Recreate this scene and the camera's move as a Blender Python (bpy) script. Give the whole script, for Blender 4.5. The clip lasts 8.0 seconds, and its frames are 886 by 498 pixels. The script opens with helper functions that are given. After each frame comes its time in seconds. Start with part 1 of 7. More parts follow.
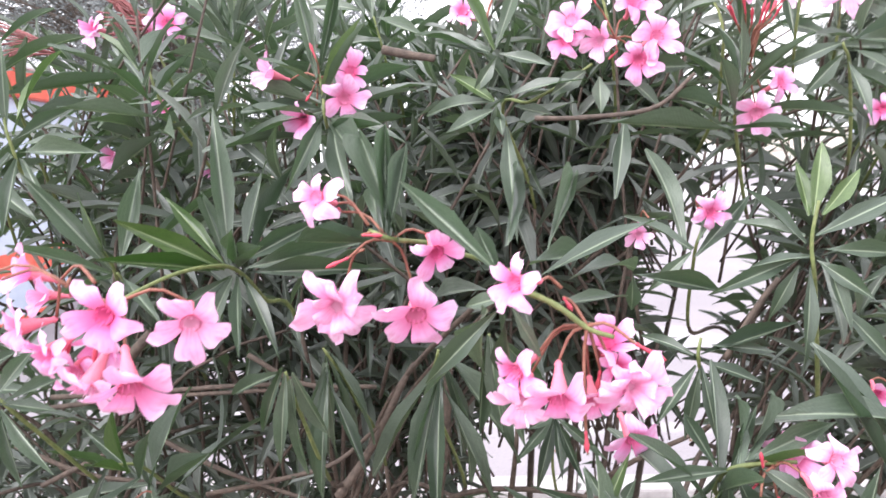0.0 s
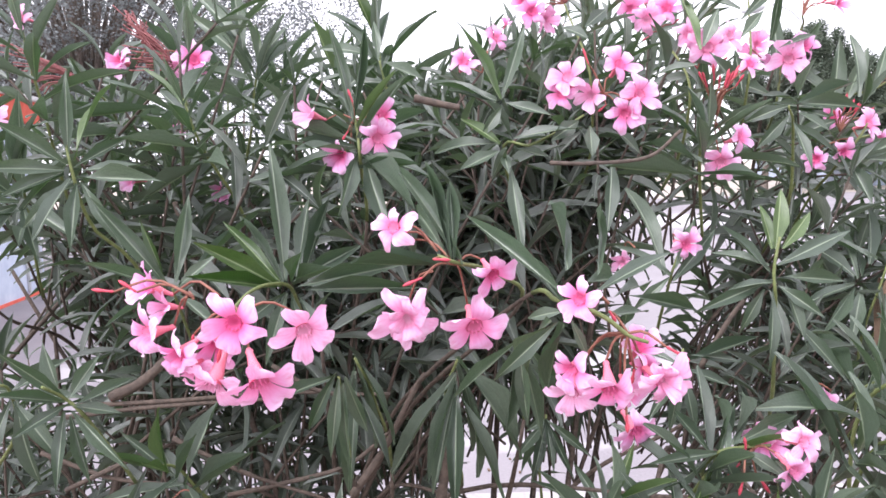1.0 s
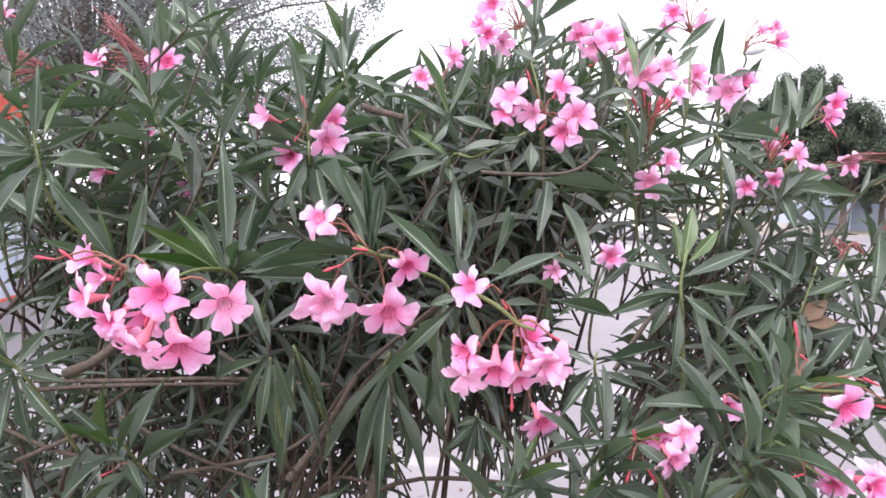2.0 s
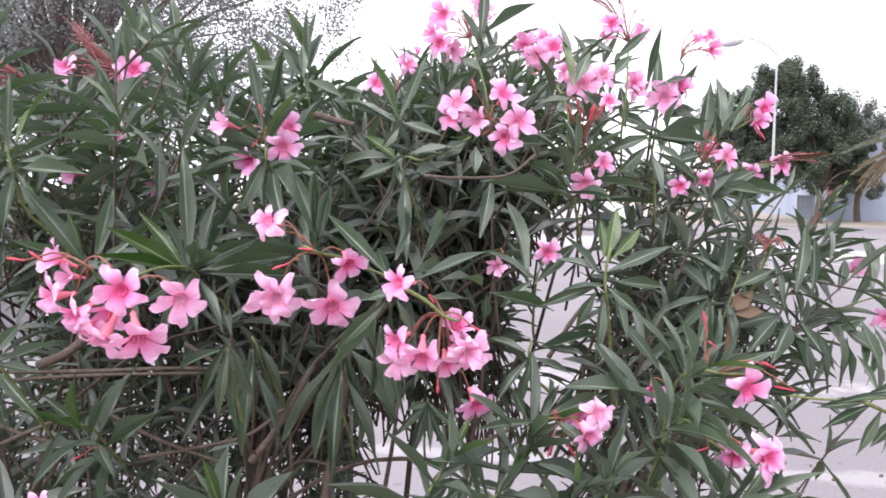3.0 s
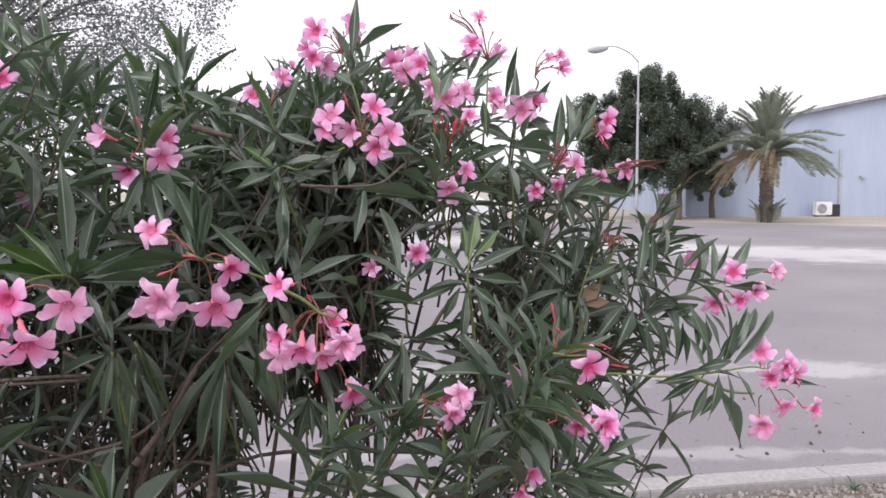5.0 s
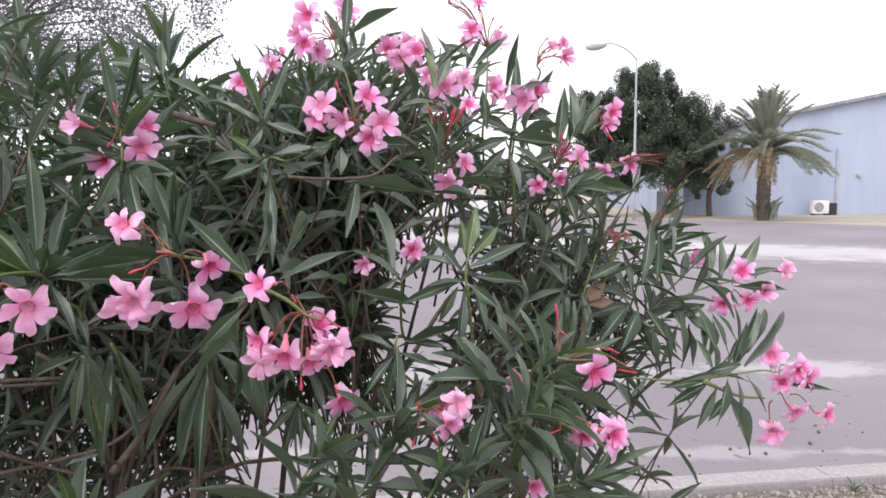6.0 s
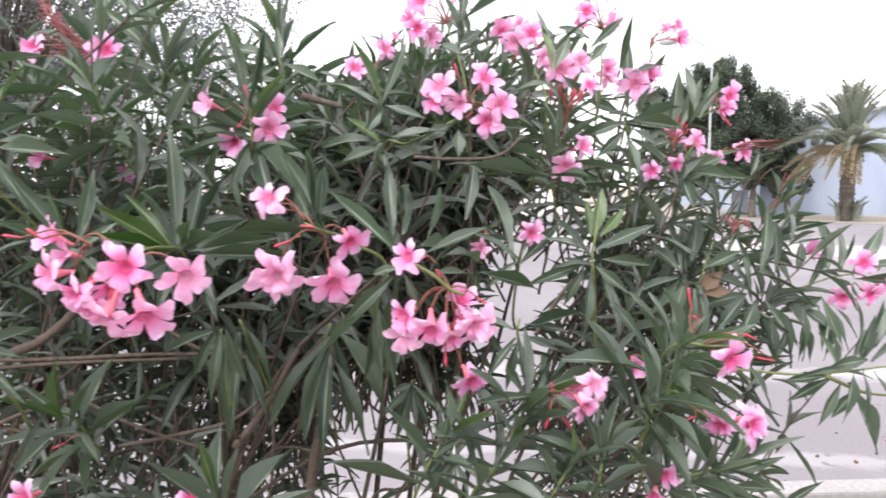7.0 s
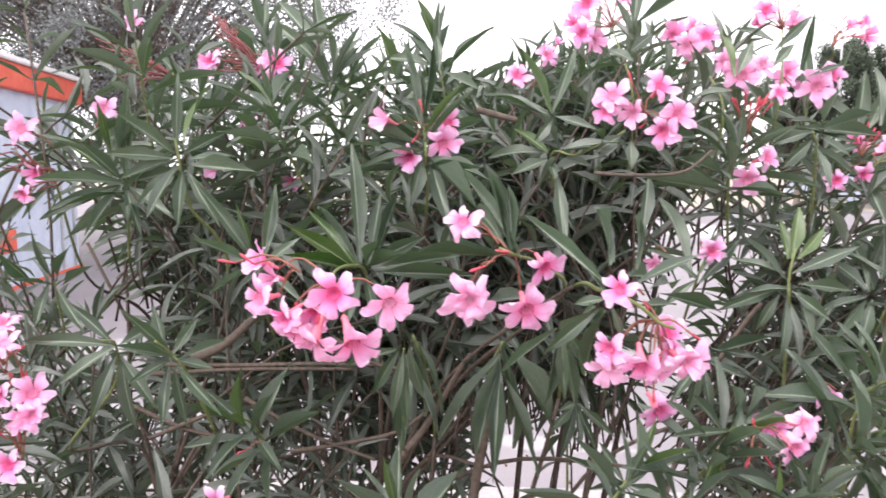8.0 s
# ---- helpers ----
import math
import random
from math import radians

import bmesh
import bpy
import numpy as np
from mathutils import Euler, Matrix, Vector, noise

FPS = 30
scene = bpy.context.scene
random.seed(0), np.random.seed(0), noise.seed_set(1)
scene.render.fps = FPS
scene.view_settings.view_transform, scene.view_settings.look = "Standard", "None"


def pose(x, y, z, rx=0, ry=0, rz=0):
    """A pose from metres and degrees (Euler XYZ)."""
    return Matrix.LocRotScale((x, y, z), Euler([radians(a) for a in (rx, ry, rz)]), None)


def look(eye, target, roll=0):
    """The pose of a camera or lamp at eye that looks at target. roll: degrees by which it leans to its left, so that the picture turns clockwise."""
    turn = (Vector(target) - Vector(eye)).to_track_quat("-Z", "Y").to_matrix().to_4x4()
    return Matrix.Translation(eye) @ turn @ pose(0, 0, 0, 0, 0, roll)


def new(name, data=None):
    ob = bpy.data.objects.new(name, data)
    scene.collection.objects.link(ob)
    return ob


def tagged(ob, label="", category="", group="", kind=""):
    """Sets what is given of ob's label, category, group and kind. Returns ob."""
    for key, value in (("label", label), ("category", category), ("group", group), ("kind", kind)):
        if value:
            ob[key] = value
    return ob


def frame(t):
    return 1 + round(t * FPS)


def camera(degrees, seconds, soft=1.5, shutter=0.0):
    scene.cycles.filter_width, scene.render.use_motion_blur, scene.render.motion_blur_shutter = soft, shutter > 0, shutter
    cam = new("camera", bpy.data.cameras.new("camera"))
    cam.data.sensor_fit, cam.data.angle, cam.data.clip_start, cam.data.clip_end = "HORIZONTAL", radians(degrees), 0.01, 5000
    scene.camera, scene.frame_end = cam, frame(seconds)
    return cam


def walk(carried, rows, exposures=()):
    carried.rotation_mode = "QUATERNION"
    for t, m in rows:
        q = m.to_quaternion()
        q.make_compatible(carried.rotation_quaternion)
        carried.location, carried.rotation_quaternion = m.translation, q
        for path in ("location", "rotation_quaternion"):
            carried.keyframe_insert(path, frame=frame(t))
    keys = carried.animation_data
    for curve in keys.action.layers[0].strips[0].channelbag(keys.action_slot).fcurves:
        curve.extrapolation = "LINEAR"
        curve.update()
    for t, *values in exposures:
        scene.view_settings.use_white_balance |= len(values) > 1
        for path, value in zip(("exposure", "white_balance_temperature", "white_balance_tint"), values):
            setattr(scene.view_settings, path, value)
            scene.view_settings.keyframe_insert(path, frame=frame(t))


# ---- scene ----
cam = camera(62.0, 8.0, soft=1.6, shutter=0.3)
PATH = [
    (0.0, pose(0.0011, 0.0223, 1.5041, 82.773, 4.370, -1.830)),
    (0.5, pose(-0.0750, -0.0240, 1.4700, 86.115, 0.177, -6.271)),
    (1.0, pose(-0.0931, -0.0611, 1.5211, 84.172, 2.747, -7.732)),
    (1.5, pose(-0.0644, -0.0805, 1.4982, 86.078, 0.210, -7.347)),
    (3.0, pose(-0.0148, -0.1843, 1.5138, 85.254, -0.142, -9.256)),
    (3.5, pose(0.0127, -0.1823, 1.5122, 85.368, -0.300, -14.674)),
    (4.0, pose(-0.0138, -0.1992, 1.5180, 85.488, 0.100, -18.124)),
    (4.5, pose(-0.0266, -0.2577, 1.5221, 85.425, 0.475, -18.411)),
    (6.0, pose(-0.0055, -0.2076, 1.5166, 85.096, 0.108, -18.711)),
    (6.5, pose(-0.0046, -0.1681, 1.5119, 84.955, 0.101, -17.629)),
    (7.0, pose(-0.0634, -0.1844, 1.4982, 84.937, -0.100, -13.586)),
    (7.5, pose(-0.0930, -0.1704, 1.5030, 84.937, -0.239, -8.851)),
    (8.0, pose(-0.1354, -0.1513, 1.5266, 84.052, -0.126, -5.555)),
]
EXPOSURES = [
    (0.0, 1.42, 6250, 16), (0.5, 1.32, 6150, 19), (1.0, 1.14, 6150, 19), (1.5, 1.06, 6200, 18), (3.0, 0.86, 6250, 17), (3.5, 0.70, 6250, 16), (4.0, 0.38, 6250, 15),
    (4.5, 0.26, 6300, 15), (6.0, 0.40, 6350, 15), (6.5, 0.62, 6400, 10), (7.0, 0.92, 6400, 13), (7.5, 1.15, 6450, 15), (8.0, 1.08, 6500, 17),
]
walk(cam, PATH, EXPOSURES)

# ---------------------------------------------------------------- light
world = bpy.data.worlds.new("overcast")
scene.world = world
world.use_nodes = True
wt = world.node_tree
wt.nodes.clear()
sky = wt.nodes.new("ShaderNodeTexSky")
sky.sky_type, sky.sun_disc = "NISHITA", False
sky.sun_elevation, sky.sun_rotation = radians(46), radians(234)
sky.air_density, sky.dust_density = 1.0, 4.0
pale = wt.nodes.new("ShaderNodeHueSaturation")
pale.inputs["Saturation"].default_value = 0.12
cloud = wt.nodes.new("ShaderNodeMix")
cloud.data_type = "RGBA"
cloud.inputs[0].default_value = 0.8
cloud.inputs[7].default_value = (15.0, 14.9, 15.2, 1)
bgn = wt.nodes.new("ShaderNodeBackground")
bgn.inputs["Strength"].default_value = 0.085
wout = wt.nodes.new("ShaderNodeOutputWorld")
wt.links.new(sky.outputs[0], pale.inputs["Color"])
wt.links.new(pale.outputs[0], cloud.inputs[6])
wt.links.new(cloud.outputs[2], bgn.inputs["Color"])
wt.links.new(bgn.outputs[0], wout.inputs[0])

sun = new("sun", bpy.data.lights.new("sun", "SUN"))
sun.data.energy, sun.data.angle, sun.data.color = 1.4, radians(30), (1.0, 0.96, 0.92)
sun.matrix_world = look((-11, -8, 14), (0, 0, 0))


# ---------------------------------------------------------------- materials
def material(name, rough=0.6, metal=0.0, spec=0.4):
    m = bpy.data.materials.new(name)
    m.use_nodes = True
    t = m.node_tree
    b = t.nodes["Principled BSDF"]
    b.inputs["Roughness"].default_value = rough
    b.inputs["Metallic"].default_value = metal
    b.inputs["Specular IOR Level"].default_value = spec
    return m, t, b


def ramp(t, value, *stops):
    n = t.nodes.new("ShaderNodeValToRGB")
    e = n.color_ramp.elements
    while len(e) < len(stops):
        e.new(0.5)
    for i, (p, c) in enumerate(stops):
        e[i].position, e[i].color = p, (*c, 1)
    t.links.new(value, n.inputs[0])
    return n.outputs[0]


def noise_at(t, scale, detail=4.0, rough=0.6, stretch=None, coord="Object"):
    tc = t.nodes.new("ShaderNodeTexCoord")
    n = t.nodes.new("ShaderNodeTexNoise")
    n.inputs["Scale"].default_value, n.inputs["Detail"].default_value, n.inputs["Roughness"].default_value = scale, detail, rough
    src = tc.outputs[coord]
    if stretch:
        mp = t.nodes.new("ShaderNodeMapping")
        mp.inputs["Scale"].default_value = stretch
        t.links.new(src, mp.inputs[0])
        src = mp.outputs[0]
    t.links.new(src, n.inputs["Vector"])
    return n.outputs[0]


def blend(t, a, b, fac, kind="MIX"):
    n = t.nodes.new("ShaderNodeMix")
    n.data_type, n.blend_type = "RGBA", kind
    for s, v in ((n.inputs[0], fac), (n.inputs[6], a), (n.inputs[7], b)):
        if isinstance(v, (int, float)):
            s.default_value = v
        elif isinstance(v, tuple):
            s.default_value = (*v, 1)
        else:
            t.links.new(v, s)
    return n.outputs[2]


def calc(t, op, a, b=0.0):
    n = t.nodes.new("ShaderNodeMath")
    n.operation = op
    for s, v in zip(n.inputs, (a, b)):
        if isinstance(v, (int, float)):
            s.default_value = v
        else:
            t.links.new(v, s)
    return n.outputs[0]


def bump(t, b, height, strength=0.3, distance=0.01):
    n = t.nodes.new("ShaderNodeBump")
    n.inputs["Strength"].default_value, n.inputs["Distance"].default_value = strength, distance
    t.links.new(height, n.inputs["Height"])
    t.links.new(n.outputs[0], b.inputs["Normal"])


def speckled(name, dark, light, scale, rough=0.85, big=0.6, relief=0.3, depth=0.01, tint=None):
    """A stony or painted surface: grain and broad stains."""
    m, t, b = material(name, rough)
    fine = noise_at(t, scale, 6)
    wide = noise_at(t, big, 3)
    col = ramp(t, fine, (0.3, dark), (0.7, light))
    col = blend(t, col, tint or tuple(0.75 * c for c in dark), ramp(t, wide, (0.45, (0, 0, 0)), (0.75, (0.6, 0.6, 0.6))))
    t.links.new(col, b.inputs["Base Color"])
    bump(t, b, fine, relief, depth)
    return m


def see_through(t, b, colour, share):
    """Light that passes through a thin leaf or petal."""
    tr = t.nodes.new("ShaderNodeBsdfTranslucent")
    mx = t.nodes.new("ShaderNodeMixShader")
    mx.inputs[0].default_value = share
    if isinstance(colour, tuple):
        tr.inputs["Color"].default_value = (*colour, 1)
    else:
        t.links.new(colour, tr.inputs["Color"])
    t.links.new(b.outputs[0], mx.inputs[1])
    t.links.new(tr.outputs[0], mx.inputs[2])
    t.links.new(mx.outputs[0], t.nodes["Material Output"].inputs[0])


def leaf_material(name, dark, light, rib, rough, joined=False, share=0.15):
    m, t, b = material(name, rough, spec=0.8)
    uv = t.nodes.new("ShaderNodeUVMap")
    sep = t.nodes.new("ShaderNodeSeparateXYZ")
    t.links.new(uv.outputs[0], sep.inputs[0])
    off = calc(t, "ABSOLUTE", calc(t, "SUBTRACT", sep.outputs[0], 0.5))
    if joined:
        rnd = t.nodes.new("ShaderNodeNewGeometry").outputs["Random Per Island"]
    else:
        rnd = t.nodes.new("ShaderNodeObjectInfo").outputs["Random"]
    col = ramp(t, rnd, (0.0, dark), (0.85, light), (1.0, tuple(1.25 * c for c in light)))
    blotch = noise_at(t, 35, 4)
    fibre = noise_at(t, 1.0, 5, 0.7, stretch=(14, 5, 1), coord="UV")
    col = blend(t, col, tuple(0.6 * c for c in dark), ramp(t, fibre, (0.42, (0, 0, 0)), (0.72, (0.6, 0.6, 0.6))))
    col = blend(t, col, tuple(0.6 * c for c in dark), ramp(t, blotch, (0.45, (0, 0, 0)), (0.75, (0.55, 0.55, 0.55))))
    # side veins, then the pale midrib
    vein = calc(t, "SINE", calc(t, "MULTIPLY", calc(t, "ADD", sep.outputs[1], calc(t, "MULTIPLY", off, -0.18)), 210.0))
    col = blend(t, col, tuple(1.3 * c for c in light), calc(t, "MULTIPLY", calc(t, "MAXIMUM", vein, 0.0), 0.035))
    col = blend(t, col, rib, ramp(t, off, (0.020, (0.9, 0.9, 0.9)), (0.055, (0, 0, 0))))
    t.links.new(col, b.inputs["Base Color"])
    t.links.new(calc(t, "ADD", calc(t, "MULTIPLY", fibre, 0.35), rough - 0.12), b.inputs["Roughness"])
    bump(t, b, calc(t, "ADD", calc(t, "MULTIPLY", vein, 0.05), calc(t, "MINIMUM", calc(t, "MULTIPLY", off, 6.0), 1.0)), 0.25, 0.002)
    see_through(t, b, tuple((1.5 * dark[0], 2.2 * dark[1], 0.8 * dark[2])), share)
    return m


M_LEAF = leaf_material("leaf_mature", (0.050, 0.075, 0.052), (0.106, 0.144, 0.100), (0.28, 0.34, 0.24), 0.38, share=0.2)
M_YOUNG = leaf_material("leaf_young", (0.036, 0.076, 0.018), (0.080, 0.135, 0.034), (0.26, 0.33, 0.16), 0.40, share=0.13)
M_MASS = leaf_material("leaf_mass", (0.062, 0.081, 0.065), (0.168, 0.192, 0.170), (0.28, 0.32, 0.26), 0.40, joined=True, share=0.22)


def petal_material(name, rim, body, wash):
    m, t, b = material(name, 0.55, spec=0.25)
    uv = t.nodes.new("ShaderNodeUVMap")
    sep = t.nodes.new("ShaderNodeSeparateXYZ")
    t.links.new(uv.outputs[0], sep.inputs[0])
    rnd = t.nodes.new("ShaderNodeObjectInfo").outputs["Random"]
    col = ramp(t, sep.outputs[1], (0.0, (0.70, 0.06, 0.20)), (0.20, (0.83, 0.17, 0.42)), (0.50, body), (0.95, rim))
    col = blend(t, col, (0.92, 0.66, 0.84), calc(t, "MULTIPLY", calc(t, "POWER", rnd, 2.0), wash))
    streak = noise_at(t, 1.0, 2, stretch=(26, 2, 1), coord="UV")
    col = blend(t, col, (0.76, 0.17, 0.42), ramp(t, streak, (0.42, (0, 0, 0)), (0.75, (0.6, 0.6, 0.6))))
    t.links.new(col, b.inputs["Base Color"])
    bump(t, b, streak, 0.25, 0.002)
    see_through(t, b, (0.90, 0.32, 0.60), 0.3)
    return m


M_PETAL = petal_material("petal", (0.92, 0.74, 0.93), (0.88, 0.455, 0.79), 0.7)
M_PETAL_PALE = petal_material("pale_petal", (0.93, 0.76, 0.93), (0.91, 0.60, 0.86), 0.8)
M_TUBE = speckled("flower_tube", (0.66, 0.13, 0.19), (0.82, 0.27, 0.36), 300, 0.5, 40, 0.1, 0.001)
M_BUD = speckled("bud", (0.42, 0.035, 0.06), (0.62, 0.10, 0.15), 300, 0.45, 60, 0.1, 0.001)
M_STALK = speckled("red_stalk", (0.20, 0.065, 0.050), (0.34, 0.17, 0.11), 260, 0.6, 50, 0.1, 0.001)
M_SPENT = speckled("spent_stalk", (0.20, 0.055, 0.06), (0.36, 0.15, 0.145), 240, 0.65, 60, 0.1, 0.001)
M_GREENSTEM = speckled("green_stem", (0.11, 0.15, 0.05), (0.24, 0.27, 0.11), 200, 0.55, 30, 0.1, 0.001)
M_WOOD = speckled("stem_bark", (0.058, 0.045, 0.038), (0.145, 0.110, 0.088), 160, 0.85, 12, 0.5, 0.003)
M_DRY = speckled("dry_leaf", (0.10, 0.065, 0.042), (0.21, 0.14, 0.092), 120, 0.7, 20, 0.2, 0.002)


# ---------------------------------------------------------------- mesh tools
def mesh_from(name, verts, faces, mats, smooth=True, uvs=None, slots=None):
    me = bpy.data.meshes.new(name)
    me.from_pydata([tuple(v) for v in verts], [], faces)
    for m in mats:
        me.materials.append(m)
    if uvs is not None:
        layer = me.uv_layers.new(name="UVMap")
        loop = np.zeros(len(me.loops), dtype=np.int32)
        me.loops.foreach_get("vertex_index", loop)
        layer.data.foreach_set("uv", np.asarray(uvs, dtype=np.float32)[loop].ravel())
    if slots is not None:
        me.polygons.foreach_set("material_index", slots)
    if smooth:
        me.polygons.foreach_set("use_smooth", [True] * len(me.polygons))
    me.update()
    return me


def child(name, data, parent, m=None, label=""):
    ob = new(name, data)
    ob.parent = parent
    if m is not None:
        ob.matrix_basis = m
    return tagged(ob, label)


def part(name, bm, mat, parent, label=""):
    me = bpy.data.meshes.new(name)
    bm.to_mesh(me)
    bm.free()
    me.materials.append(mat)
    return child(name, me, parent, None, label)


def box_into(bm, x0, x1, y0, y1, z0, z1, bevel=0.0):
    r = bmesh.ops.create_cube(bm, size=1.0, matrix=Matrix.Translation(((x0 + x1) / 2, (y0 + y1) / 2, (z0 + z1) / 2)) @ Matrix.Diagonal((x1 - x0, y1 - y0, z1 - z0, 1)))
    if bevel:
        bmesh.ops.bevel(bm, geom=list({e for v in r["verts"] for e in v.link_edges}), offset=bevel, segments=2, affect="EDGES")


def spline(points, n):
    """n points on a smooth curve through the given ones."""
    p = [Vector(q) for q in points]
    if len(p) == 2:
        return [p[0].lerp(p[1], i / (n - 1)) for i in range(n)]
    p = [2 * p[0] - p[1], *p, 2 * p[-1] - p[-2]]
    out = []
    for i in range(n):
        f = i / (n - 1) * (len(p) - 3)
        k = min(int(f), len(p) - 4)
        u = f - k
        a, b, c, d = p[k:k + 4]
        out.append(0.5 * (2 * b + (c - a) * u + (2 * a - 5 * b + 4 * c - d) * u * u + (3 * b - a - 3 * c + d) * u ** 3))
    return out


def tube(verts, faces, points, r0, r1, sides=6, wobble=0.0, rng=None):
    """Adds a tapered tube along the points."""
    base = len(verts)
    whole = (points[-1] - points[0]).normalized()
    a = whole.cross(Vector((0, 1, 0)) if abs(whole.y) < 0.8 else Vector((1, 0, 0)))
    for i, q in enumerate(points):
        d = (points[min(i + 1, len(points) - 1)] - points[max(i - 1, 0)]).normalized()
        a = (a - d * a.dot(d)).normalized()
        b = d.cross(a)
        r = r0 + (r1 - r0) * i / (len(points) - 1)
        if rng and wobble:
            r *= 1 + wobble * (rng.random() - 0.5)
        for k in range(sides):
            w = 2 * math.pi * k / sides
            verts.append(q + a * (r * math.cos(w)) + b * (r * math.sin(w)))
    for i in range(len(points) - 1):
        for k in range(sides):
            n = (k + 1) % sides
            faces.append((base + i * sides + k, base + i * sides + n, base + (i + 1) * sides + n, base + (i + 1) * sides + k))
    faces.append(tuple(base + k for k in range(sides))[::-1])
    faces.append(tuple(base + (len(points) - 1) * sides + k for k in range(sides)))


# ---------------------------------------------------------------- leaf, flower and bud meshes
def leaf_shape(rows, bend, fold, twist, wave):
    """A lance-shaped blade, one long and one wide, that grows along +y and faces +z."""
    v, uv, f = [], [], []
    for i in range(rows + 1):
        s = i / rows
        h = 0.5 * ((s / 0.44) ** 0.85 if s < 0.44 else max(0.0, 1 - ((s - 0.44) / 0.56) ** 1.6) ** 1.15)
        h = max(h, 0.06 if s < 0.5 else 0.004)
        for u in (-1, -0.5, 0, 0.5, 1):
            x = u * h
            z = -bend * s * s + fold * abs(u) * h * 0.30 + twist * u * h * s * 0.3 + wave * math.sin(7 * s + 2 * u) * abs(u) * 0.02
            v.append((x, s, z))
            uv.append((0.5 + 0.5 * u, s))
    for i in range(rows):
        for k in range(4):
            a = i * 5 + k
            f.append((a, a + 1, a + 6, a + 5))
    return v, uv, f


def leaf_meshes(mat, rows):
    out = []
    for bend, fold, twist, wave in ((0.03, 0.5, 0.3, 1), (0.10, 0.7, -0.5, 1.5), (0.19, 0.4, 0.5, 1), (-0.04, 0.9, -0.2, 0.6)):
        v, uv, f = leaf_shape(rows, bend, fold, twist, wave)
        out.append(mesh_from("leaf", v, f, [mat], uvs=uv))
    return out


LEAVES = {"old": leaf_meshes(M_LEAF, 9), "young": leaf_meshes(M_YOUNG, 9), "dry": leaf_meshes(M_DRY, 9)}


def flower_mesh(cup, droop, petals, seed, petal=M_PETAL):
    """Five broad, slightly turned petals round a deep pink throat, on a funnel; radius one, it faces +z."""
    rng = random.Random(seed)
    v, uv, f, s_ = [], [], [], []
    rows, cols = 8, 6
    rings = 1 if petals == 5 else 2
    for k in range(petals):
        ang = 2 * math.pi * (k % 5) / 5 + (k // 5) * 0.6 + 0.12 * (rng.random() - 0.5)
        size = (1.0 if k < 5 else 0.72) * rng.uniform(0.78, 1.10)
        tilt = cup + 0.35 * (rng.random() - 0.5) + 0.35 * (k // 5)
        back = droop * rng.uniform(0.2, 2.4)
        curl = rng.uniform(-0.10, 0.16)
        tw = 0.30 + 0.3 * rng.random()
        crinkle, phase, skew = rng.uniform(0.02, 0.07), rng.random() * 6.3, rng.uniform(0.06, 0.20)
        base = len(v)
        for i in range(rows + 1):
            s = i / rows
            hw = 0.40 * (0.38 + 0.62 * math.sin(min(1.0, s / 0.76) * math.pi / 2)) * (1.0 if s < 0.76 else math.sqrt(max(0.12, 1 - ((s - 0.76) / 0.26) ** 2)))
            for j in range(cols + 1):
                u = 2 * j / cols - 1
                r = size * (0.17 + 0.83 * s ** 0.9) + skew * u * s * s
                x = hw * u * size + 0.12 * s * s * size
                lift = -0.26 * (1 - s) ** 3 + tilt * s * (1 - 0.5 * s)
                z = lift - back * s * s - curl * u * u * s - tw * u * hw * s * 0.9 + 0.03 * (rng.random() - 0.5) * s + crinkle * math.sin(4.2 * u + 2.5 * s + phase) * s * s
                v.append((r * math.cos(ang) - x * math.sin(ang), r * math.sin(ang) + x * math.cos(ang), z + 0.02 * (k % 5)))
                uv.append((0.2 * (k % 5) + 0.1 * (u + 1), s))
        for i in range(rows):
            for j in range(cols):
                a = base + i * (cols + 1) + j
                f.append((a, a + 1, a + cols + 2, a + cols + 1))
                s_.append(0)
    # funnel and calyx
    base, sides = len(v), 8
    prof = ((0.30, -0.10), (0.27, -0.26), (0.20, -0.60), (0.13, -0.92), (0.10, -1.16), (0.13, -1.22), (0.06, -1.34))
    for r, z in prof:
        for k in range(sides):
            w = 2 * math.pi * k / sides
            v.append((r * math.cos(w), r * math.sin(w), z))
            uv.append((k / sides, 0.12))
    for i in range(len(prof) - 1):
        for k in range(sides):
            n = (k + 1) % sides
            f.append((base + i * sides + k, base + (i + 1) * sides + k, base + (i + 1) * sides + n, base + i * sides + n))
            s_.append(1)
    # the deep pink floor of the throat
    base = len(v)
    v.append((0, 0, -0.34))
    uv.append((0.5, 0.02))
    for k in range(10):
        w = 2 * math.pi * k / 10
        v.append((0.27 * math.cos(w), 0.27 * math.sin(w), -0.12))
        uv.append((0.5, 0.14))
    for k in range(10):
        f.append((base, base + 1 + k, base + 1 + (k + 1) % 10))
        s_.append(0)
    # the ragged crown in the throat
    for k in range(10):
        w = 2 * math.pi * k / 10
        base = len(v)
        for a, r, z in ((-0.2, 0.20, -0.16), (0.2, 0.20, -0.16), (0.0, 0.26 + 0.06 * rng.random(), 0.10 + 0.10 * rng.random())):
            v.append((r * math.cos(w + a), r * math.sin(w + a), z))
            uv.append((0.5, 0.16))
        f.append((base, base + 1, base + 2))
        s_.append(0)
    return mesh_from("flower", v, f, [petal, M_TUBE], uvs=uv, slots=s_)


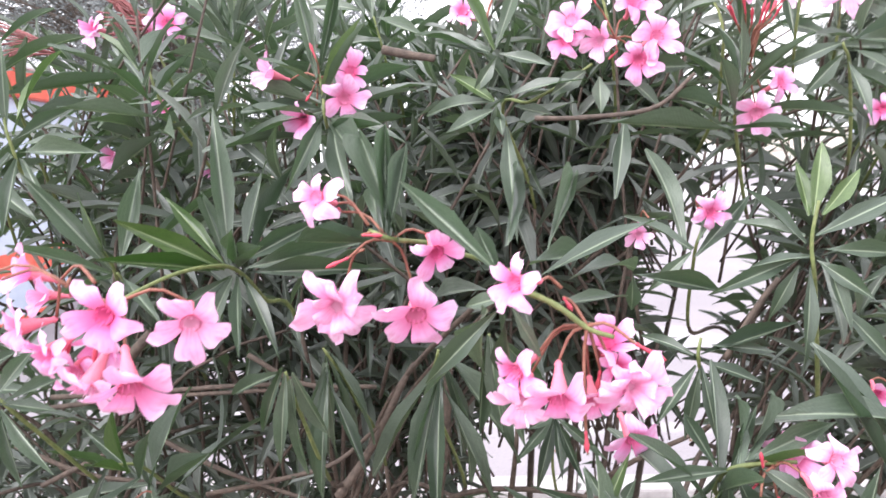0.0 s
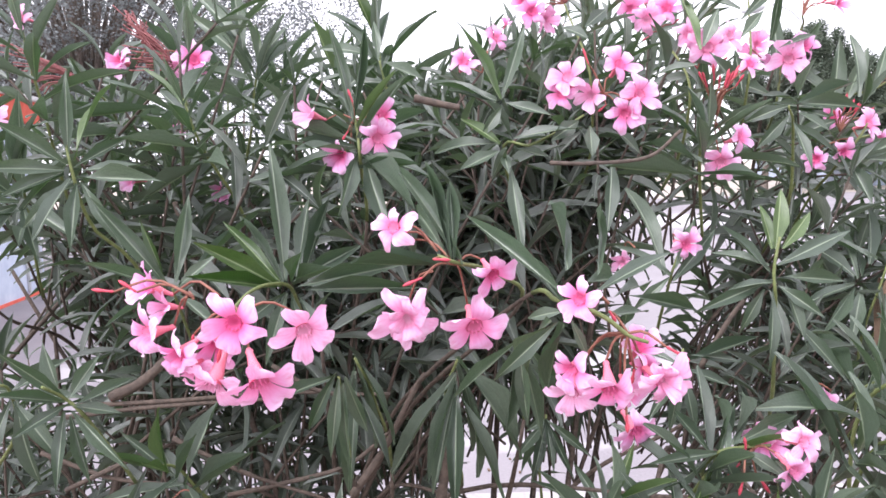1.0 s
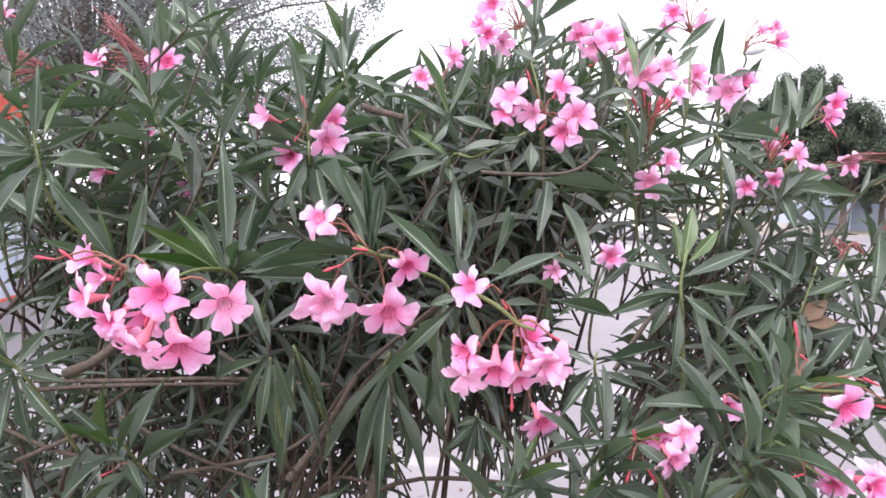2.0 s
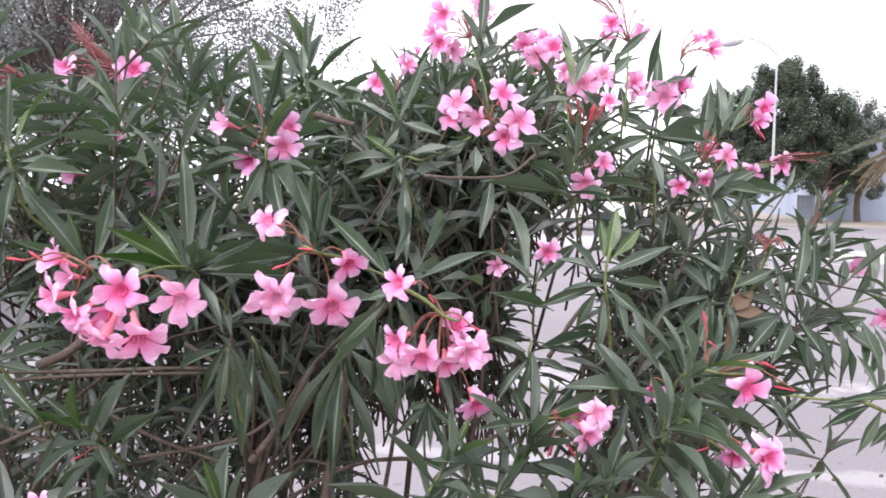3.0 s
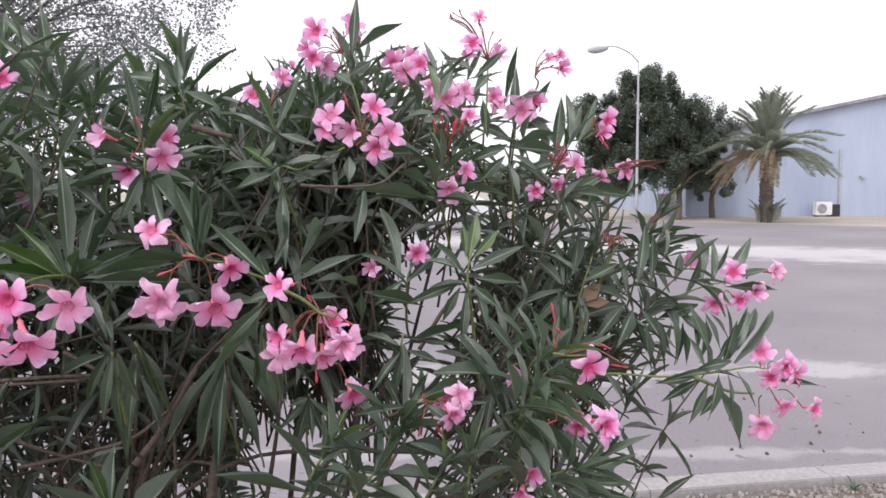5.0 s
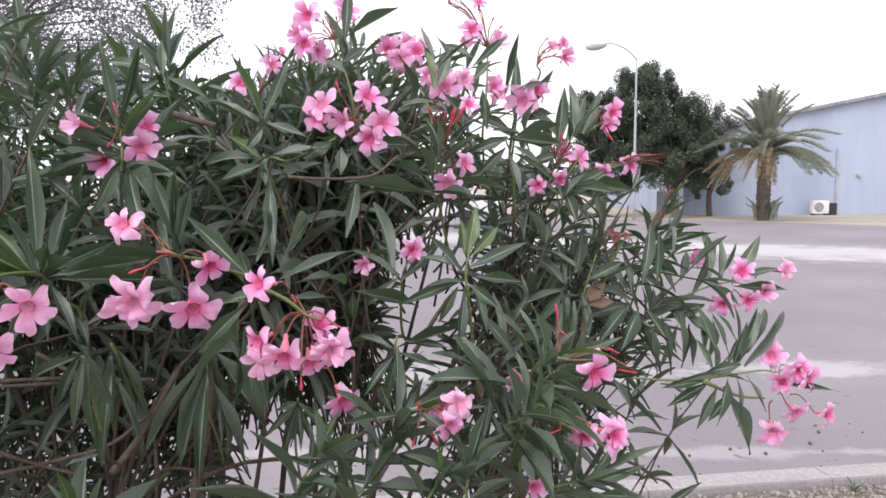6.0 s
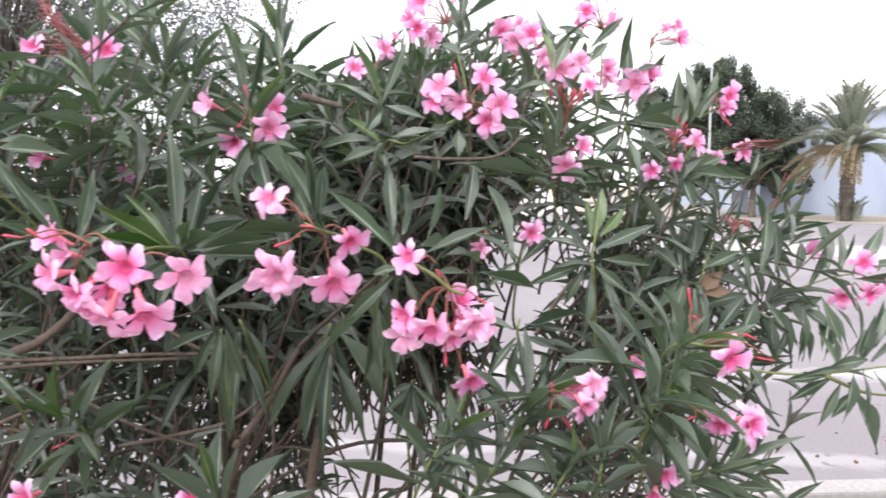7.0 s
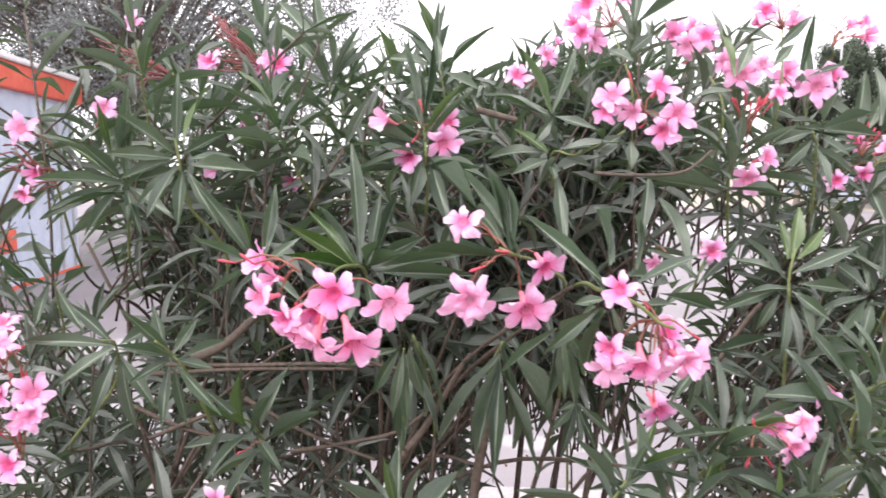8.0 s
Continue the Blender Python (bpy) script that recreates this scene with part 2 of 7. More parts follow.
FLOWERS = [flower_mesh(0.26, 0.20, 5, 1), flower_mesh(0.38, 0.28, 5, 2), flower_mesh(0.16, 0.30, 5, 3), flower_mesh(0.30, 0.20, 10, 4), flower_mesh(0.95, -0.10, 5, 5), flower_mesh(0.30, 0.22, 5, 6), flower_mesh(0.22, 0.26, 5, 7), flower_mesh(0.24, 0.22, 5, 8, M_PETAL_PALE)]


def bud_mesh():
    v, f = [], []
    prof = ((0.04, 0), (0.13, 0.08), (0.10, 0.2), (0.12, 0.45), (0.19, 0.66), (0.15, 0.85), (0.03, 1.0))
    for i, (r, y) in enumerate(prof):
        for k in range(7):
            w = 2 * math.pi * k / 7 + 0.35 * i
            v.append((r * math.cos(w), y, r * math.sin(w)))
    for i in range(len(prof) - 1):
        for k in range(7):
            n = (k + 1) % 7
            f.append((i * 7 + k, (i + 1) * 7 + k, (i + 1) * 7 + n, i * 7 + n))
    return mesh_from("bud", v, f, [M_BUD])


BUD = bud_mesh()


# ---------------------------------------------------------------- shrub builders
def frame_of(y, hint):
    """A turn whose y axis is y and whose z axis lies as near to hint as it can."""
    y = y.normalized()
    x = y.cross(hint)
    if x.length < 1e-3:
        x = y.cross(Vector((0.3, 0.5, 0.8)))
    x.normalize()
    return Matrix((x, y, x.cross(y))).transposed().to_4x4()


dice = random.Random(11)


def leaf(branch, a, b, width, tone="old", face=None):
    """One leaf from a to b."""
    a, b = Vector(a), Vector(b)
    hint = Vector(face) if face else Vector((dice.uniform(-0.4, 0.4), -0.9, 0.6 + dice.uniform(-0.3, 0.3)))
    n = (b - a).length
    m = Matrix.Translation(a) @ frame_of(b - a, hint) @ Matrix.Diagonal((1.12 * width, n, n, 1))
    return child("leaf", dice.choice(LEAVES[tone]), branch, m)


FORKS = {}


def stem(shrub, root, points, r0=0.0036, r1=0.0015, green=True):
    """A branch: from the clump's foot at root up through the points."""
    pts = [Vector(p) for p in points]
    if root:
        first = pts[0]
        forks = FORKS.setdefault(shrub.name, [])
        near = [p for p in forks if (p - first).length < 0.75 and p.z < first.z - 0.08]
        if near and dice.random() < 0.9:
            # grows out of a cane that stands already
            foot = min(near, key=lambda p: (p - first).length)
            mid = foot.lerp(first, 0.5) + Vector((0.02 * dice.uniform(-1, 1), 0.03, 0.04))
            thick = 0.0032
        else:
            foot = Vector((root[0] + 0.22 * dice.uniform(-1, 1), root[1] + 0.16 * dice.uniform(-1, 1), 0.0))
            mid = foot.lerp(first, 0.55) + Vector((0.06 * dice.uniform(-1, 1), 0.10, 0.10))
            thick = 0.0058
            forks.extend((mid, mid.lerp(first, 0.4)))
        pts = [foot, mid] + pts
    v, f = [], []
    n = 4 + 5 * len(pts)
    path = spline(pts, n)
    if root:
        # woody from the foot, then the thin green shoot
        k = int(2.1 / (len(pts) - 1) * (n - 1)) + 1
        tube(v, f, path[:k + 1], thick, 0.0019, 7, 0.25, dice)
        wood = len(f)
        tube(v, f, path[k:], 0.0019, 0.0012, 7, 0.1, dice)
    else:
        wood = 0 if green else 10 ** 6
        tube(v, f, path, r0, r1, 7, 0.15, dice)
    me = mesh_from("branch", v, f, [M_WOOD, M_GREENSTEM])
    me.polygons.foreach_set("material_index", [1 if green and i >= wood else 0 for i in range(len(f))])
    return child("branch", me, shrub)


def whorls(branch, a, b, n, size, wide=70, tight=20, tone="old"):
    """Rings of three leaves up the shoot from a to b, spread at the foot and close at the tip."""
    a, b = Vector(a), Vector(b)
    axis = (b - a).normalized()
    side = axis.cross(Vector((0.2, 0.9, 0.3))).normalized()
    n = round(1.3 * n)
    for i in range(n):
        s = i / max(1, n - 1)
        q = a.lerp(b, s)
        for k in range(3):
            if dice.random() < 0.08:
                continue
            spread = radians(wide + (tight - wide) * s + dice.uniform(-12, 12))
            w = 2 * math.pi * k / 3 + i * 1.05 + dice.uniform(-0.3, 0.3)
            out = (Matrix.Rotation(w, 3, axis) @ side)
            d = axis * math.cos(spread) + out * math.sin(spread) + Vector((0, 0, -0.18 * (1 - s)))
            ln = size * dice.uniform(0.75, 1.12) * (1.0 - 0.3 * s)
            t2 = "young" if tone == "young" or (s > 0.8 and dice.random() < 0.35) else "old"
            leaf(branch, q, q + d.normalized() * ln, ln * dice.uniform(0.115, 0.16), t2, axis * 1.0 - out * 0.15 + Vector((0, 0, 0.25)))


def hanging(branch, a, n, size):
    """Old leaves that droop round the shoot just under its tip a."""
    a = Vector(a)
    for i in range(n):
        w = 2 * math.pi * i / n + dice.uniform(-0.4, 0.4)
        out = Vector((math.cos(w), 0.7 * math.sin(w), 0))
        q = a - Vector((0, -0.01, 0.035 * i / n))
        d = (out * dice.uniform(0.25, 0.75) + Vector((0, 0, -1))).normalized()
        ln = size * dice.uniform(0.75, 1.15)
        leaf(branch, q, q + d * ln, ln * dice.uniform(0.10, 0.14), "old", out + Vector((0, -0.6, 0.3)))


STALKS = {}


def flower(branch, p, face, size, hub=None, kind=None):
    """One open flower of the given width at p that looks along face; its stalk goes to hub."""
    face = (Vector(face).normalized() + Vector((dice.uniform(-0.18, 0.18), 0, dice.uniform(-0.18, 0.18)))).normalized()
    z = face
    x = z.cross(Vector((dice.uniform(-1, 1), dice.uniform(-1, 1), dice.uniform(-1, 1)))).normalized()
    m = Matrix((x, z.cross(x), z)).transposed().to_4x4()
    r = 0.5 * size
    p = Vector(p)
    child("flower", FLOWERS[dice.choice((0, 1, 2, 3, 5, 6)) if kind is None else (dice.choice((0, 5, 6)) if kind == 0 else kind)], branch, Matrix.Translation(p) @ m @ Matrix.Diagonal((r, r, r, 1)))
    if hub is not None:
        STALKS.setdefault(branch.name, (branch, []))[1].append((p - face * (1.3 * r), Vector(hub)))


def bud(branch, a, b, hub=None):
    a, b = Vector(a), Vector(b)
    n = (b - a).length
    wide = min(1.0 * n, 0.006 + 0.12 * n)
    child("bud", BUD, branch, Matrix.Translation(a) @ frame_of(b - a, Vector((0, -1, 0.3))) @ Matrix.Diagonal((wide, n, wide, 1)))
    if hub is not None:
        STALKS.setdefault(branch.name, (branch, []))[1].append((a, Vector(hub)))


def spent(branch, a, b, hub):
    """Thin dull red stalks that have lost their flowers, from hub past a to b."""
    a, b, hub = Vector(a), Vector(b), Vector(hub)
    n = (b - a).length
    v, f = [], []
    for _ in range(3):
        off = Vector((dice.uniform(-1, 1), dice.uniform(-1, 1), dice.uniform(-1, 1))) * 0.22 * n
        tube(v, f, spline([hub, a + 0.5 * off, b + off], 8), 0.0009, 0.0007, 5)
        tip = b + off
        tube(v, f, [tip, tip + (b - a) * 0.06, tip + (b - a) * 0.14], 0.0013, 0.0006, 5)
    child("spent_stalk", mesh_from("spent_stalk", v, f, [M_SPENT]), branch, None, "thin dull red stalks without flowers")


def truss(branch, hub, axis, flowers, buds, spread=0.05, size=0.045, looks=(-0.1, -1, 0.1)):
    """A loose head of flowers and buds round hub."""
    hub, axis = Vector(hub), Vector(axis).normalized()
    for i in range(flowers):
        w = 2.4 * i + dice.random()
        r = spread * math.sqrt((i + 0.6) / flowers)
        off = Vector((r * math.cos(w), -0.5 * r - 0.01, r * math.sin(w))) + axis * dice.uniform(0.02, 0.05)
        face = Vector(looks) + off.normalized() * 0.8 + Vector((dice.uniform(-0.3, 0.3), 0, dice.uniform(-0.3, 0.3)))
        flower(branch, hub + off, face, size * dice.uniform(0.85, 1.1), hub - axis * 0.01)
    for i in range(buds):
        d = (axis + Vector((dice.uniform(-0.8, 0.8), dice.uniform(-0.6, 0.3), dice.uniform(-0.5, 0.8)))).normalized()
        q = hub + d * dice.uniform(0.02, 0.04)
        bud(branch, q, q + d * dice.uniform(0.010, 0.022), hub)


def stalks():
    """The red flower stalks of each branch."""
    for branch, ends in STALKS.values():
        for a, hub in ends:
            v, f = [], []
            mid = a.lerp(hub, 0.5) + Vector((0, 0.004, 0.18 * (a - hub).length))
            tube(v, f, spline([hub, mid, a], 6), 0.0010, 0.0008, 5)
            child("flower_stalk", mesh_from("flower_stalk", v, f, [M_STALK]), branch)


def mass(shrub, seed, count, place, size=(0.062, 0.115), name="foliage"):
    """The inner foliage: many leafy twigs, joined. place(rng) gives a twig's foot and its way."""
    rng = random.Random(seed)
    shapes = [leaf_shape(5, *k) for k in ((0.06, 0.5, 0.3, 1), (0.20, 0.6, -0.5, 1), (0.38, 0.4, 0.4, 1))]
    arr = [np.array(s[0]) for s in shapes]
    nv = len(arr[0])
    uv1, f1 = np.array(shapes[0][1]), np.array(shapes[0][2])
    allv, count_l = [], 0
    tv, tf = [], []
    for _ in range(count):
        foot, way, n = place(rng)
        ln = rng.uniform(0.12, 0.26)
        tip = foot + way * ln
        tube(tv, tf, spline([foot - way * 0.09 + Vector((rng.uniform(-0.03, 0.03), rng.uniform(0, 0.04), -0.06)), foot, tip], 6), 0.0022, 0.0014, 4)
        side = way.cross(Vector((0.2, 0.9, 0.3))).normalized()
        for i in range(n):
            s = i / max(1, n - 1)
            q = foot.lerp(tip, s)
            for k in range(3):
                if rng.random() < 0.12:
                    continue
                spread = radians(82 - 55 * s + rng.uniform(-15, 15))
                out = Matrix.Rotation(2 * math.pi * k / 3 + i * 1.05 + rng.uniform(-0.4, 0.4), 3, way) @ side
                d = way * math.cos(spread) + out * math.sin(spread) + Vector((0, 0, -0.35 * (1 - s)))
                le = rng.uniform(*size) * (1 - 0.3 * s)
                m = Matrix.Translation(q) @ frame_of(d, way + Vector((0, 0, 0.4))) @ Matrix.Diagonal((le * rng.uniform(0.13, 0.185), le, le, 1))
                a = np.array(m)
                allv.append(rng.choice(arr) @ a[:3, :3].T + a[:3, 3])
                count_l += 1
    v = np.concatenate(allv)
    f = (f1[None] + (np.arange(count_l) * nv)[:, None, None]).reshape(-1, 4)
    me = mesh_from(name, v, f.tolist(), [M_MASS], uvs=np.tile(uv1, (count_l, 1)))
    tagged(child(name, me, shrub), "dense narrow grey-green oleander leaves", "", "", "stuff")
    tagged(child("brushwood", mesh_from("brushwood", tv, tf, [M_WOOD]), shrub), "thin brown oleander twigs", "", "", "stuff")


# ---------------------------------------------------------------- ground, road and kerb
M_SAND = speckled("sand", (0.33, 0.285, 0.235), (0.50, 0.45, 0.39), 6, 0.95, 0.3, 0.4, 0.03)


def road_material():
    """Dusty pale asphalt with two worn pale bands, dark specks and broad stains."""
    m, t, b = material("road", 0.8)
    fine, wide = noise_at(t, 60, 6), noise_at(t, 0.35, 5)
    col = ramp(t, fine, (0.3, (0.185, 0.168, 0.183)), (0.7, (0.255, 0.234, 0.25)))
    col = blend(t, col, (0.30, 0.277, 0.292), ramp(t, wide, (0.4, (0, 0, 0)), (0.7, (0.7, 0.7, 0.7))))
    sep = t.nodes.new("ShaderNodeSeparateXYZ")
    t.links.new(t.nodes.new("ShaderNodeTexCoord").outputs["Object"], sep.inputs[0])
    edge = noise_at(t, 0.8, 6, 0.7)
    for nx, ny, mid, half, strength, ragged in ((0.771, 0.637, 19.7, 2.6, 0.55, 2.4), (0.255, 0.967, 5.98, 0.30, 0.35, 6.0), (0.3155, 0.949, 4.15, 0.10, 0.25, 6.0)):
        u = calc(t, "ADD", calc(t, "MULTIPLY", sep.outputs[0], nx), calc(t, "MULTIPLY", sep.outputs[1], ny))
        u = calc(t, "ABSOLUTE", calc(t, "SUBTRACT", u, mid))
        u = calc(t, "ADD", calc(t, "DIVIDE", u, half), calc(t, "MULTIPLY", calc(t, "SUBTRACT", edge, 0.5), ragged))
        mask = ramp(t, u, (0.35, (strength,) * 3), (1.0, (0, 0, 0)))
        col = blend(t, col, (0.66, 0.64, 0.65), mask)
    spots = noise_at(t, 9, 2, 0.4)
    col = blend(t, col, (0.14, 0.13, 0.13), ramp(t, spots, (0.70, (0, 0, 0)), (0.74, (0.7, 0.7, 0.7))))
    t.links.new(col, b.inputs["Base Color"])
    bump(t, b, fine, 0.25, 0.006)
    return m


M_ROAD = road_material()
M_KERB = speckled("kerb_concrete", (0.30, 0.28, 0.28), (0.42, 0.40, 0.395), 40, 0.9, 1.2, 0.4, 0.006)
M_SOIL = speckled("bed_soil", (0.13, 0.105, 0.085), (0.27, 0.225, 0.19), 30, 0.95, 1.5, 0.6, 0.02)
M_STONE = speckled("gravel_stone", (0.17, 0.15, 0.14), (0.44, 0.41, 0.38), 60, 0.85, 8, 0.3, 0.004)


def sheet(name, corners, z, mat, label, category, thick=0.0):
    bm = bmesh.new()
    top = [bm.verts.new((x, y, z)) for x, y in corners]
    bm.faces.new(top)
    if thick:
        r = bmesh.ops.extrude_face_region(bm, geom=bm.faces[:])
        bmesh.ops.translate(bm, verts=[e for e in r["geom"] if isinstance(e, bmesh.types.BMVert)], vec=(0, 0, -thick))
        bmesh.ops.recalc_face_normals(bm, faces=bm.faces[:])
    me = bpy.data.meshes.new(name)
    bm.to_mesh(me)
    bm.free()
    me.materials.append(mat)
    return tagged(new(name, me), label, category, "", "structure")


ROAD_Z = -0.10
sheet("ground", ((-900, -900), (900, -900), (900, 900), (-900, 900)), -0.16, M_SAND, "pale dry sandy open ground", "ground")


def kerb_y(x):
    """The near kerb's line."""
    return 2.941 - 0.1735 * (x - 2.056)


sheet("road", ((-40, kerb_y(-40)), (30, kerb_y(30)), (29.2, 16.9), (21.6, 29.1), (6.3, 36.3), (-42.3, 48.1)), ROAD_Z, M_ROAD, "worn pale grey asphalt road, dusty", "road", 0.05)
sheet("planting_bed", ((-40, -30), (30, -30), (30, kerb_y(30) - 0.2), (-40, kerb_y(-40) - 0.2)), -0.01, M_SOIL, "dry brown soil of the planting bed", "soil", 0.14)

kerb = tagged(new("kerb"), "pale concrete kerb along the planting bed", "kerb", "", "structure")
bm = bmesh.new()
box_into(bm, -0.4995, 0.4995, -0.08, 0.08, -0.14, 0.03, 0.006)
kerb_mesh = bpy.data.meshes.new("kerbstone")
bm.to_mesh(kerb_mesh)
bm.free()
kerb_mesh.materials.append(M_KERB)
kerb_turn = math.degrees(math.atan(-0.1735))
for i in range(34):
    x = -16 + 0.977 * i
    child("kerbstone", kerb_mesh, kerb, pose(x, kerb_y(x) - 0.09, 0.0, 0, 0, kerb_turn))

# gravel beside the kerb and under the shrubs
def pebbles(seed, count, region, name, label, mat=M_STONE, size=(0.005, 0.018), base_z=-0.01, category="gravel"):
    rng = random.Random(seed)
    ico = bmesh.new()
    bmesh.ops.create_icosphere(ico, subdivisions=1, radius=1.0)
    base = np.array([v.co for v in ico.verts])
    tri = np.array([[v.index for v in f.verts] for f in ico.faces])
    ico.free()
    vs, fs = [], []
    for i in range(count):
        x, y = region(rng)
        r = rng.uniform(*size)
        m = np.array(Euler((rng.random() * 6, rng.random() * 6, rng.random() * 6)).to_matrix())
        p = (base * np.array((1, rng.uniform(0.6, 1), rng.uniform(0.4, 0.8))) * r) @ m.T
        vs.append(p + np.array((x, y, base_z + 0.4 * r)))
        fs.append(tri + 12 * i)
    me = mesh_from(name, np.concatenate(vs), np.concatenate(fs).tolist(), [mat], smooth=False)
    tagged(new(name, me), label, category, "", "stuff")


def near_kerb(rng):
    x = rng.uniform(0.3, 5.0)
    return x, kerb_y(x) - 0.2 - abs(rng.gauss(0, 0.22))


pebbles(3, 2900, near_kerb, "gravel", "small pale grey stones along the kerb")


def on_road(rng):
    x = rng.uniform(0.5, 6.0)
    return x, kerb_y(x) + 0.12 + abs(rng.gauss(0, 0.7))


pebbles(4, 60, on_road, "leaf_litter", "dark dry leaf scraps strewn on the road", M_DRY, (0.006, 0.016), ROAD_Z, "litter")

weed = tagged(new("weed"), "small grey-green weed among the gravel", "plant")
weed.matrix_basis = pose(3.06, kerb_y(3.06) - 0.27, -0.01)
for w, lift, ln in ((10, 74, 0.085), (95, 50, 0.06), (170, 62, 0.075), (240, 40, 0.055), (310, 58, 0.07)):
    child("leaf", LEAVES["old"][w % 4], weed, Matrix.Rotation(radians(w), 4, "Z") @ Matrix.Rotation(radians(lift), 4, "X") @ Matrix.Diagonal((0.014, ln, ln, 1)))

# ---------------------------------------------------------------- far side: a plan turned with the far wall
E_F, E_R = Vector((0.3148, 0.9492, 0)), Vector((0.9492, -0.3148, 0))


def far(f, r, z=0.0):
    """A place f metres off and r metres to the side, seen over the shrub towards the shed."""
    return Vector((-0.03, -0.29, 0)) + E_F * f + E_R * r + Vector((0, 0, z))


FAR_TURN = Matrix(((E_R.x, E_F.x, 0, 0), (E_R.y, E_F.y, 0, 0), (0, 0, 1, 0), (0, 0, 0, 1)))


def far_matrix(f, r, z=0.0, turn=0.0):
    return Matrix.Translation(far(f, r, z)) @ FAR_TURN @ Matrix.Rotation(radians(turn), 4, "Z")


def cladding():
    m, t, b = material("shed_cladding", 0.5, 0.0, 0.4)
    tc = t.nodes.new("ShaderNodeTexCoord")
    w = t.nodes.new("ShaderNodeTexWave")
    w.inputs["Scale"].default_value, w.inputs["Distortion"].default_value = 1.6, 0.0
    t.links.new(tc.outputs["Object"], w.inputs["Vector"])
    stain = noise_at(t, 0.5, 5, stretch=(1, 1, 0.25))
    col = ramp(t, stain, (0.3, (0.33, 0.385, 0.50)), (0.7, (0.44, 0.50, 0.62)))
    t.links.new(col, b.inputs["Base Color"])
    bump(t, b, w.outputs[0], 0.12, 0.02)
    return m


M_CLAD = cladding()
M_ROOFEDGE = speckled("roof_trim", (0.20, 0.20, 0.21), (0.38, 0.38, 0.40), 5, 0.6, 0.8, 0.2, 0.005)
M_METAL = speckled("galvanised_steel", (0.36, 0.37, 0.38), (0.52, 0.53, 0.54), 30, 0.45, 2, 0.1, 0.002)
M_PALE = speckled("white_paint", (0.70, 0.70, 0.70), (0.82, 0.82, 0.81), 20, 0.45, 2, 0.1, 0.002)
M_DARK = speckled("dark_plastic", (0.02, 0.02, 0.022), (0.05, 0.05, 0.055), 40, 0.5, 3, 0.1, 0.002)
M_RED = speckled("red_paint", (0.58, 0.085, 0.05), (0.70, 0.14, 0.09), 6, 0.5, 1.0, 0.15, 0.004)
M_WHITEWALL = speckled("blue_white_wall", (0.40, 0.46, 0.58), (0.54, 0.59, 0.68), 4, 0.6, 0.8, 0.2, 0.004)
M_TREEBARK = speckled("tree_bark", (0.10, 0.085, 0.07), (0.24, 0.20, 0.17), 18, 0.9, 2, 0.7, 0.02)

# the shed: a long gable end with a shallow roof
shed = tagged(new("metal_shed"), "long pale blue metal shed with a shallow gable roof", "building")
shed.matrix_basis = far_matrix(42, 0)
bm = bmesh.new()
ring = [bm.verts.new(p) for p in ((13.9, 0, -0.2), (50, 0, -0.2), (50, 0, 4.3), (32, 0, 7.85), (13.9, 0, 4.3))]
face = bm.faces.new(ring)
r = bmesh.ops.extrude_face_region(bm, geom=[face])
bmesh.ops.translate(bm, verts=[e for e in r["geom"] if isinstance(e, bmesh.types.BMVert)], vec=(0, 24, 0))
bmesh.ops.recalc_face_normals(bm, faces=bm.faces[:])
part("wall", bm, M_CLAD, shed, "pale blue ribbed metal cladding")
slope = math.atan2(3.55, 18.1)
for x0, z0, sgn in ((13.9, 4.3, 1), (50.1, 4.3, -1)):
    bm = bmesh.new()
    box_into(bm, -0.45, 18.45, -0.35, 24.3, 0.004, 0.20, 0.02)
    bmesh.ops.transform(bm, matrix=Matrix.Translation((x0, 0, z0)) @ (Matrix.Rotation(-slope, 4, "Y") if sgn > 0 else Matrix.Rotation(math.pi, 4, "Z") @ Matrix.Rotation(-slope, 4, "Y") @ Matrix.Translation((0, -24, 0))), verts=bm.verts[:])
    part("roof", bm, M_ROOFEDGE, shed, "grey metal roof sheet with a thick edge")
bm = bmesh.new()
bmesh.ops.create_cone(bm, cap_ends=True, segments=10, radius1=0.06, radius2=0.06, depth=3.6, matrix=Matrix.Translation((22.6, -0.08, 1.8)))
part("downpipe", bm, M_METAL, shed, "thin grey downpipe")
bm = bmesh.new()
box_into(bm, 23.72, 23.95, -0.2, -0.004, 1.97, 2.12, 0.03)
part("wall_lamp", bm, M_METAL, shed, "small grey wall lamp")

ac = tagged(new("air_conditioner"), "white outdoor air conditioning unit beside the shed wall", "air conditioner")
ac.matrix_basis = far_matrix(41.3, 21.38, -0.16)
bm = bmesh.new()
box_into(bm, -0.50, 0.42, -0.2, 0.2, 0.08, 0.82, 0.03)
part("casing", bm, M_PALE, ac)
bm = bmesh.new()
bmesh.ops.create_cone(bm, cap_ends=True, segments=24, radius1=0.27, radius2=0.25, depth=0.03, matrix=Matrix.Translation((-0.16, -0.215, 0.45)) @ Matrix.Rotation(radians(90), 4, "X"))
part("fan_grille", bm, M_ROOFEDGE, ac, "round grey fan grille")
for x in (-0.4, 0.32):
    bm = bmesh.new()
    box_into(bm, x - 0.04, x + 0.04, -0.18, 0.18, 0.0, 0.078)
    part("foot", bm, M_DARK, ac)
bm = bmesh.new()
box_into(bm, 0.46, 0.88, -0.15, 0.15, 0.0, 0.68, 0.02)
part("control_box", bm, M_DARK, ac, "dark metal box")

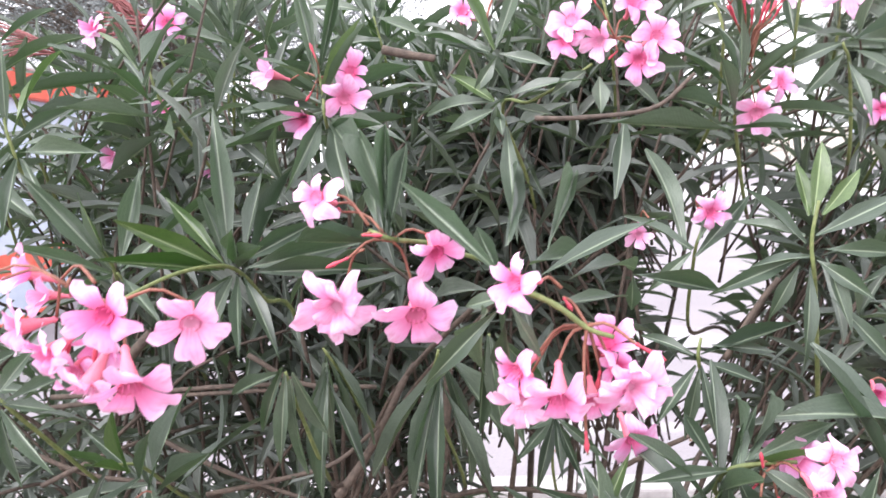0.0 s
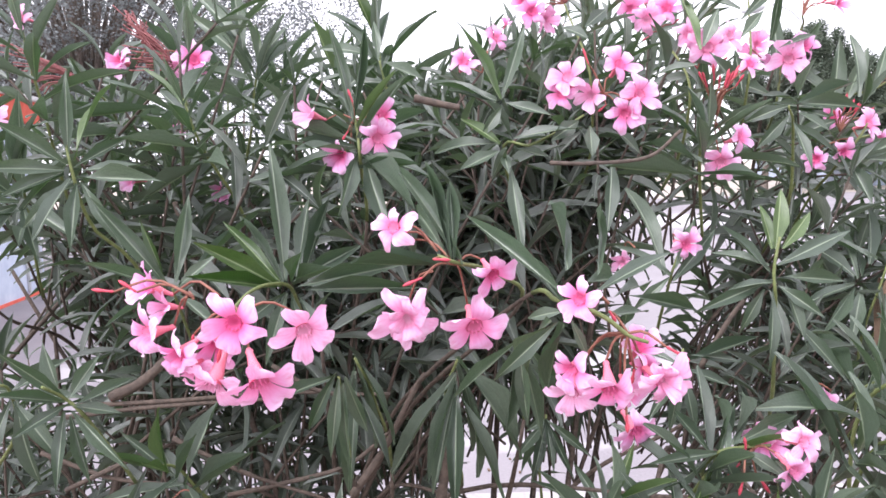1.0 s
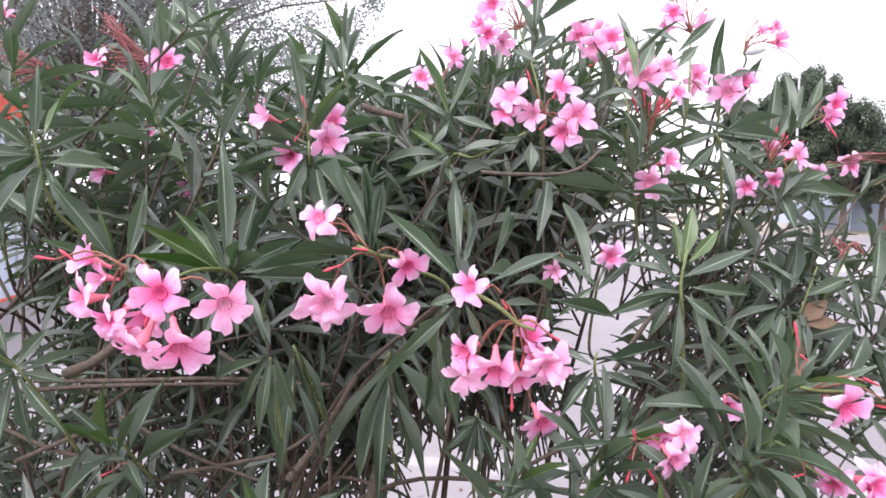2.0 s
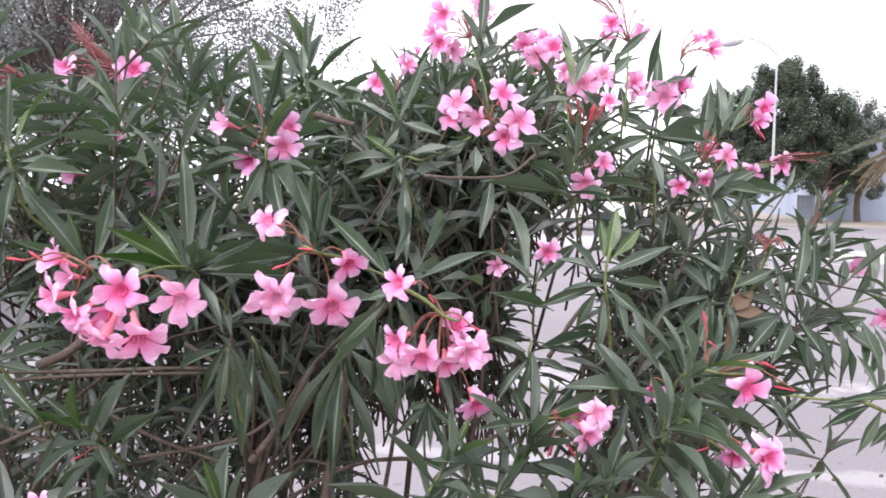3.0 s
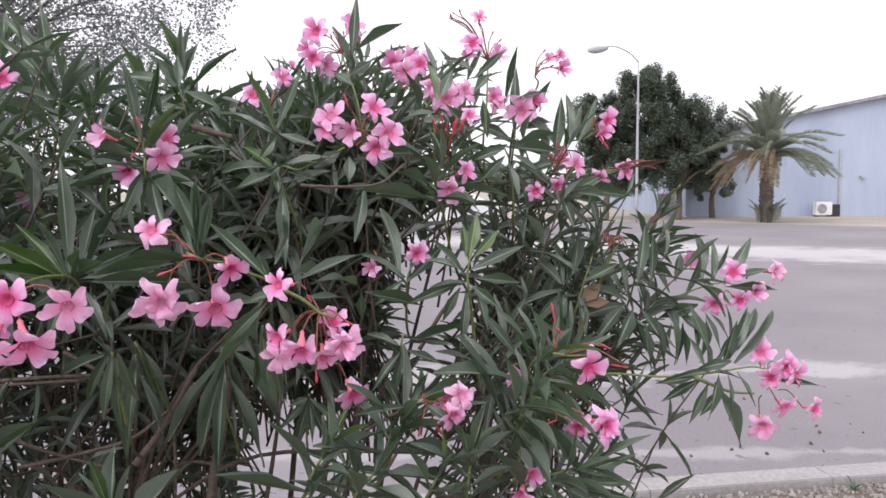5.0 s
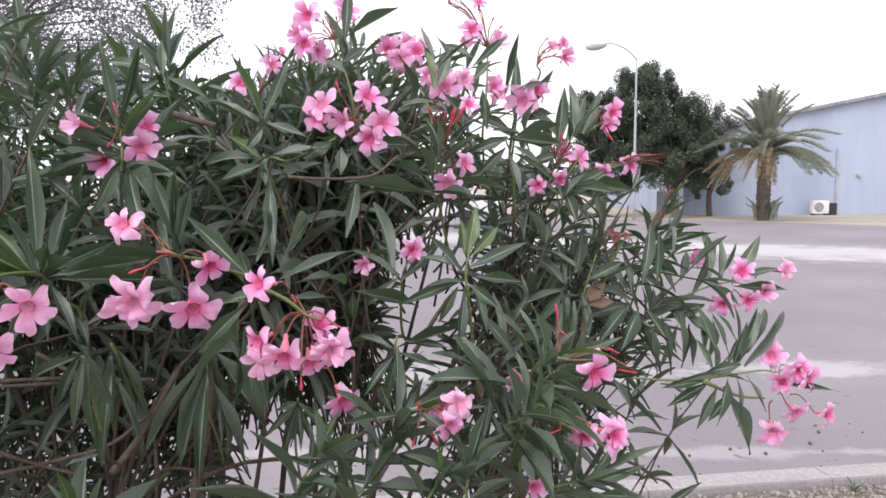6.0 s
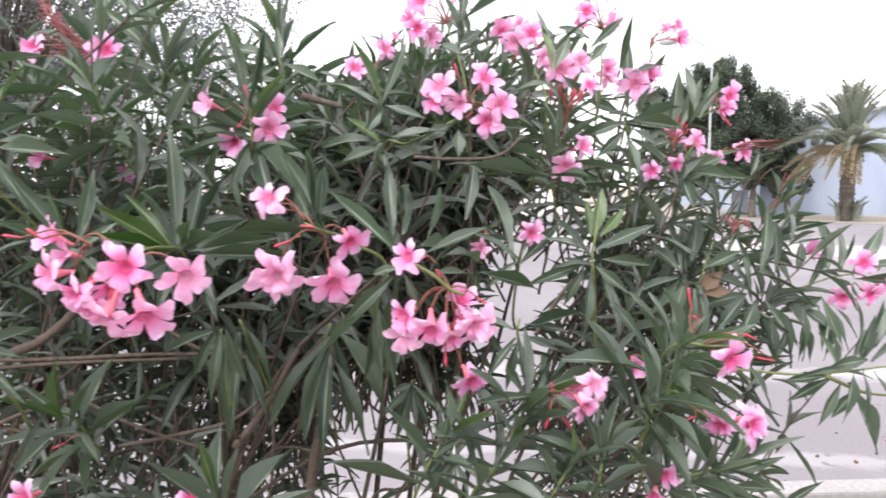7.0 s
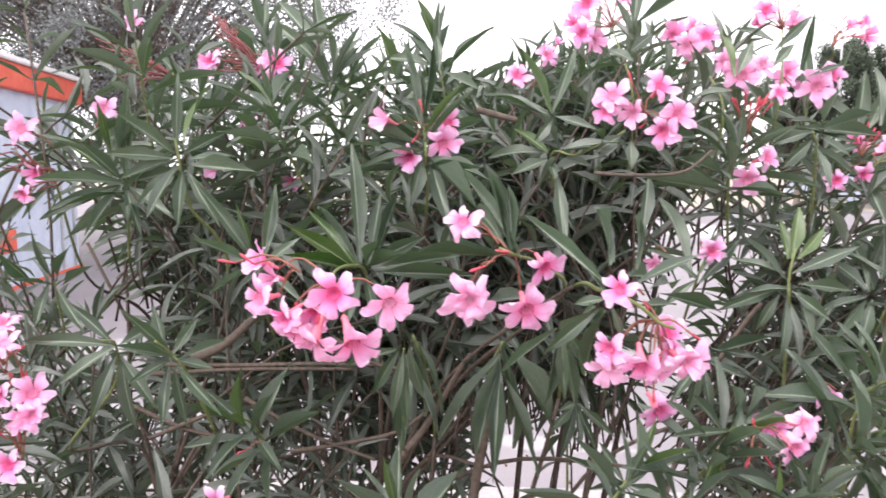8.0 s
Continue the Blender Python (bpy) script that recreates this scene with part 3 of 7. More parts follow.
gate = tagged(new("metal_gate"), "low pale grey metal gate beside the shed corner", "gate")
gate.matrix_basis = far_matrix(42.0, 12.85, -0.16)
for x in (-0.42, 0.42):
    bm = bmesh.new()
    box_into(bm, x - 0.03, x + 0.03, -0.03, 0.03, 0.0, 1.36, 0.006)
    part("post", bm, M_METAL, gate)
for z in (0.16, 1.26):
    bm = bmesh.new()
    box_into(bm, -0.388, 0.388, -0.02, 0.02, z - 0.025, z + 0.025, 0.005)
    part("rail", bm, M_METAL, gate)
for i in range(6):
    bm = bmesh.new()
    box_into(bm, -0.375 + 0.126 * i, -0.255 + 0.126 * i, 0.022, 0.036, 0.06, 1.33, 0.003)
    part("slat", bm, M_WHITEWALL, gate, "pale blue-grey sheet slat")

# the street lamp
lamp = tagged(new("street_lamp"), "tall galvanised street lamp with one curved arm", "street lamp")
lamp.matrix_basis = far_matrix(35, 9.25, -0.16) @ Matrix.Scale(0.775, 4)
v, f = [], []
tube(v, f, [Vector((0, 0, 9.75 * i / 8)) for i in range(9)], 0.10, 0.055, 10)
child("pole", mesh_from("pole", v, f, [M_METAL]), lamp)
v, f = [], []
tube(v, f, spline([(0, 0, 9.7), (-0.55, 0, 10.25), (-1.35, 0, 10.62), (-1.95, 0, 10.66)], 14), 0.05, 0.04, 8)
child("arm", mesh_from("arm", v, f, [M_METAL]), lamp)
bm = bmesh.new()
bmesh.ops.create_uvsphere(bm, u_segments=16, v_segments=10, radius=1.0, matrix=Matrix.Translation((-2.45, 0, 10.5)) @ Matrix.Rotation(radians(-9), 4, "Y") @ Matrix.Diagonal((0.66, 0.26, 0.26, 1)))
for vert in bm.verts:
    if vert.co.z > 10.56:
        vert.co.z = 10.56 + 0.5 * (vert.co.z - 10.56)
part("lamp_head", bm, M_METAL, lamp, "grey oval lantern")
bm = bmesh.new()
box_into(bm, -0.2, 0.2, -0.2, 0.2, -0.02, 0.05, 0.01)
part("base_plate", bm, M_METAL, lamp)


# ---------------------------------------------------------------- trees
def foliage_material(name, dark, light):
    m, t, b = material(name, 0.6, spec=0.3)
    rnd = t.nodes.new("ShaderNodeNewGeometry").outputs["Random Per Island"]
    col = ramp(t, rnd, (0.0, dark), (1.0, light))
    t.links.new(col, b.inputs["Base Color"])
    see_through(t, b, tuple(1.3 * c for c in light), 0.2)
    return m


M_TREELEAF = foliage_material("tree_leaf", (0.100, 0.130, 0.095), (0.135, 0.165, 0.120))
M_GREYLEAF = foliage_material("grey_tree_leaf", (0.13, 0.15, 0.135), (0.24, 0.26, 0.24))
M_THINLEAF = foliage_material("thin_tree_leaf", (0.135, 0.15, 0.15), (0.25, 0.27, 0.265))
M_PALMLEAF = foliage_material("palm_leaf", (0.22, 0.245, 0.19), (0.36, 0.39, 0.31))
M_PALMDRY = foliage_material("dry_palm_leaf", (0.30, 0.25, 0.17), (0.48, 0.41, 0.29))


def tree(m, trunk_h, lobes, blobs, leaves, size, leaf_mat, seed, label, thick=0.2, clump=0.45, every=4, tall=1.0, droop=0.0, flat=1.2):
    """A tapered trunk, limbs out to each clump, and small leaves gathered round them. lobes: x, z, half width and half height of the crown's swellings."""
    rng = random.Random(seed)
    ob = tagged(new("tree"), label, "tree")
    ob.matrix_basis = m
    v, f = [], []
    top = Vector((rng.uniform(-0.2, 0.2), 0, trunk_h))
    tube(v, f, spline([(0, 0, -0.3), (rng.uniform(-0.1, 0.1), 0.05, trunk_h * 0.5), top], 8), thick, thick * 0.65, 8, 0.15, rng)
    share = [rx * rz for _, _, rx, rz in lobes]
    centres = []
    for i in range(blobs):
        cx, cz, rx, rz = rng.choices(lobes, share)[0]
        w, u = rng.random() * 2 * math.pi, rng.random() ** 0.35
        h = rng.uniform(-1, 1)
        k = math.sqrt(max(0.05, 1 - h * h)) * u
        c = Vector((cx + rx * k * math.cos(w), rx * k * math.sin(w), cz + rz * h * u))
        centres.append((c, rng.uniform(0.5, 1.1) * clump))
        if i % every:
            continue
        mid = top.lerp(c, 0.5) + Vector((0, 0, 0.12 * (c - top).length))
        tube(v, f, spline([top - Vector((0, 0, 0.3 * rng.random() * trunk_h)), mid, c], 7), thick * (0.4 if every < 5 else 0.2), 0.012, 5, 0.2, rng)
    child("trunk", mesh_from("trunk", v, f, [M_TREEBARK]), ob)
    per = leaves // blobs
    quad = np.array(((-0.5, 0, 0), (-0.15, 0.5, 0.08), (0.5, 0, 0), (-0.15, -0.5, 0.08)))
    vs = []
    for c, r in centres:
        for _ in range(per):
            d = Vector((rng.gauss(0, 1), rng.gauss(0, 1), rng.gauss(0, 1))).normalized() * r * rng.random() ** 0.45
            d.z *= tall * (1.0 if d.z > 0 else 0.7)
            mm = np.array(Euler((rng.uniform(-flat, flat), rng.uniform(-flat, flat), rng.random() * 6.3)).to_matrix())
            s = size * rng.uniform(0.6, 1.3)
            vs.append((quad * s) @ mm.T + np.array(c + d + Vector((0, 0, -droop * rng.random()))))
    n = len(vs)
    me = mesh_from("crown", np.concatenate(vs), np.arange(4 * n).reshape(-1, 4).tolist(), [leaf_mat], smooth=False)
    tagged(child("crown", me, ob), "", "", "", "stuff")
    return ob


LAMP_TREE = ((-1.8, 5.0, 1.5, 3.0), (-0.75, 5.3, 1.1, 2.1), (0.35, 4.6, 1.0, 2.0), (1.1, 4.2, 0.8, 1.8), (0.1, 2.75, 2.1, 1.55))
BACK_TREE = ((0.5, 5.0, 1.1, 2.8), (-0.7, 4.8, 1.3, 2.7), (0.9, 2.8, 1.9, 1.5))
GREY_TREE = ((0.4, 4.5, 1.1, 1.5), (-0.3, 3.6, 1.0, 1.6), (-0.2, 2.0, 1.35, 1.3))
tree(far_matrix(38.5, 12.36, -0.16), 1.9, LAMP_TREE, 210, 160000, 0.085, M_TREELEAF, 5, "dense dark green tree beside the street lamp", tall=1.5, flat=0.9)
tree(far_matrix(40, 8.9, -0.16), 1.8, BACK_TREE, 130, 95000, 0.085, M_TREELEAF, 6, "dense dark green tree behind the street lamp", tall=1.5, flat=0.9)
tree(far_matrix(40.6, 14.95, -0.16), 1.4, GREY_TREE, 80, 30000, 0.09, M_GREYLEAF, 7, "feathery grey-green tree near the shed", clump=0.34, tall=1.3)
for where, half, seed in (((66, 5.0), 4.2, 8), ((70, -7.0), 5.0, 9), ((64, -19.0), 5.0, 10)):
    tree(far_matrix(*where, -0.16), 1.2, ((0.0, 2.2, half, 1.7),), 30, 7000, 0.43, M_TREELEAF, seed, "low dark green tree across the road", clump=1.2)
# the thin grey tree behind the red kiosk
tree(Matrix.Translation((-5.39, 17.10, -0.16)), 3.2, ((-0.3, 6.3, 6.6, 4.4),), 900, 190000, 0.056, M_THINLEAF, 12, "tall thin-leaved grey tree with open crown", 0.22, 0.62, 5, droop=0.2)


def frond_mesh(mat, length, arch, seed):
    rng = random.Random(seed)
    mid = spline([(0, 0, 0), (0, length * 0.35, length * 0.05), (0, length * 0.70, length * (0.04 - 0.22 * arch)), (0, length * 0.96, length * (-0.03 - 0.55 * arch))], 26)
    v, f = [], []
    tube(v, f, mid, 0.035, 0.008, 4)
    for i in range(3, 26):
        for sgn in (-1, 1):
            for _ in range(5):
                q = mid[i] + (mid[i] - mid[i - 1]) * rng.random()
                ln = 0.50 * (1 - 0.6 * abs(i / 25 - 0.4)) * rng.uniform(0.8, 1.1)
                d = Vector((sgn * 0.75, 0.6, rng.uniform(0.05, 0.5) - 0.25 * arch)).normalized()
                n = Vector((0, 0.25, 1)).cross(d).normalized() * 0.011
                b = len(v)
                v.extend((q - n, q + n, q + d * ln * 0.6 + n * 0.9 - Vector((0, 0, 0.02)), q + d * ln - Vector((0, 0, 0.10)), q + d * ln * 0.6 - n * 0.9 - Vector((0, 0, 0.02))))
                f.append((b, b + 1, b + 2, b + 3, b + 4))
    return mesh_from("frond", v, f, [mat], smooth=False)


palm = tagged(new("palm_tree"), "date palm with grey-green fronds and dry lower fronds", "palm tree")
palm.matrix_basis = far_matrix(35, 15.4, -0.16)
rng = random.Random(21)
v, f = [], []
for i in range(16):
    z = 0.2 * i
    tube(v, f, [Vector((0, 0, z)), Vector((0, 0, z + 0.12)), Vector((0, 0, z + 0.26))], 0.25 + 0.02 * rng.random(), 0.33 + 0.03 * rng.random(), 11, 0.18, rng)
child("trunk", mesh_from("trunk", v, f, [M_TREEBARK], smooth=False), palm, None, "rough brown palm trunk with old leaf bases")
GREEN = [frond_mesh(M_PALMLEAF, 3.1, a, 30 + i) for i, a in enumerate((0.14, 0.45, 0.65))]
DRYF = [frond_mesh(M_PALMDRY, 2.5, a, 40 + i) for i, a in enumerate((0.8, 1.0))]
for i in range(80):
    w = 137.5 * i
    if i < 30:
        kind, lift = GREEN[0], 88 - 38 * (i / 30) ** 1.3 + rng.uniform(-5, 5)
    elif i < 48:
        kind, lift = GREEN[1 + i % 2], rng.uniform(22, 44)
    elif i < 64:
        kind, lift = GREEN[1 + i % 2], rng.uniform(-2, 16)
        w = -rng.uniform(20, 200)
    else:
        kind, lift = DRYF[i % 2], rng.uniform(-6, 22)
        w = rng.uniform(40, 170)
    s = rng.uniform(0.78, 0.98)
    child("frond", kind, palm, Matrix.Translation((0, 0, 3.28 - 0.004 * i)) @ Matrix.Rotation(radians(w), 4, "Z") @ Matrix.Rotation(radians(lift), 4, "X") @ Matrix.Scale(s, 4))
for i in range(24):
    s = rng.uniform(0.28, 0.42)
    child("sucker", GREEN[i % 2], palm, Matrix.Translation((rng.uniform(-0.5, 0.5), rng.uniform(-0.4, 0.4), -0.05)) @ Matrix.Rotation(radians(97 * i), 4, "Z") @ Matrix.Rotation(radians(rng.uniform(66, 89)), 4, "X") @ Matrix.Scale(s, 4), "short green offshoot at the trunk's foot")


# ---------------------------------------------------------------- parked car across the road
def car(m, label):
    ob = tagged(new("car"), label, "car")
    ob.matrix_basis = m
    prof = ((-2.2, 0.32), (-2.22, 0.75), (-2.1, 0.92), (-1.25, 1.0), (-0.55, 1.42), (0.75, 1.45), (1.55, 1.02), (2.1, 0.95), (2.22, 0.7), (2.2, 0.32))
    bm = bmesh.new()
    ring = [bm.verts.new((x, -0.86, z)) for x, z in prof]
    face = bm.faces.new(ring)
    r = bmesh.ops.extrude_face_region(bm, geom=[face])
    bmesh.ops.translate(bm, verts=[e for e in r["geom"] if isinstance(e, bmesh.types.BMVert)], vec=(0, 1.72, 0))
    bmesh.ops.recalc_face_normals(bm, faces=bm.faces[:])
    for vert in bm.verts:
        if vert.co.z > 1.2:
            vert.co.y *= 0.8
    bmesh.ops.bevel(bm, geom=bm.edges[:], offset=0.05, segments=2, affect="EDGES")
    body = part("body", bm, M_PALE, ob, "white painted body")
    for x0, x1, x2, x3 in ((-1.02, -0.52, -0.05, -0.05), (0.03, 0.03, 0.68, 1.28)):
        for sgn in (-1, 1):
            bm = bmesh.new()
            q = [(x0, 1.03), (x1, 1.36), (x2, 1.38), (x3, 1.03)]
            vs = [bm.verts.new((x, sgn * (0.872 if z < 1.2 else 0.735), z)) for x, z in q]
            bm.faces.new(vs)
            r = bmesh.ops.extrude_face_region(bm, geom=bm.faces[:])
            bmesh.ops.translate(bm, verts=[e for e in r["geom"] if isinstance(e, bmesh.types.BMVert)], vec=(0, -0.05 * sgn, 0))
            part("side_window", bm, M_DARK, ob, "dark side window")
    for x in (-1.35, 1.4):
        for sgn in (-1, 1):
            bm = bmesh.new()
            bmesh.ops.create_cone(bm, cap_ends=True, segments=20, radius1=0.32, radius2=0.32, depth=0.2, matrix=Matrix.Translation((x, sgn * 0.80, 0.32)) @ Matrix.Rotation(radians(90), 4, "X"))
            wheel = part("wheel", bm, M_DARK, ob)
            bm = bmesh.new()
            bmesh.ops.create_cone(bm, cap_ends=True, segments=16, radius1=0.19, radius2=0.17, depth=0.04, matrix=Matrix.Translation((x, sgn * 0.91, 0.32)) @ Matrix.Rotation(radians(90), 4, "X"))
            part("rim", bm, M_METAL, wheel)
    return ob


car(Matrix.Translation((9.7, 27.7, ROAD_Z)) @ Matrix.Rotation(radians(-25), 4, "Z"), "white parked car across the road")

# ---------------------------------------------------------------- red and white kiosk and its pole
kiosk = tagged(new("kiosk"), "small pale blue-white building with a red roof band", "building")
kiosk.matrix_basis = pose(-5.11, 12.95, -0.42, 0, 0, 90.9)
# local x runs along the seen wall to its far corner at 0, y goes in behind the wall
bm = bmesh.new()
box_into(bm, -8, 0, 0, 5, -0.3, 3.1, 0.02)
part("wall", bm, M_WHITEWALL, kiosk, "pale blue-white panel wall")
bm = bmesh.new()
box_into(bm, -8.1, 0.12, -0.12, 5.12, 3.06, 3.42, 0.015)
part("roof_band", bm, M_RED, kiosk, "red roof band")
bm = bmesh.new()
box_into(bm, -8.16, 0.18, -0.18, 5.18, 3.424, 3.50, 0.015)
part("roof", bm, M_PALE, kiosk, "pale roof edge")
bm = bmesh.new()
box_into(bm, -8.04, 0.04, -0.04, 5.04, -0.29, 0.36, 0.01)
part("plinth", bm, M_RED, kiosk, "red painted plinth")
bm = bmesh.new()
box_into(bm, -7.9, -2.4, -0.05, -0.004, 0.84, 1.15, 0.01)
part("red_panel", bm, M_RED, kiosk, "red painted strip along the wall")
for i in range(2):
    bm = bmesh.new()
    box_into(bm, -0.75 + 0.5 * i, -0.7 + 0.5 * i, -0.04, -0.004, 0.38, 3.0, 0.005)
    part("batten", bm, M_METAL, kiosk)
pole = tagged(new("pole"), "slim pale grey steel pole behind the kiosk", "pole")
pole.matrix_basis = Matrix.Translation((-7.79, 18.70, -0.16)) @ Matrix.Rotation(radians(-1.5), 4, "Y")
v, f = [], []
tube(v, f, [Vector((0, 0, z)) for z in (-0.2, 2, 5, 8)], 0.085, 0.06, 10)
child("shaft", mesh_from("shaft", v, f, [M_METAL]), pole)
v, f = [], []
tube(v, f, [Vector((0, 0, 7.98)), Vector((0, 0, 8.03)), Vector((0, 0, 8.1))], 0.075, 0.03, 10)
child("cap", mesh_from("cap", v, f, [M_METAL]), pole)


# ---------------------------------------------------------------- the oleanders
near_shrub = tagged(new("oleander_shrub"), "tall pink flowering oleander with long grey-green leaves", "shrub", "oleanders in the bed")
side_shrub = tagged(new("oleander_shrub"), "pink oleander whose branches lean out over the road", "shrub", "oleanders in the bed")
back_shrub = tagged(new("oleander_shrub"), "leafy pink oleander with clustered red stalks, by the kiosk", "shrub", "oleanders in the bed")

b = stem(near_shrub, (-0.25, 1.0), [(-0.126, 0.740, 1.319), (-0.139, 0.640, 1.396), (-0.143, 0.575, 1.431), (-0.157, 0.550, 1.438), (-0.167, 0.500, 1.440), (-0.171, 0.430, 1.438)], 0.0032, 0.0016)
leaf(b, (-0.147, 0.575, 1.436), (-0.153, 0.600, 1.556), 0.0153)
leaf(b, (-0.137, 0.575, 1.438), (-0.124, 0.630, 1.513), 0.0118)
leaf(b, (-0.134, 0.575, 1.434), (-0.106, 0.660, 1.502), 0.0110)
leaf(b, (-0.151, 0.575, 1.436), (-0.199, 0.600, 1.492), 0.0116, 'young')
leaf(b, (-0.151, 0.575, 1.432), (-0.209, 0.530, 1.478), 0.0150, 'young')
leaf(b, (-0.155, 0.575, 1.432), (-0.215, 0.500, 1.454), 0.0132, 'young')
leaf(b, (-0.148, 0.575, 1.434), (-0.196, 0.680, 1.499), 0.0111)
leaf(b, (-0.140, 0.575, 1.436), (-0.080, 0.600, 1.461), 0.0137)
leaf(b, (-0.137, 0.575, 1.431), (-0.045, 0.570, 1.447), 0.0139)
leaf(b, (-0.136, 0.575, 1.428), (-0.029, 0.550, 1.429), 0.0112)
leaf(b, (-0.140, 0.575, 1.433), (-0.102, 0.500, 1.453), 0.0098)
leaf(b, (-0.146, 0.575, 1.426), (-0.162, 0.520, 1.387), 0.0109)
leaf(b, (-0.138, 0.575, 1.426), (-0.105, 0.520, 1.381), 0.0109)
leaf(b, (-0.148, 0.575, 1.426), (-0.188, 0.540, 1.403), 0.0101)
leaf(b, (-0.142, 0.575, 1.425), (-0.129, 0.500, 1.385), 0.0088)
leaf(b, (-0.141, 0.575, 1.436), (-0.126, 0.520, 1.466), 0.0099)
flower(b, (-0.122, 0.394, 1.428), (0.30, -0.82, -0.42), 0.036, (-0.162, 0.409, 1.441), 0)
flower(b, (-0.164, 0.390, 1.437), (-0.03, -0.981, -0.194), 0.036, (-0.162, 0.409, 1.441), 0)
flower(b, (-0.149, 0.377, 1.401), (0.12, -0.66, -0.72), 0.041, (-0.162, 0.409, 1.441), 0)
flower(b, (-0.181, 0.399, 1.397), (-0.28, -0.62, -0.72), 0.040, (-0.162, 0.409, 1.441), 1)
flower(b, (-0.222, 0.415, 1.430), (-0.67, -0.741, -0.032), 0.034, (-0.194, 0.413, 1.452), 1)
flower(b, (-0.201, 0.403, 1.417), (-0.53, -0.798, -0.288), 0.031, (-0.162, 0.409, 1.441), 3)
flower(b, (-0.213, 0.434, 1.444), (-0.734, -0.626, 0.264), 0.021, (-0.190, 0.412, 1.451), 4)
flower(b, (-0.222, 0.436, 1.457), (-0.76, -0.53, 0.30), 0.026, (-0.174, 0.410, 1.452), 4)
flower(b, (-0.182, 0.428, 1.417), (-0.262, -0.775, -0.575), 0.029, (-0.162, 0.409, 1.441), 4)
flower(b, (-0.196, 0.420, 1.402), (-0.448, -0.813, -0.373), 0.030, (-0.162, 0.409, 1.441), 1)
bud(b, (-0.238, 0.416, 1.458), (-0.252, 0.418, 1.460), (-0.190, 0.412, 1.452))
bud(b, (-0.224, 0.414, 1.457), (-0.235, 0.416, 1.465), (-0.190, 0.412, 1.452))
bud(b, (-0.193, 0.419, 1.427), (-0.199, 0.419, 1.411), (-0.162, 0.409, 1.441))
bud(b, (-0.173, 0.403, 1.425), (-0.177, 0.403, 1.411), (-0.162, 0.409, 1.441))
b = stem(near_shrub, (-0.05, 1.0), [(0.056, 0.582, 1.397), (0.014, 0.494, 1.444), (-0.018, 0.442, 1.459), (-0.031, 0.444, 1.465)], 0.0032, 0.0012)
flower(b, (-0.061, 0.449, 1.486), (-0.393, -0.888, 0.24), 0.031, (-0.031, 0.444, 1.468), 7)
flower(b, (0.007, 0.438, 1.449), (0.369, -0.87, -0.326), 0.032, (-0.019, 0.442, 1.458), 0)
flower(b, (-0.055, 0.445, 1.421), (-0.175, -0.974, -0.145), 0.047, (-0.035, 0.444, 1.454), 3)
flower(b, (-0.008, 0.438, 1.413), (0.013, -0.932, -0.362), 0.042, (-0.018, 0.442, 1.458), 0)
bud(b, (-0.043, 0.437, 1.451), (-0.057, 0.438, 1.446), (-0.019, 0.442, 1.458))
bud(b, (-0.053, 0.456, 1.487), (-0.050, 0.456, 1.490), (-0.031, 0.444, 1.468))
bud(b, (-0.035, 0.439, 1.463), (-0.023, 0.437, 1.462), (-0.019, 0.442, 1.458))
bud(b, (-0.047, 0.456, 1.476), (-0.049, 0.457, 1.479), (-0.019, 0.442, 1.458))
leaf(b, (-0.020, 0.442, 1.461), (-0.007, 0.539, 1.511), 0.010)
leaf(b, (-0.024, 0.443, 1.463), (-0.042, 0.562, 1.511), 0.009)
leaf(b, (-0.014, 0.441, 1.459), (-0.050, 0.594, 1.543), 0.014)
leaf(b, (-0.024, 0.442, 1.458), (-0.089, 0.546, 1.448), 0.010)
leaf(b, (-0.022, 0.442, 1.461), (-0.022, 0.580, 1.527), 0.009)
b = stem(near_shrub, (0.1, 1.0), [(0.050, 0.558, 1.406), (0.039, 0.391, 1.437), (0.059, 0.369, 1.430), (0.075, 0.366, 1.417), (0.087, 0.364, 1.412)], 0.0032, 0.0012)
leaf(b, (0.036, 0.372, 1.445), (-0.010, 0.438, 1.490), 0.011)
leaf(b, (0.054, 0.370, 1.443), (0.127, 0.391, 1.474), 0.010)
leaf(b, (0.040, 0.373, 1.459), (0.062, 0.467, 1.505), 0.010)
leaf(b, (0.036, 0.372, 1.434), (0.018, 0.392, 1.427), 0.008)
leaf(b, (0.032, 0.372, 1.427), (-0.006, 0.393, 1.387), 0.010)
leaf(b, (0.040, 0.371, 1.429), (0.055, 0.376, 1.398), 0.006)
leaf(b, (0.059, 0.370, 1.456), (0.101, 0.481, 1.499), 0.008)
leaf(b, (0.049, 0.371, 1.449), (0.093, 0.422, 1.448), 0.008)
leaf(b, (0.038, 0.371, 1.436), (0.032, 0.449, 1.459), 0.008)
leaf(b, (0.059, 0.368, 1.429), (0.108, 0.409, 1.423), 0.007)
leaf(b, (0.068, 0.368, 1.441), (0.136, 0.454, 1.444), 0.010)
leaf(b, (0.028, 0.372, 1.429), (0.022, 0.446, 1.380), 0.009)
leaf(b, (0.036, 0.371, 1.426), (0.049, 0.479, 1.348), 0.010)
flower(b, (0.038, 0.348, 1.445), (-0.756, -0.654, -0.027), 0.029, (0.064, 0.368, 1.437), 0)
flower(b, (0.038, 0.369, 1.397), (-0.644, -0.718, -0.264), 0.030, (0.075, 0.366, 1.418), 1)
flower(b, (0.041, 0.377, 1.379), (-0.417, -0.759, -0.5), 0.030, (0.075, 0.366, 1.418), 0)
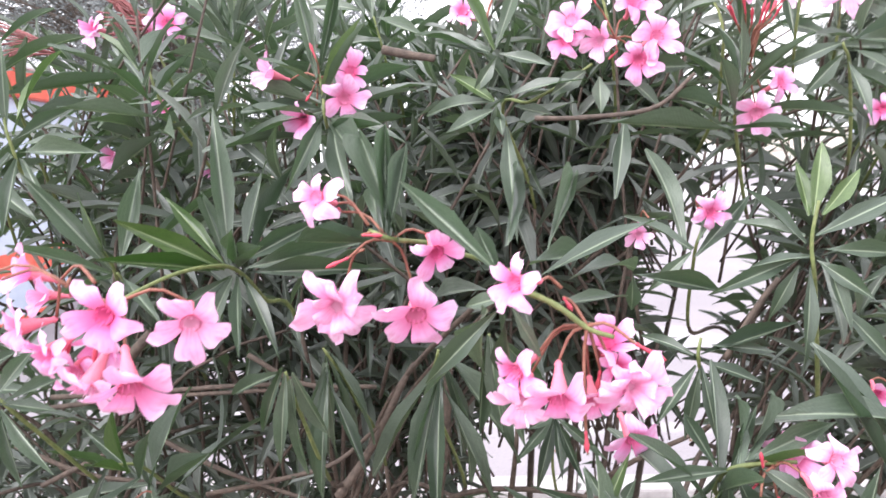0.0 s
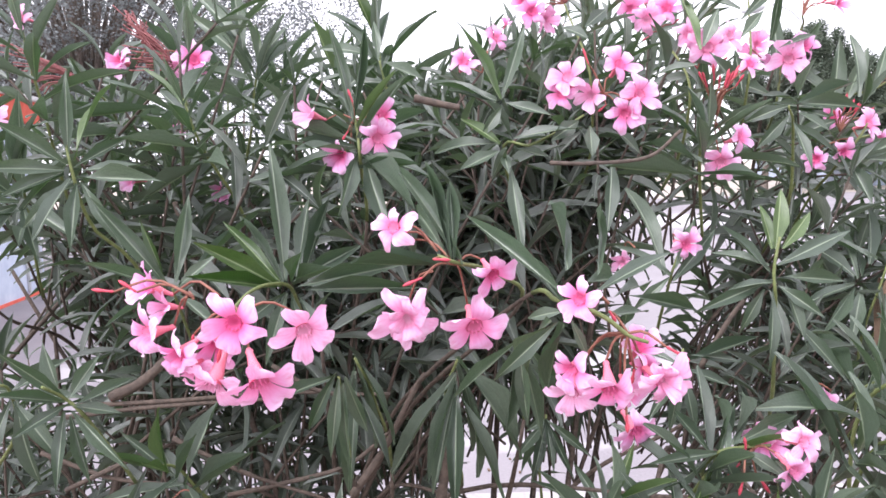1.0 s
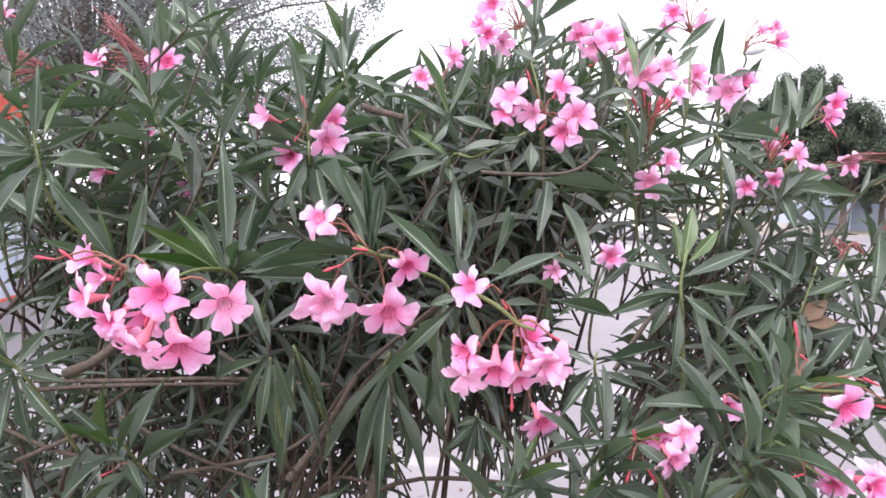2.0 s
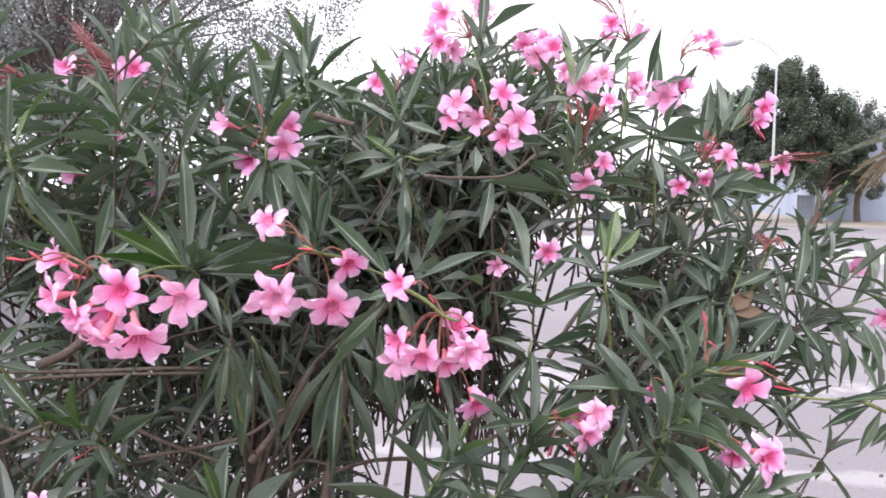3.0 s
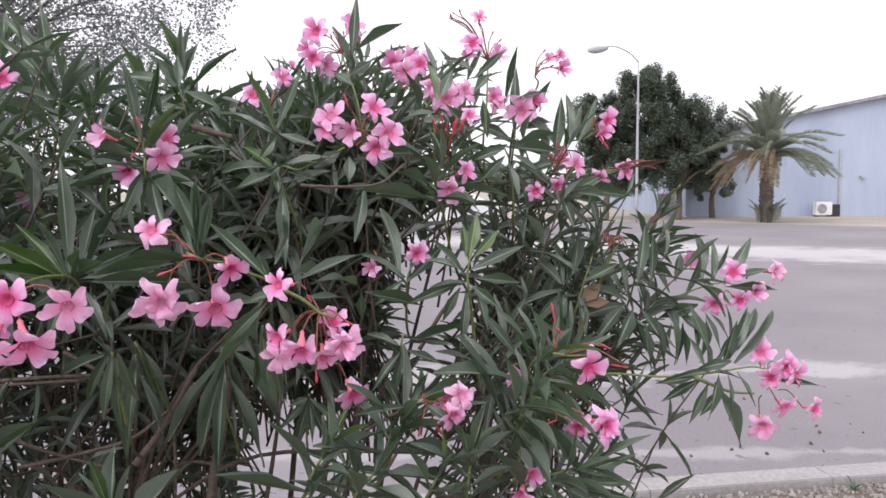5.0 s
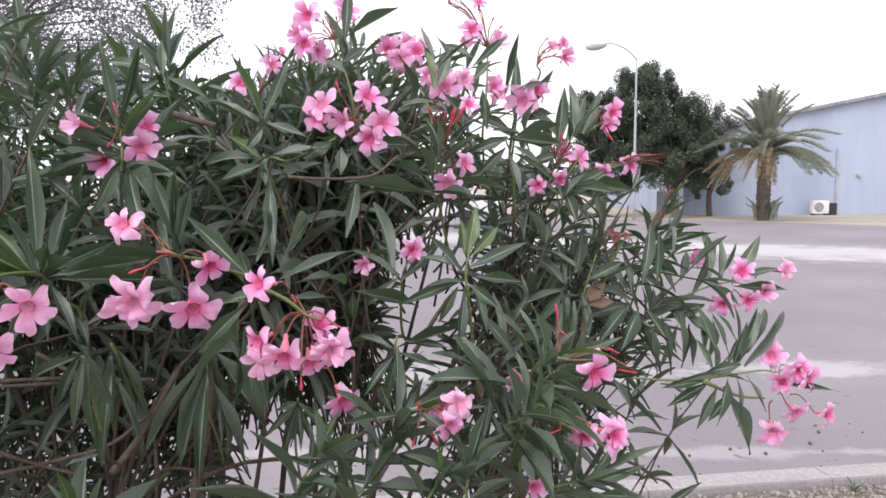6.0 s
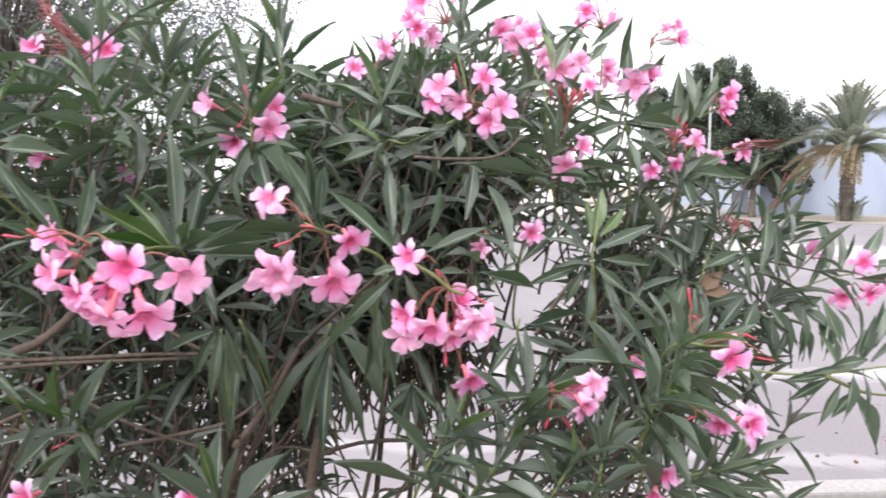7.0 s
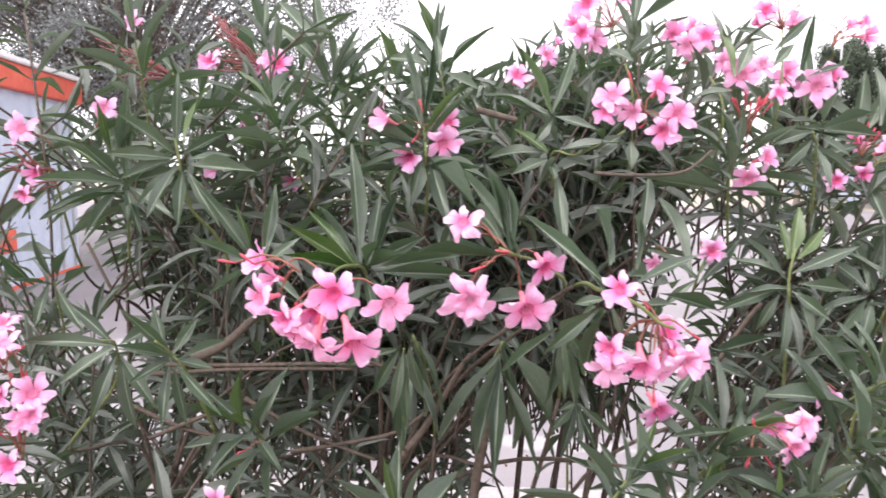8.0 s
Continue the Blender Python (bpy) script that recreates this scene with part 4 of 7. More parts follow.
flower(b, (0.056, 0.347, 1.388), (-0.157, -0.851, -0.501), 0.035, (0.075, 0.366, 1.418), 1)
flower(b, (0.093, 0.353, 1.389), (0.185, -0.918, -0.351), 0.036, (0.075, 0.366, 1.418), 3)
flower(b, (0.089, 0.382, 1.405), (0.073, -0.834, 0.547), 0.025, (0.075, 0.366, 1.418), 4)
flower(b, (0.080, 0.382, 1.373), (-0.033, -0.811, -0.584), 0.028, (0.075, 0.366, 1.418), 2)
flower(b, (0.093, 0.381, 1.391), (0.323, -0.936, -0.138), 0.024, (0.075, 0.366, 1.418), 1)
bud(b, (0.065, 0.371, 1.432), (0.069, 0.370, 1.425), (0.075, 0.366, 1.418))
bud(b, (0.094, 0.354, 1.411), (0.108, 0.352, 1.402), (0.075, 0.366, 1.418))
bud(b, (0.082, 0.375, 1.393), (0.080, 0.375, 1.383), (0.075, 0.366, 1.418))
bud(b, (0.070, 0.359, 1.369), (0.070, 0.358, 1.358), (0.075, 0.366, 1.418))
flower(b, (0.128, 0.486, 1.308), (0.01, -0.883, -0.468), 0.039, (0.109, 0.490, 1.342), 1)
b = stem(near_shrub, (0.25, 1.0), [(0.192, 0.535, 1.225), (0.173, 0.468, 1.279), (0.169, 0.434, 1.307), (0.191, 0.432, 1.310), (0.208, 0.430, 1.310)], 0.0032, 0.0012)
leaf(b, (0.171, 0.434, 1.307), (0.117, 0.441, 1.300), 0.009)
leaf(b, (0.169, 0.434, 1.302), (0.174, 0.449, 1.266), 0.008)
leaf(b, (0.173, 0.433, 1.304), (0.186, 0.431, 1.274), 0.008)
leaf(b, (0.181, 0.433, 1.312), (0.248, 0.452, 1.326), 0.011)
leaf(b, (0.187, 0.433, 1.308), (0.212, 0.410, 1.293), 0.010)
leaf(b, (0.165, 0.435, 1.308), (0.154, 0.478, 1.250), 0.010)
leaf(b, (0.175, 0.433, 1.310), (0.210, 0.502, 1.331), 0.011)
leaf(b, (0.179, 0.433, 1.312), (0.244, 0.516, 1.326), 0.008)
leaf(b, (0.163, 0.435, 1.307), (0.170, 0.507, 1.313), 0.009)
flower(b, (0.215, 0.398, 1.323), (0.333, -0.934, 0.128), 0.030, (0.195, 0.431, 1.308), 7)
flower(b, (0.206, 0.398, 1.303), (0.14, -0.909, -0.391), 0.030, (0.195, 0.431, 1.308), 1)
flower(b, (0.216, 0.447, 1.305), (-0.317, -0.947, 0.053), 0.028, (0.195, 0.431, 1.308), 4)
flower(b, (0.213, 0.456, 1.303), (-0.461, -0.828, 0.319), 0.024, (0.195, 0.431, 1.308), 4)
bud(b, (0.190, 0.441, 1.294), (0.180, 0.442, 1.284), (0.195, 0.431, 1.308))
bud(b, (0.195, 0.428, 1.291), (0.205, 0.426, 1.275), (0.195, 0.431, 1.308))
bud(b, (0.185, 0.424, 1.311), (0.184, 0.424, 1.321), (0.195, 0.431, 1.308))
bud(b, (0.181, 0.420, 1.292), (0.177, 0.420, 1.279), (0.195, 0.431, 1.308))
b = stem(near_shrub, (-0.1, 1.05), [(-0.071, 0.744, 1.461), (-0.075, 0.660, 1.536), (-0.076, 0.662, 1.563), (-0.078, 0.663, 1.580)], 0.0032, 0.0012)
flower(b, (-0.057, 0.651, 1.557), (0.193, -0.943, -0.272), 0.036, (-0.078, 0.663, 1.577), 0)
flower(b, (-0.050, 0.660, 1.581), (0.252, -0.942, 0.223), 0.035, (-0.078, 0.663, 1.577), 0)
flower(b, (-0.094, 0.654, 1.544), (-0.515, -0.778, -0.36), 0.031, (-0.078, 0.663, 1.577), 4)
flower(b, (-0.120, 0.669, 1.584), (-0.678, -0.649, 0.344), 0.029, (-0.078, 0.663, 1.577), 4)
bud(b, (-0.079, 0.659, 1.593), (-0.083, 0.660, 1.606), (-0.078, 0.663, 1.577))
bud(b, (-0.085, 0.660, 1.566), (-0.091, 0.660, 1.558), (-0.078, 0.663, 1.577))
bud(b, (-0.075, 0.660, 1.560), (-0.076, 0.659, 1.549), (-0.078, 0.663, 1.577))
leaf(b, (-0.080, 0.663, 1.577), (-0.096, 0.688, 1.677), 0.013)
leaf(b, (-0.074, 0.661, 1.546), (-0.006, 0.607, 1.524), 0.014)
leaf(b, (-0.078, 0.661, 1.549), (-0.153, 0.653, 1.533), 0.014)
leaf(b, (-0.080, 0.662, 1.551), (-0.136, 0.714, 1.560), 0.011)
leaf(b, (-0.074, 0.661, 1.544), (-0.034, 0.547, 1.486), 0.016)
leaf(b, (-0.078, 0.661, 1.544), (-0.099, 0.573, 1.487), 0.014)
leaf(b, (-0.074, 0.661, 1.558), (0.002, 0.742, 1.588), 0.011)
leaf(b, (-0.076, 0.662, 1.563), (-0.141, 0.778, 1.591), 0.010)
leaf(b, (-0.070, 0.660, 1.541), (-0.061, 0.585, 1.476), 0.015)
leaf(b, (-0.080, 0.663, 1.574), (-0.061, 0.755, 1.683), 0.010)
whorls(b, (-0.077, 0.660, 1.530), (-0.077, 0.662, 1.567), 3, 0.105, 80, 50)
b = stem(near_shrub, (0.1, 1.1), [(0.120, 0.837, 1.408), (0.086, 0.753, 1.541), (0.106, 0.708, 1.547), (0.140, 0.704, 1.562), (0.164, 0.702, 1.576)], 0.0032, 0.0012)
flower(b, (0.146, 0.698, 1.616), (-0.393, -0.888, 0.24), 0.042, (0.186, 0.701, 1.597), 0)
flower(b, (0.141, 0.706, 1.600), (-0.542, -0.814, -0.209), 0.036, (0.186, 0.701, 1.597), 0)
flower(b, (0.205, 0.700, 1.628), (-0.016, -0.91, 0.415), 0.041, (0.186, 0.701, 1.597), 0)
flower(b, (0.218, 0.679, 1.593), (0.166, -0.985, 0.044), 0.042, (0.186, 0.701, 1.597), 0)
flower(b, (0.200, 0.680, 1.574), (-0.124, -0.938, -0.324), 0.040, (0.186, 0.701, 1.597), 1)
flower(b, (0.172, 0.702, 1.596), (-0.472, -0.854, -0.217), 0.032, (0.186, 0.701, 1.597), 4)
bud(b, (0.169, 0.698, 1.628), (0.164, 0.700, 1.645), (0.186, 0.701, 1.597))
bud(b, (0.186, 0.695, 1.585), (0.177, 0.695, 1.578), (0.186, 0.701, 1.597))
leaf(b, (0.077, 0.714, 1.596), (0.044, 0.740, 1.673), 0.014, 'young')
leaf(b, (0.074, 0.712, 1.550), (0.036, 0.718, 1.580), 0.015, 'young')
leaf(b, (0.078, 0.711, 1.541), (0.076, 0.684, 1.518), 0.010)
leaf(b, (0.072, 0.712, 1.542), (0.027, 0.699, 1.523), 0.015)
leaf(b, (0.072, 0.712, 1.550), (0.007, 0.765, 1.558), 0.015)
leaf(b, (0.073, 0.714, 1.595), (0.006, 0.751, 1.628), 0.016)
leaf(b, (0.084, 0.711, 1.553), (0.145, 0.669, 1.569), 0.014)
leaf(b, (0.158, 0.702, 1.570), (0.121, 0.680, 1.550), 0.016)
leaf(b, (0.170, 0.701, 1.564), (0.165, 0.682, 1.530), 0.015)
leaf(b, (0.090, 0.709, 1.544), (0.137, 0.721, 1.532), 0.012)
leaf(b, (0.078, 0.714, 1.596), (0.116, 0.748, 1.681), 0.012)
leaf(b, (0.081, 0.714, 1.593), (0.129, 0.688, 1.575), 0.012)
leaf(b, (0.079, 0.714, 1.590), (0.055, 0.714, 1.557), 0.011)
leaf(b, (0.072, 0.714, 1.593), (0.029, 0.765, 1.612), 0.013)
leaf(b, (0.084, 0.709, 1.526), (0.074, 0.626, 1.442), 0.015)
leaf(b, (0.194, 0.697, 1.561), (0.230, 0.691, 1.530), 0.015)
leaf(b, (0.200, 0.697, 1.567), (0.269, 0.724, 1.573), 0.015)
flower(b, (0.105, 0.845, 1.684), (0.244, -0.877, 0.414), 0.036, (0.084, 0.845, 1.642), 0)
flower(b, (0.060, 0.835, 1.656), (-0.073, -0.960, 0.270), 0.038, (0.084, 0.845, 1.642), 1)
flower(b, (0.119, 0.855, 1.702), (0.363, -0.752, 0.550), 0.014, (0.084, 0.845, 1.642), 4)
b = stem(near_shrub, (0.15, 1.15), [(0.216, 0.915, 1.477), (0.209, 0.806, 1.614), (0.188, 0.835, 1.720)], 0.0032, 0.0012)
leaf(b, (0.183, 0.741, 1.693), (0.193, 0.744, 1.789), 0.013)
leaf(b, (0.186, 0.741, 1.706), (0.261, 0.751, 1.749), 0.013)
leaf(b, (0.183, 0.741, 1.687), (0.158, 0.746, 1.738), 0.013)
leaf(b, (0.181, 0.740, 1.674), (0.217, 0.764, 1.700), 0.014)
leaf(b, (0.183, 0.739, 1.662), (0.165, 0.770, 1.681), 0.014)
flower(b, (0.149, 0.825, 1.749), (-0.537, -0.824, 0.181), 0.044, (0.188, 0.835, 1.720), 1)
flower(b, (0.145, 0.825, 1.711), (-0.180, -0.981, -0.078), 0.039, (0.188, 0.835, 1.720), 0)
flower(b, (0.166, 0.845, 1.704), (0.003, -0.932, -0.361), 0.031, (0.188, 0.835, 1.720), 4)
flower(b, (0.209, 0.845, 1.765), (0.182, -0.946, 0.267), 0.036, (0.188, 0.835, 1.720), 0)
flower(b, (0.141, 0.855, 1.728), (-0.407, -0.912, 0.052), 0.026, (0.188, 0.835, 1.720), 4)
bud(b, (0.175, 0.835, 1.738), (0.171, 0.830, 1.746), (0.188, 0.835, 1.720))
bud(b, (0.192, 0.835, 1.743), (0.190, 0.830, 1.752), (0.188, 0.835, 1.720))
bud(b, (0.202, 0.835, 1.736), (0.208, 0.830, 1.743), (0.188, 0.835, 1.720))
bud(b, (0.180, 0.835, 1.726), (0.171, 0.830, 1.732), (0.188, 0.835, 1.720))
spent(b, (0.196, 0.835, 1.730), (0.218, 0.835, 1.747), (0.188, 0.835, 1.720))
spent(b, (0.184, 0.835, 1.735), (0.176, 0.835, 1.751), (0.188, 0.835, 1.720))
b = stem(near_shrub, (0.2, 1.15), [(0.297, 0.852, 1.464), (0.297, 0.731, 1.592), (0.281, 0.775, 1.674)], 0.0032, 0.0012)
leaf(b, (0.288, 0.682, 1.640), (0.307, 0.682, 1.682), 0.014)
leaf(b, (0.285, 0.682, 1.637), (0.282, 0.712, 1.696), 0.012, 'young')
leaf(b, (0.294, 0.681, 1.634), (0.346, 0.707, 1.596), 0.015)
leaf(b, (0.282, 0.682, 1.622), (0.249, 0.712, 1.615), 0.013)
flower(b, (0.263, 0.765, 1.685), (-0.410, -0.910, -0.065), 0.037, (0.281, 0.775, 1.674), 1)
flower(b, (0.288, 0.765, 1.699), (-0.049, -0.934, 0.354), 0.040, (0.281, 0.775, 1.674), 0)
flower(b, (0.252, 0.785, 1.703), (-0.140, -0.987, 0.082), 0.033, (0.281, 0.775, 1.674), 4)
flower(b, (0.279, 0.785, 1.711), (0.142, -0.978, 0.151), 0.028, (0.281, 0.775, 1.674), 1)
flower(b, (0.289, 0.715, 1.658), (-0.153, -0.988, 0.028), 0.035, (0.311, 0.715, 1.633), 1)
flower(b, (0.306, 0.705, 1.643), (-0.305, -0.932, 0.195), 0.041, (0.311, 0.715, 1.633), 0)
flower(b, (0.338, 0.715, 1.657), (0.108, -0.993, 0.058), 0.035, (0.311, 0.715, 1.633), 5)
flower(b, (0.327, 0.735, 1.653), (0.378, -0.884, 0.274), 0.028, (0.311, 0.715, 1.633), 4)
bud(b, (0.298, 0.715, 1.622), (0.291, 0.710, 1.628), (0.311, 0.715, 1.633))
bud(b, (0.324, 0.715, 1.627), (0.331, 0.710, 1.633), (0.311, 0.715, 1.633))
bud(b, (0.298, 0.775, 1.681), (0.305, 0.770, 1.687), (0.281, 0.775, 1.674))
bud(b, (0.269, 0.775, 1.668), (0.259, 0.770, 1.663), (0.281, 0.775, 1.674))
b = stem(near_shrub, (0.25, 1.15), [(0.399, 0.884, 1.483), (0.381, 0.758, 1.603), (0.399, 0.785, 1.712)], 0.0032, 0.0012)
leaf(b, (0.347, 0.712, 1.684), (0.314, 0.736, 1.709), 0.010)
leaf(b, (0.347, 0.711, 1.672), (0.404, 0.725, 1.720), 0.011)
leaf(b, (0.347, 0.711, 1.653), (0.373, 0.709, 1.684), 0.011)
flower(b, (0.371, 0.775, 1.735), (-0.348, -0.876, 0.333), 0.037, (0.399, 0.785, 1.712), 0)
flower(b, (0.394, 0.805, 1.780), (-0.023, -0.818, 0.575), 0.025, (0.399, 0.785, 1.712), 1)
flower(b, (0.416, 0.785, 1.721), (0.006, -0.974, 0.225), 0.028, (0.399, 0.785, 1.712), 4)
flower(b, (0.371, 0.795, 1.722), (-0.166, -0.956, 0.241), 0.022, (0.399, 0.785, 1.712), 4)
bud(b, (0.403, 0.785, 1.746), (0.406, 0.780, 1.755), (0.399, 0.785, 1.712))
bud(b, (0.390, 0.785, 1.758), (0.383, 0.780, 1.765), (0.399, 0.785, 1.712))
bud(b, (0.412, 0.785, 1.736), (0.419, 0.780, 1.744), (0.399, 0.785, 1.712))
bud(b, (0.344, 0.785, 1.767), (0.337, 0.780, 1.775), (0.399, 0.785, 1.712))
bud(b, (0.357, 0.785, 1.774), (0.351, 0.780, 1.783), (0.399, 0.785, 1.712))
spent(b, (0.370, 0.785, 1.760), (0.344, 0.785, 1.775), (0.399, 0.785, 1.712))
b = stem(near_shrub, (0.3, 1.15), [(0.523, 1.012, 1.447), (0.461, 0.835, 1.576), (0.459, 0.817, 1.625), (0.463, 0.817, 1.646)], 0.0032, 0.0012)
flower(b, (0.459, 0.797, 1.641), (-0.223, -0.973, 0.052), 0.047, (0.459, 0.818, 1.646), 0)
flower(b, (0.492, 0.815, 1.659), (0.252, -0.942, 0.223), 0.046, (0.459, 0.818, 1.646), 0)
flower(b, (0.444, 0.852, 1.659), (-0.543, -0.809, 0.227), 0.034, (0.419, 0.822, 1.632), 4)
flower(b, (0.471, 0.847, 1.644), (-0.531, -0.789, 0.309), 0.030, (0.459, 0.817, 1.632), 4)
leaf(b, (0.455, 0.817, 1.610), (0.470, 0.842, 1.724), 0.015)
leaf(b, (0.412, 0.821, 1.600), (0.414, 0.845, 1.661), 0.015)
leaf(b, (0.459, 0.816, 1.613), (0.531, 0.843, 1.695), 0.014)
leaf(b, (0.462, 0.816, 1.610), (0.537, 0.839, 1.635), 0.014)
leaf(b, (0.448, 0.817, 1.599), (0.413, 0.864, 1.631), 0.015)
leaf(b, (0.448, 0.816, 1.589), (0.525, 0.806, 1.577), 0.017)
leaf(b, (0.444, 0.817, 1.589), (0.390, 0.822, 1.568), 0.016)
flower(b, (0.404, 0.775, 1.657), (0.108, -0.994, 0.015), 0.028, (0.415, 0.785, 1.641), 4)
b = stem(near_shrub, (0.3, 1.15), [(0.483, 0.882, 1.618), (0.516, 0.861, 1.686), (0.495, 0.825, 1.698)], 0.0032, 0.0012)
leaf(b, (0.440, 0.789, 1.653), (0.515, 0.801, 1.681), 0.009)
leaf(b, (0.427, 0.790, 1.646), (0.459, 0.811, 1.742), 0.010)
flower(b, (0.535, 0.815, 1.732), (0.305, -0.944, 0.128), 0.027, (0.495, 0.825, 1.698), 1)
flower(b, (0.537, 0.815, 1.711), (0.216, -0.969, -0.115), 0.029, (0.495, 0.825, 1.698), 4)
flower(b, (0.520, 0.825, 1.726), (0.134, -0.957, 0.259), 0.019, (0.495, 0.825, 1.698), 4)
bud(b, (0.508, 0.825, 1.722), (0.517, 0.820, 1.729), (0.495, 0.825, 1.698))
bud(b, (0.515, 0.825, 1.711), (0.527, 0.820, 1.717), (0.495, 0.825, 1.698))
bud(b, (0.505, 0.825, 1.732), (0.512, 0.820, 1.741), (0.495, 0.825, 1.698))
b = stem(near_shrub, (0.2, 1.0), [(0.355, 0.817, 1.404), (0.294, 0.704, 1.526), (0.294, 0.680, 1.561), (0.291, 0.663, 1.562)], 0.0032, 0.0012)
flower(b, (0.317, 0.659, 1.544), (0.331, -0.919, 0.214), 0.033, (0.291, 0.663, 1.562), 1)
flower(b, (0.291, 0.653, 1.519), (-0.209, -0.893, -0.398), 0.035, (0.291, 0.663, 1.559), 0)
truss(b, (0.292, 0.664, 1.568), (0, -0.3, 1), 1, 10, 0.025, 0.025)
whorls(b, (0.273, 0.663, 1.507), (0.284, 0.664, 1.547), 3, 0.101, 80, 40)
b = stem(side_shrub, (0.18, 0.98), [(0.489, 0.863, 1.396), (0.497, 0.765, 1.505), (0.510, 0.740, 1.539), (0.521, 0.740, 1.556)], 0.0032, 0.0012)
flower(b, (0.525, 0.740, 1.556), (0.167, -0.958, 0.231), 0.036, (0.510, 0.740, 1.539), 0)
flower(b, (0.493, 0.742, 1.524), (-0.125, -0.963, -0.238), 0.030, (0.500, 0.742, 1.539), 1)
flower(b, (0.460, 0.746, 1.517), (-0.472, -0.854, -0.217), 0.030, (0.483, 0.744, 1.536), 1)
truss(b, (0.490, 0.744, 1.546), (0, -0.3, 1), 0, 8, 0.024, 0.024)
leaf(b, (0.512, 0.743, 1.587), (0.528, 0.761, 1.668), 0.013)
leaf(b, (0.528, 0.741, 1.590), (0.575, 0.771, 1.661), 0.012)
leaf(b, (0.503, 0.740, 1.518), (0.577, 0.730, 1.504), 0.016)
leaf(b, (0.509, 0.740, 1.512), (0.564, 0.734, 1.541), 0.016)
leaf(b, (0.499, 0.740, 1.512), (0.501, 0.705, 1.461), 0.016)
leaf(b, (0.490, 0.741, 1.505), (0.455, 0.771, 1.528), 0.013)
leaf(b, (0.483, 0.744, 1.525), (0.431, 0.768, 1.562), 0.014)
b = stem(near_shrub, (0.15, 1.0), [(0.274, 0.782, 1.299), (0.233, 0.654, 1.396), (0.236, 0.639, 1.427)], 0.0032, 0.0012)
flower(b, (0.238, 0.622, 1.440), (0.067, -0.987, -0.146), 0.034, (0.227, 0.624, 1.450), 0)
flower(b, (0.190, 0.670, 1.421), (-0.401, -0.906, -0.136), 0.024, (0.187, 0.628, 1.440), 4)
leaf(b, (0.221, 0.623, 1.411), (0.171, 0.630, 1.446), 0.014)
leaf(b, (0.220, 0.623, 1.409), (0.182, 0.626, 1.379), 0.010)
leaf(b, (0.223, 0.622, 1.405), (0.287, 0.651, 1.454), 0.014)
leaf(b, (0.226, 0.622, 1.417), (0.272, 0.671, 1.465), 0.011)
leaf(b, (0.215, 0.624, 1.411), (0.220, 0.696, 1.509), 0.014)
leaf(b, (0.161, 0.632, 1.457), (0.185, 0.676, 1.526), 0.014)
b = stem(near_shrub, (0.25, 1.0), [(0.326, 0.630, 1.251), (0.275, 0.532, 1.384), (0.266, 0.519, 1.425), (0.272, 0.520, 1.454)], 0.0032, 0.0012)
leaf(b, (0.268, 0.520, 1.444), (0.285, 0.537, 1.494), 0.014, 'young')
leaf(b, (0.265, 0.520, 1.444), (0.271, 0.547, 1.483), 0.010, 'young')
leaf(b, (0.274, 0.519, 1.444), (0.309, 0.532, 1.473), 0.011, 'young')
leaf(b, (0.262, 0.519, 1.425), (0.230, 0.543, 1.464), 0.010)
leaf(b, (0.269, 0.519, 1.430), (0.337, 0.511, 1.460), 0.013)
leaf(b, (0.264, 0.518, 1.416), (0.220, 0.507, 1.417), 0.009)
leaf(b, (0.259, 0.519, 1.416), (0.190, 0.510, 1.397), 0.011)
leaf(b, (0.269, 0.518, 1.413), (0.293, 0.488, 1.389), 0.010)
leaf(b, (0.264, 0.518, 1.410), (0.250, 0.491, 1.339), 0.011)
leaf(b, (0.257, 0.519, 1.410), (0.235, 0.520, 1.373), 0.010)
leaf(b, (0.274, 0.517, 1.420), (0.331, 0.510, 1.415), 0.010)
leaf(b, (0.278, 0.516, 1.386), (0.319, 0.482, 1.329), 0.011)
leaf(b, (0.262, 0.520, 1.430), (0.225, 0.550, 1.439), 0.011)
leaf(b, (0.274, 0.517, 1.416), (0.283, 0.496, 1.360), 0.010)
b = stem(near_shrub, (0.3, 1.0), [(0.429, 0.681, 1.198), (0.407, 0.620, 1.267), (0.442, 0.607, 1.292), (0.480, 0.603, 1.289)], 0.0032, 0.0012)
whorls(b, (0.396, 0.593, 1.279), (0.424, 0.590, 1.294), 4, 0.115, 85, 40)
flower(b, (0.350, 0.580, 1.289), (-0.394, -0.891, -0.225), 0.028, (0.374, 0.596, 1.289), 4)
b = stem(back_shrub, (-0.6, 1.0), [(-0.318, 0.785, 1.355), (-0.334, 0.678, 1.492), (-0.336, 0.652, 1.539), (-0.340, 0.654, 1.565)], 0.0032, 0.0012)
leaf(b, (-0.339, 0.653, 1.548), (-0.335, 0.657, 1.633), 0.011)
leaf(b, (-0.341, 0.653, 1.546), (-0.389, 0.622, 1.585), 0.015)
leaf(b, (-0.343, 0.653, 1.541), (-0.400, 0.621, 1.546), 0.014)
leaf(b, (-0.333, 0.652, 1.544), (-0.290, 0.677, 1.569), 0.010)
leaf(b, (-0.330, 0.651, 1.539), (-0.272, 0.663, 1.549), 0.011)
leaf(b, (-0.338, 0.652, 1.533), (-0.358, 0.603, 1.483), 0.012)
leaf(b, (-0.333, 0.651, 1.528), (-0.329, 0.609, 1.468), 0.013)
leaf(b, (-0.330, 0.651, 1.533), (-0.252, 0.621, 1.531), 0.012)
leaf(b, (-0.345, 0.653, 1.539), (-0.390, 0.629, 1.518), 0.013)
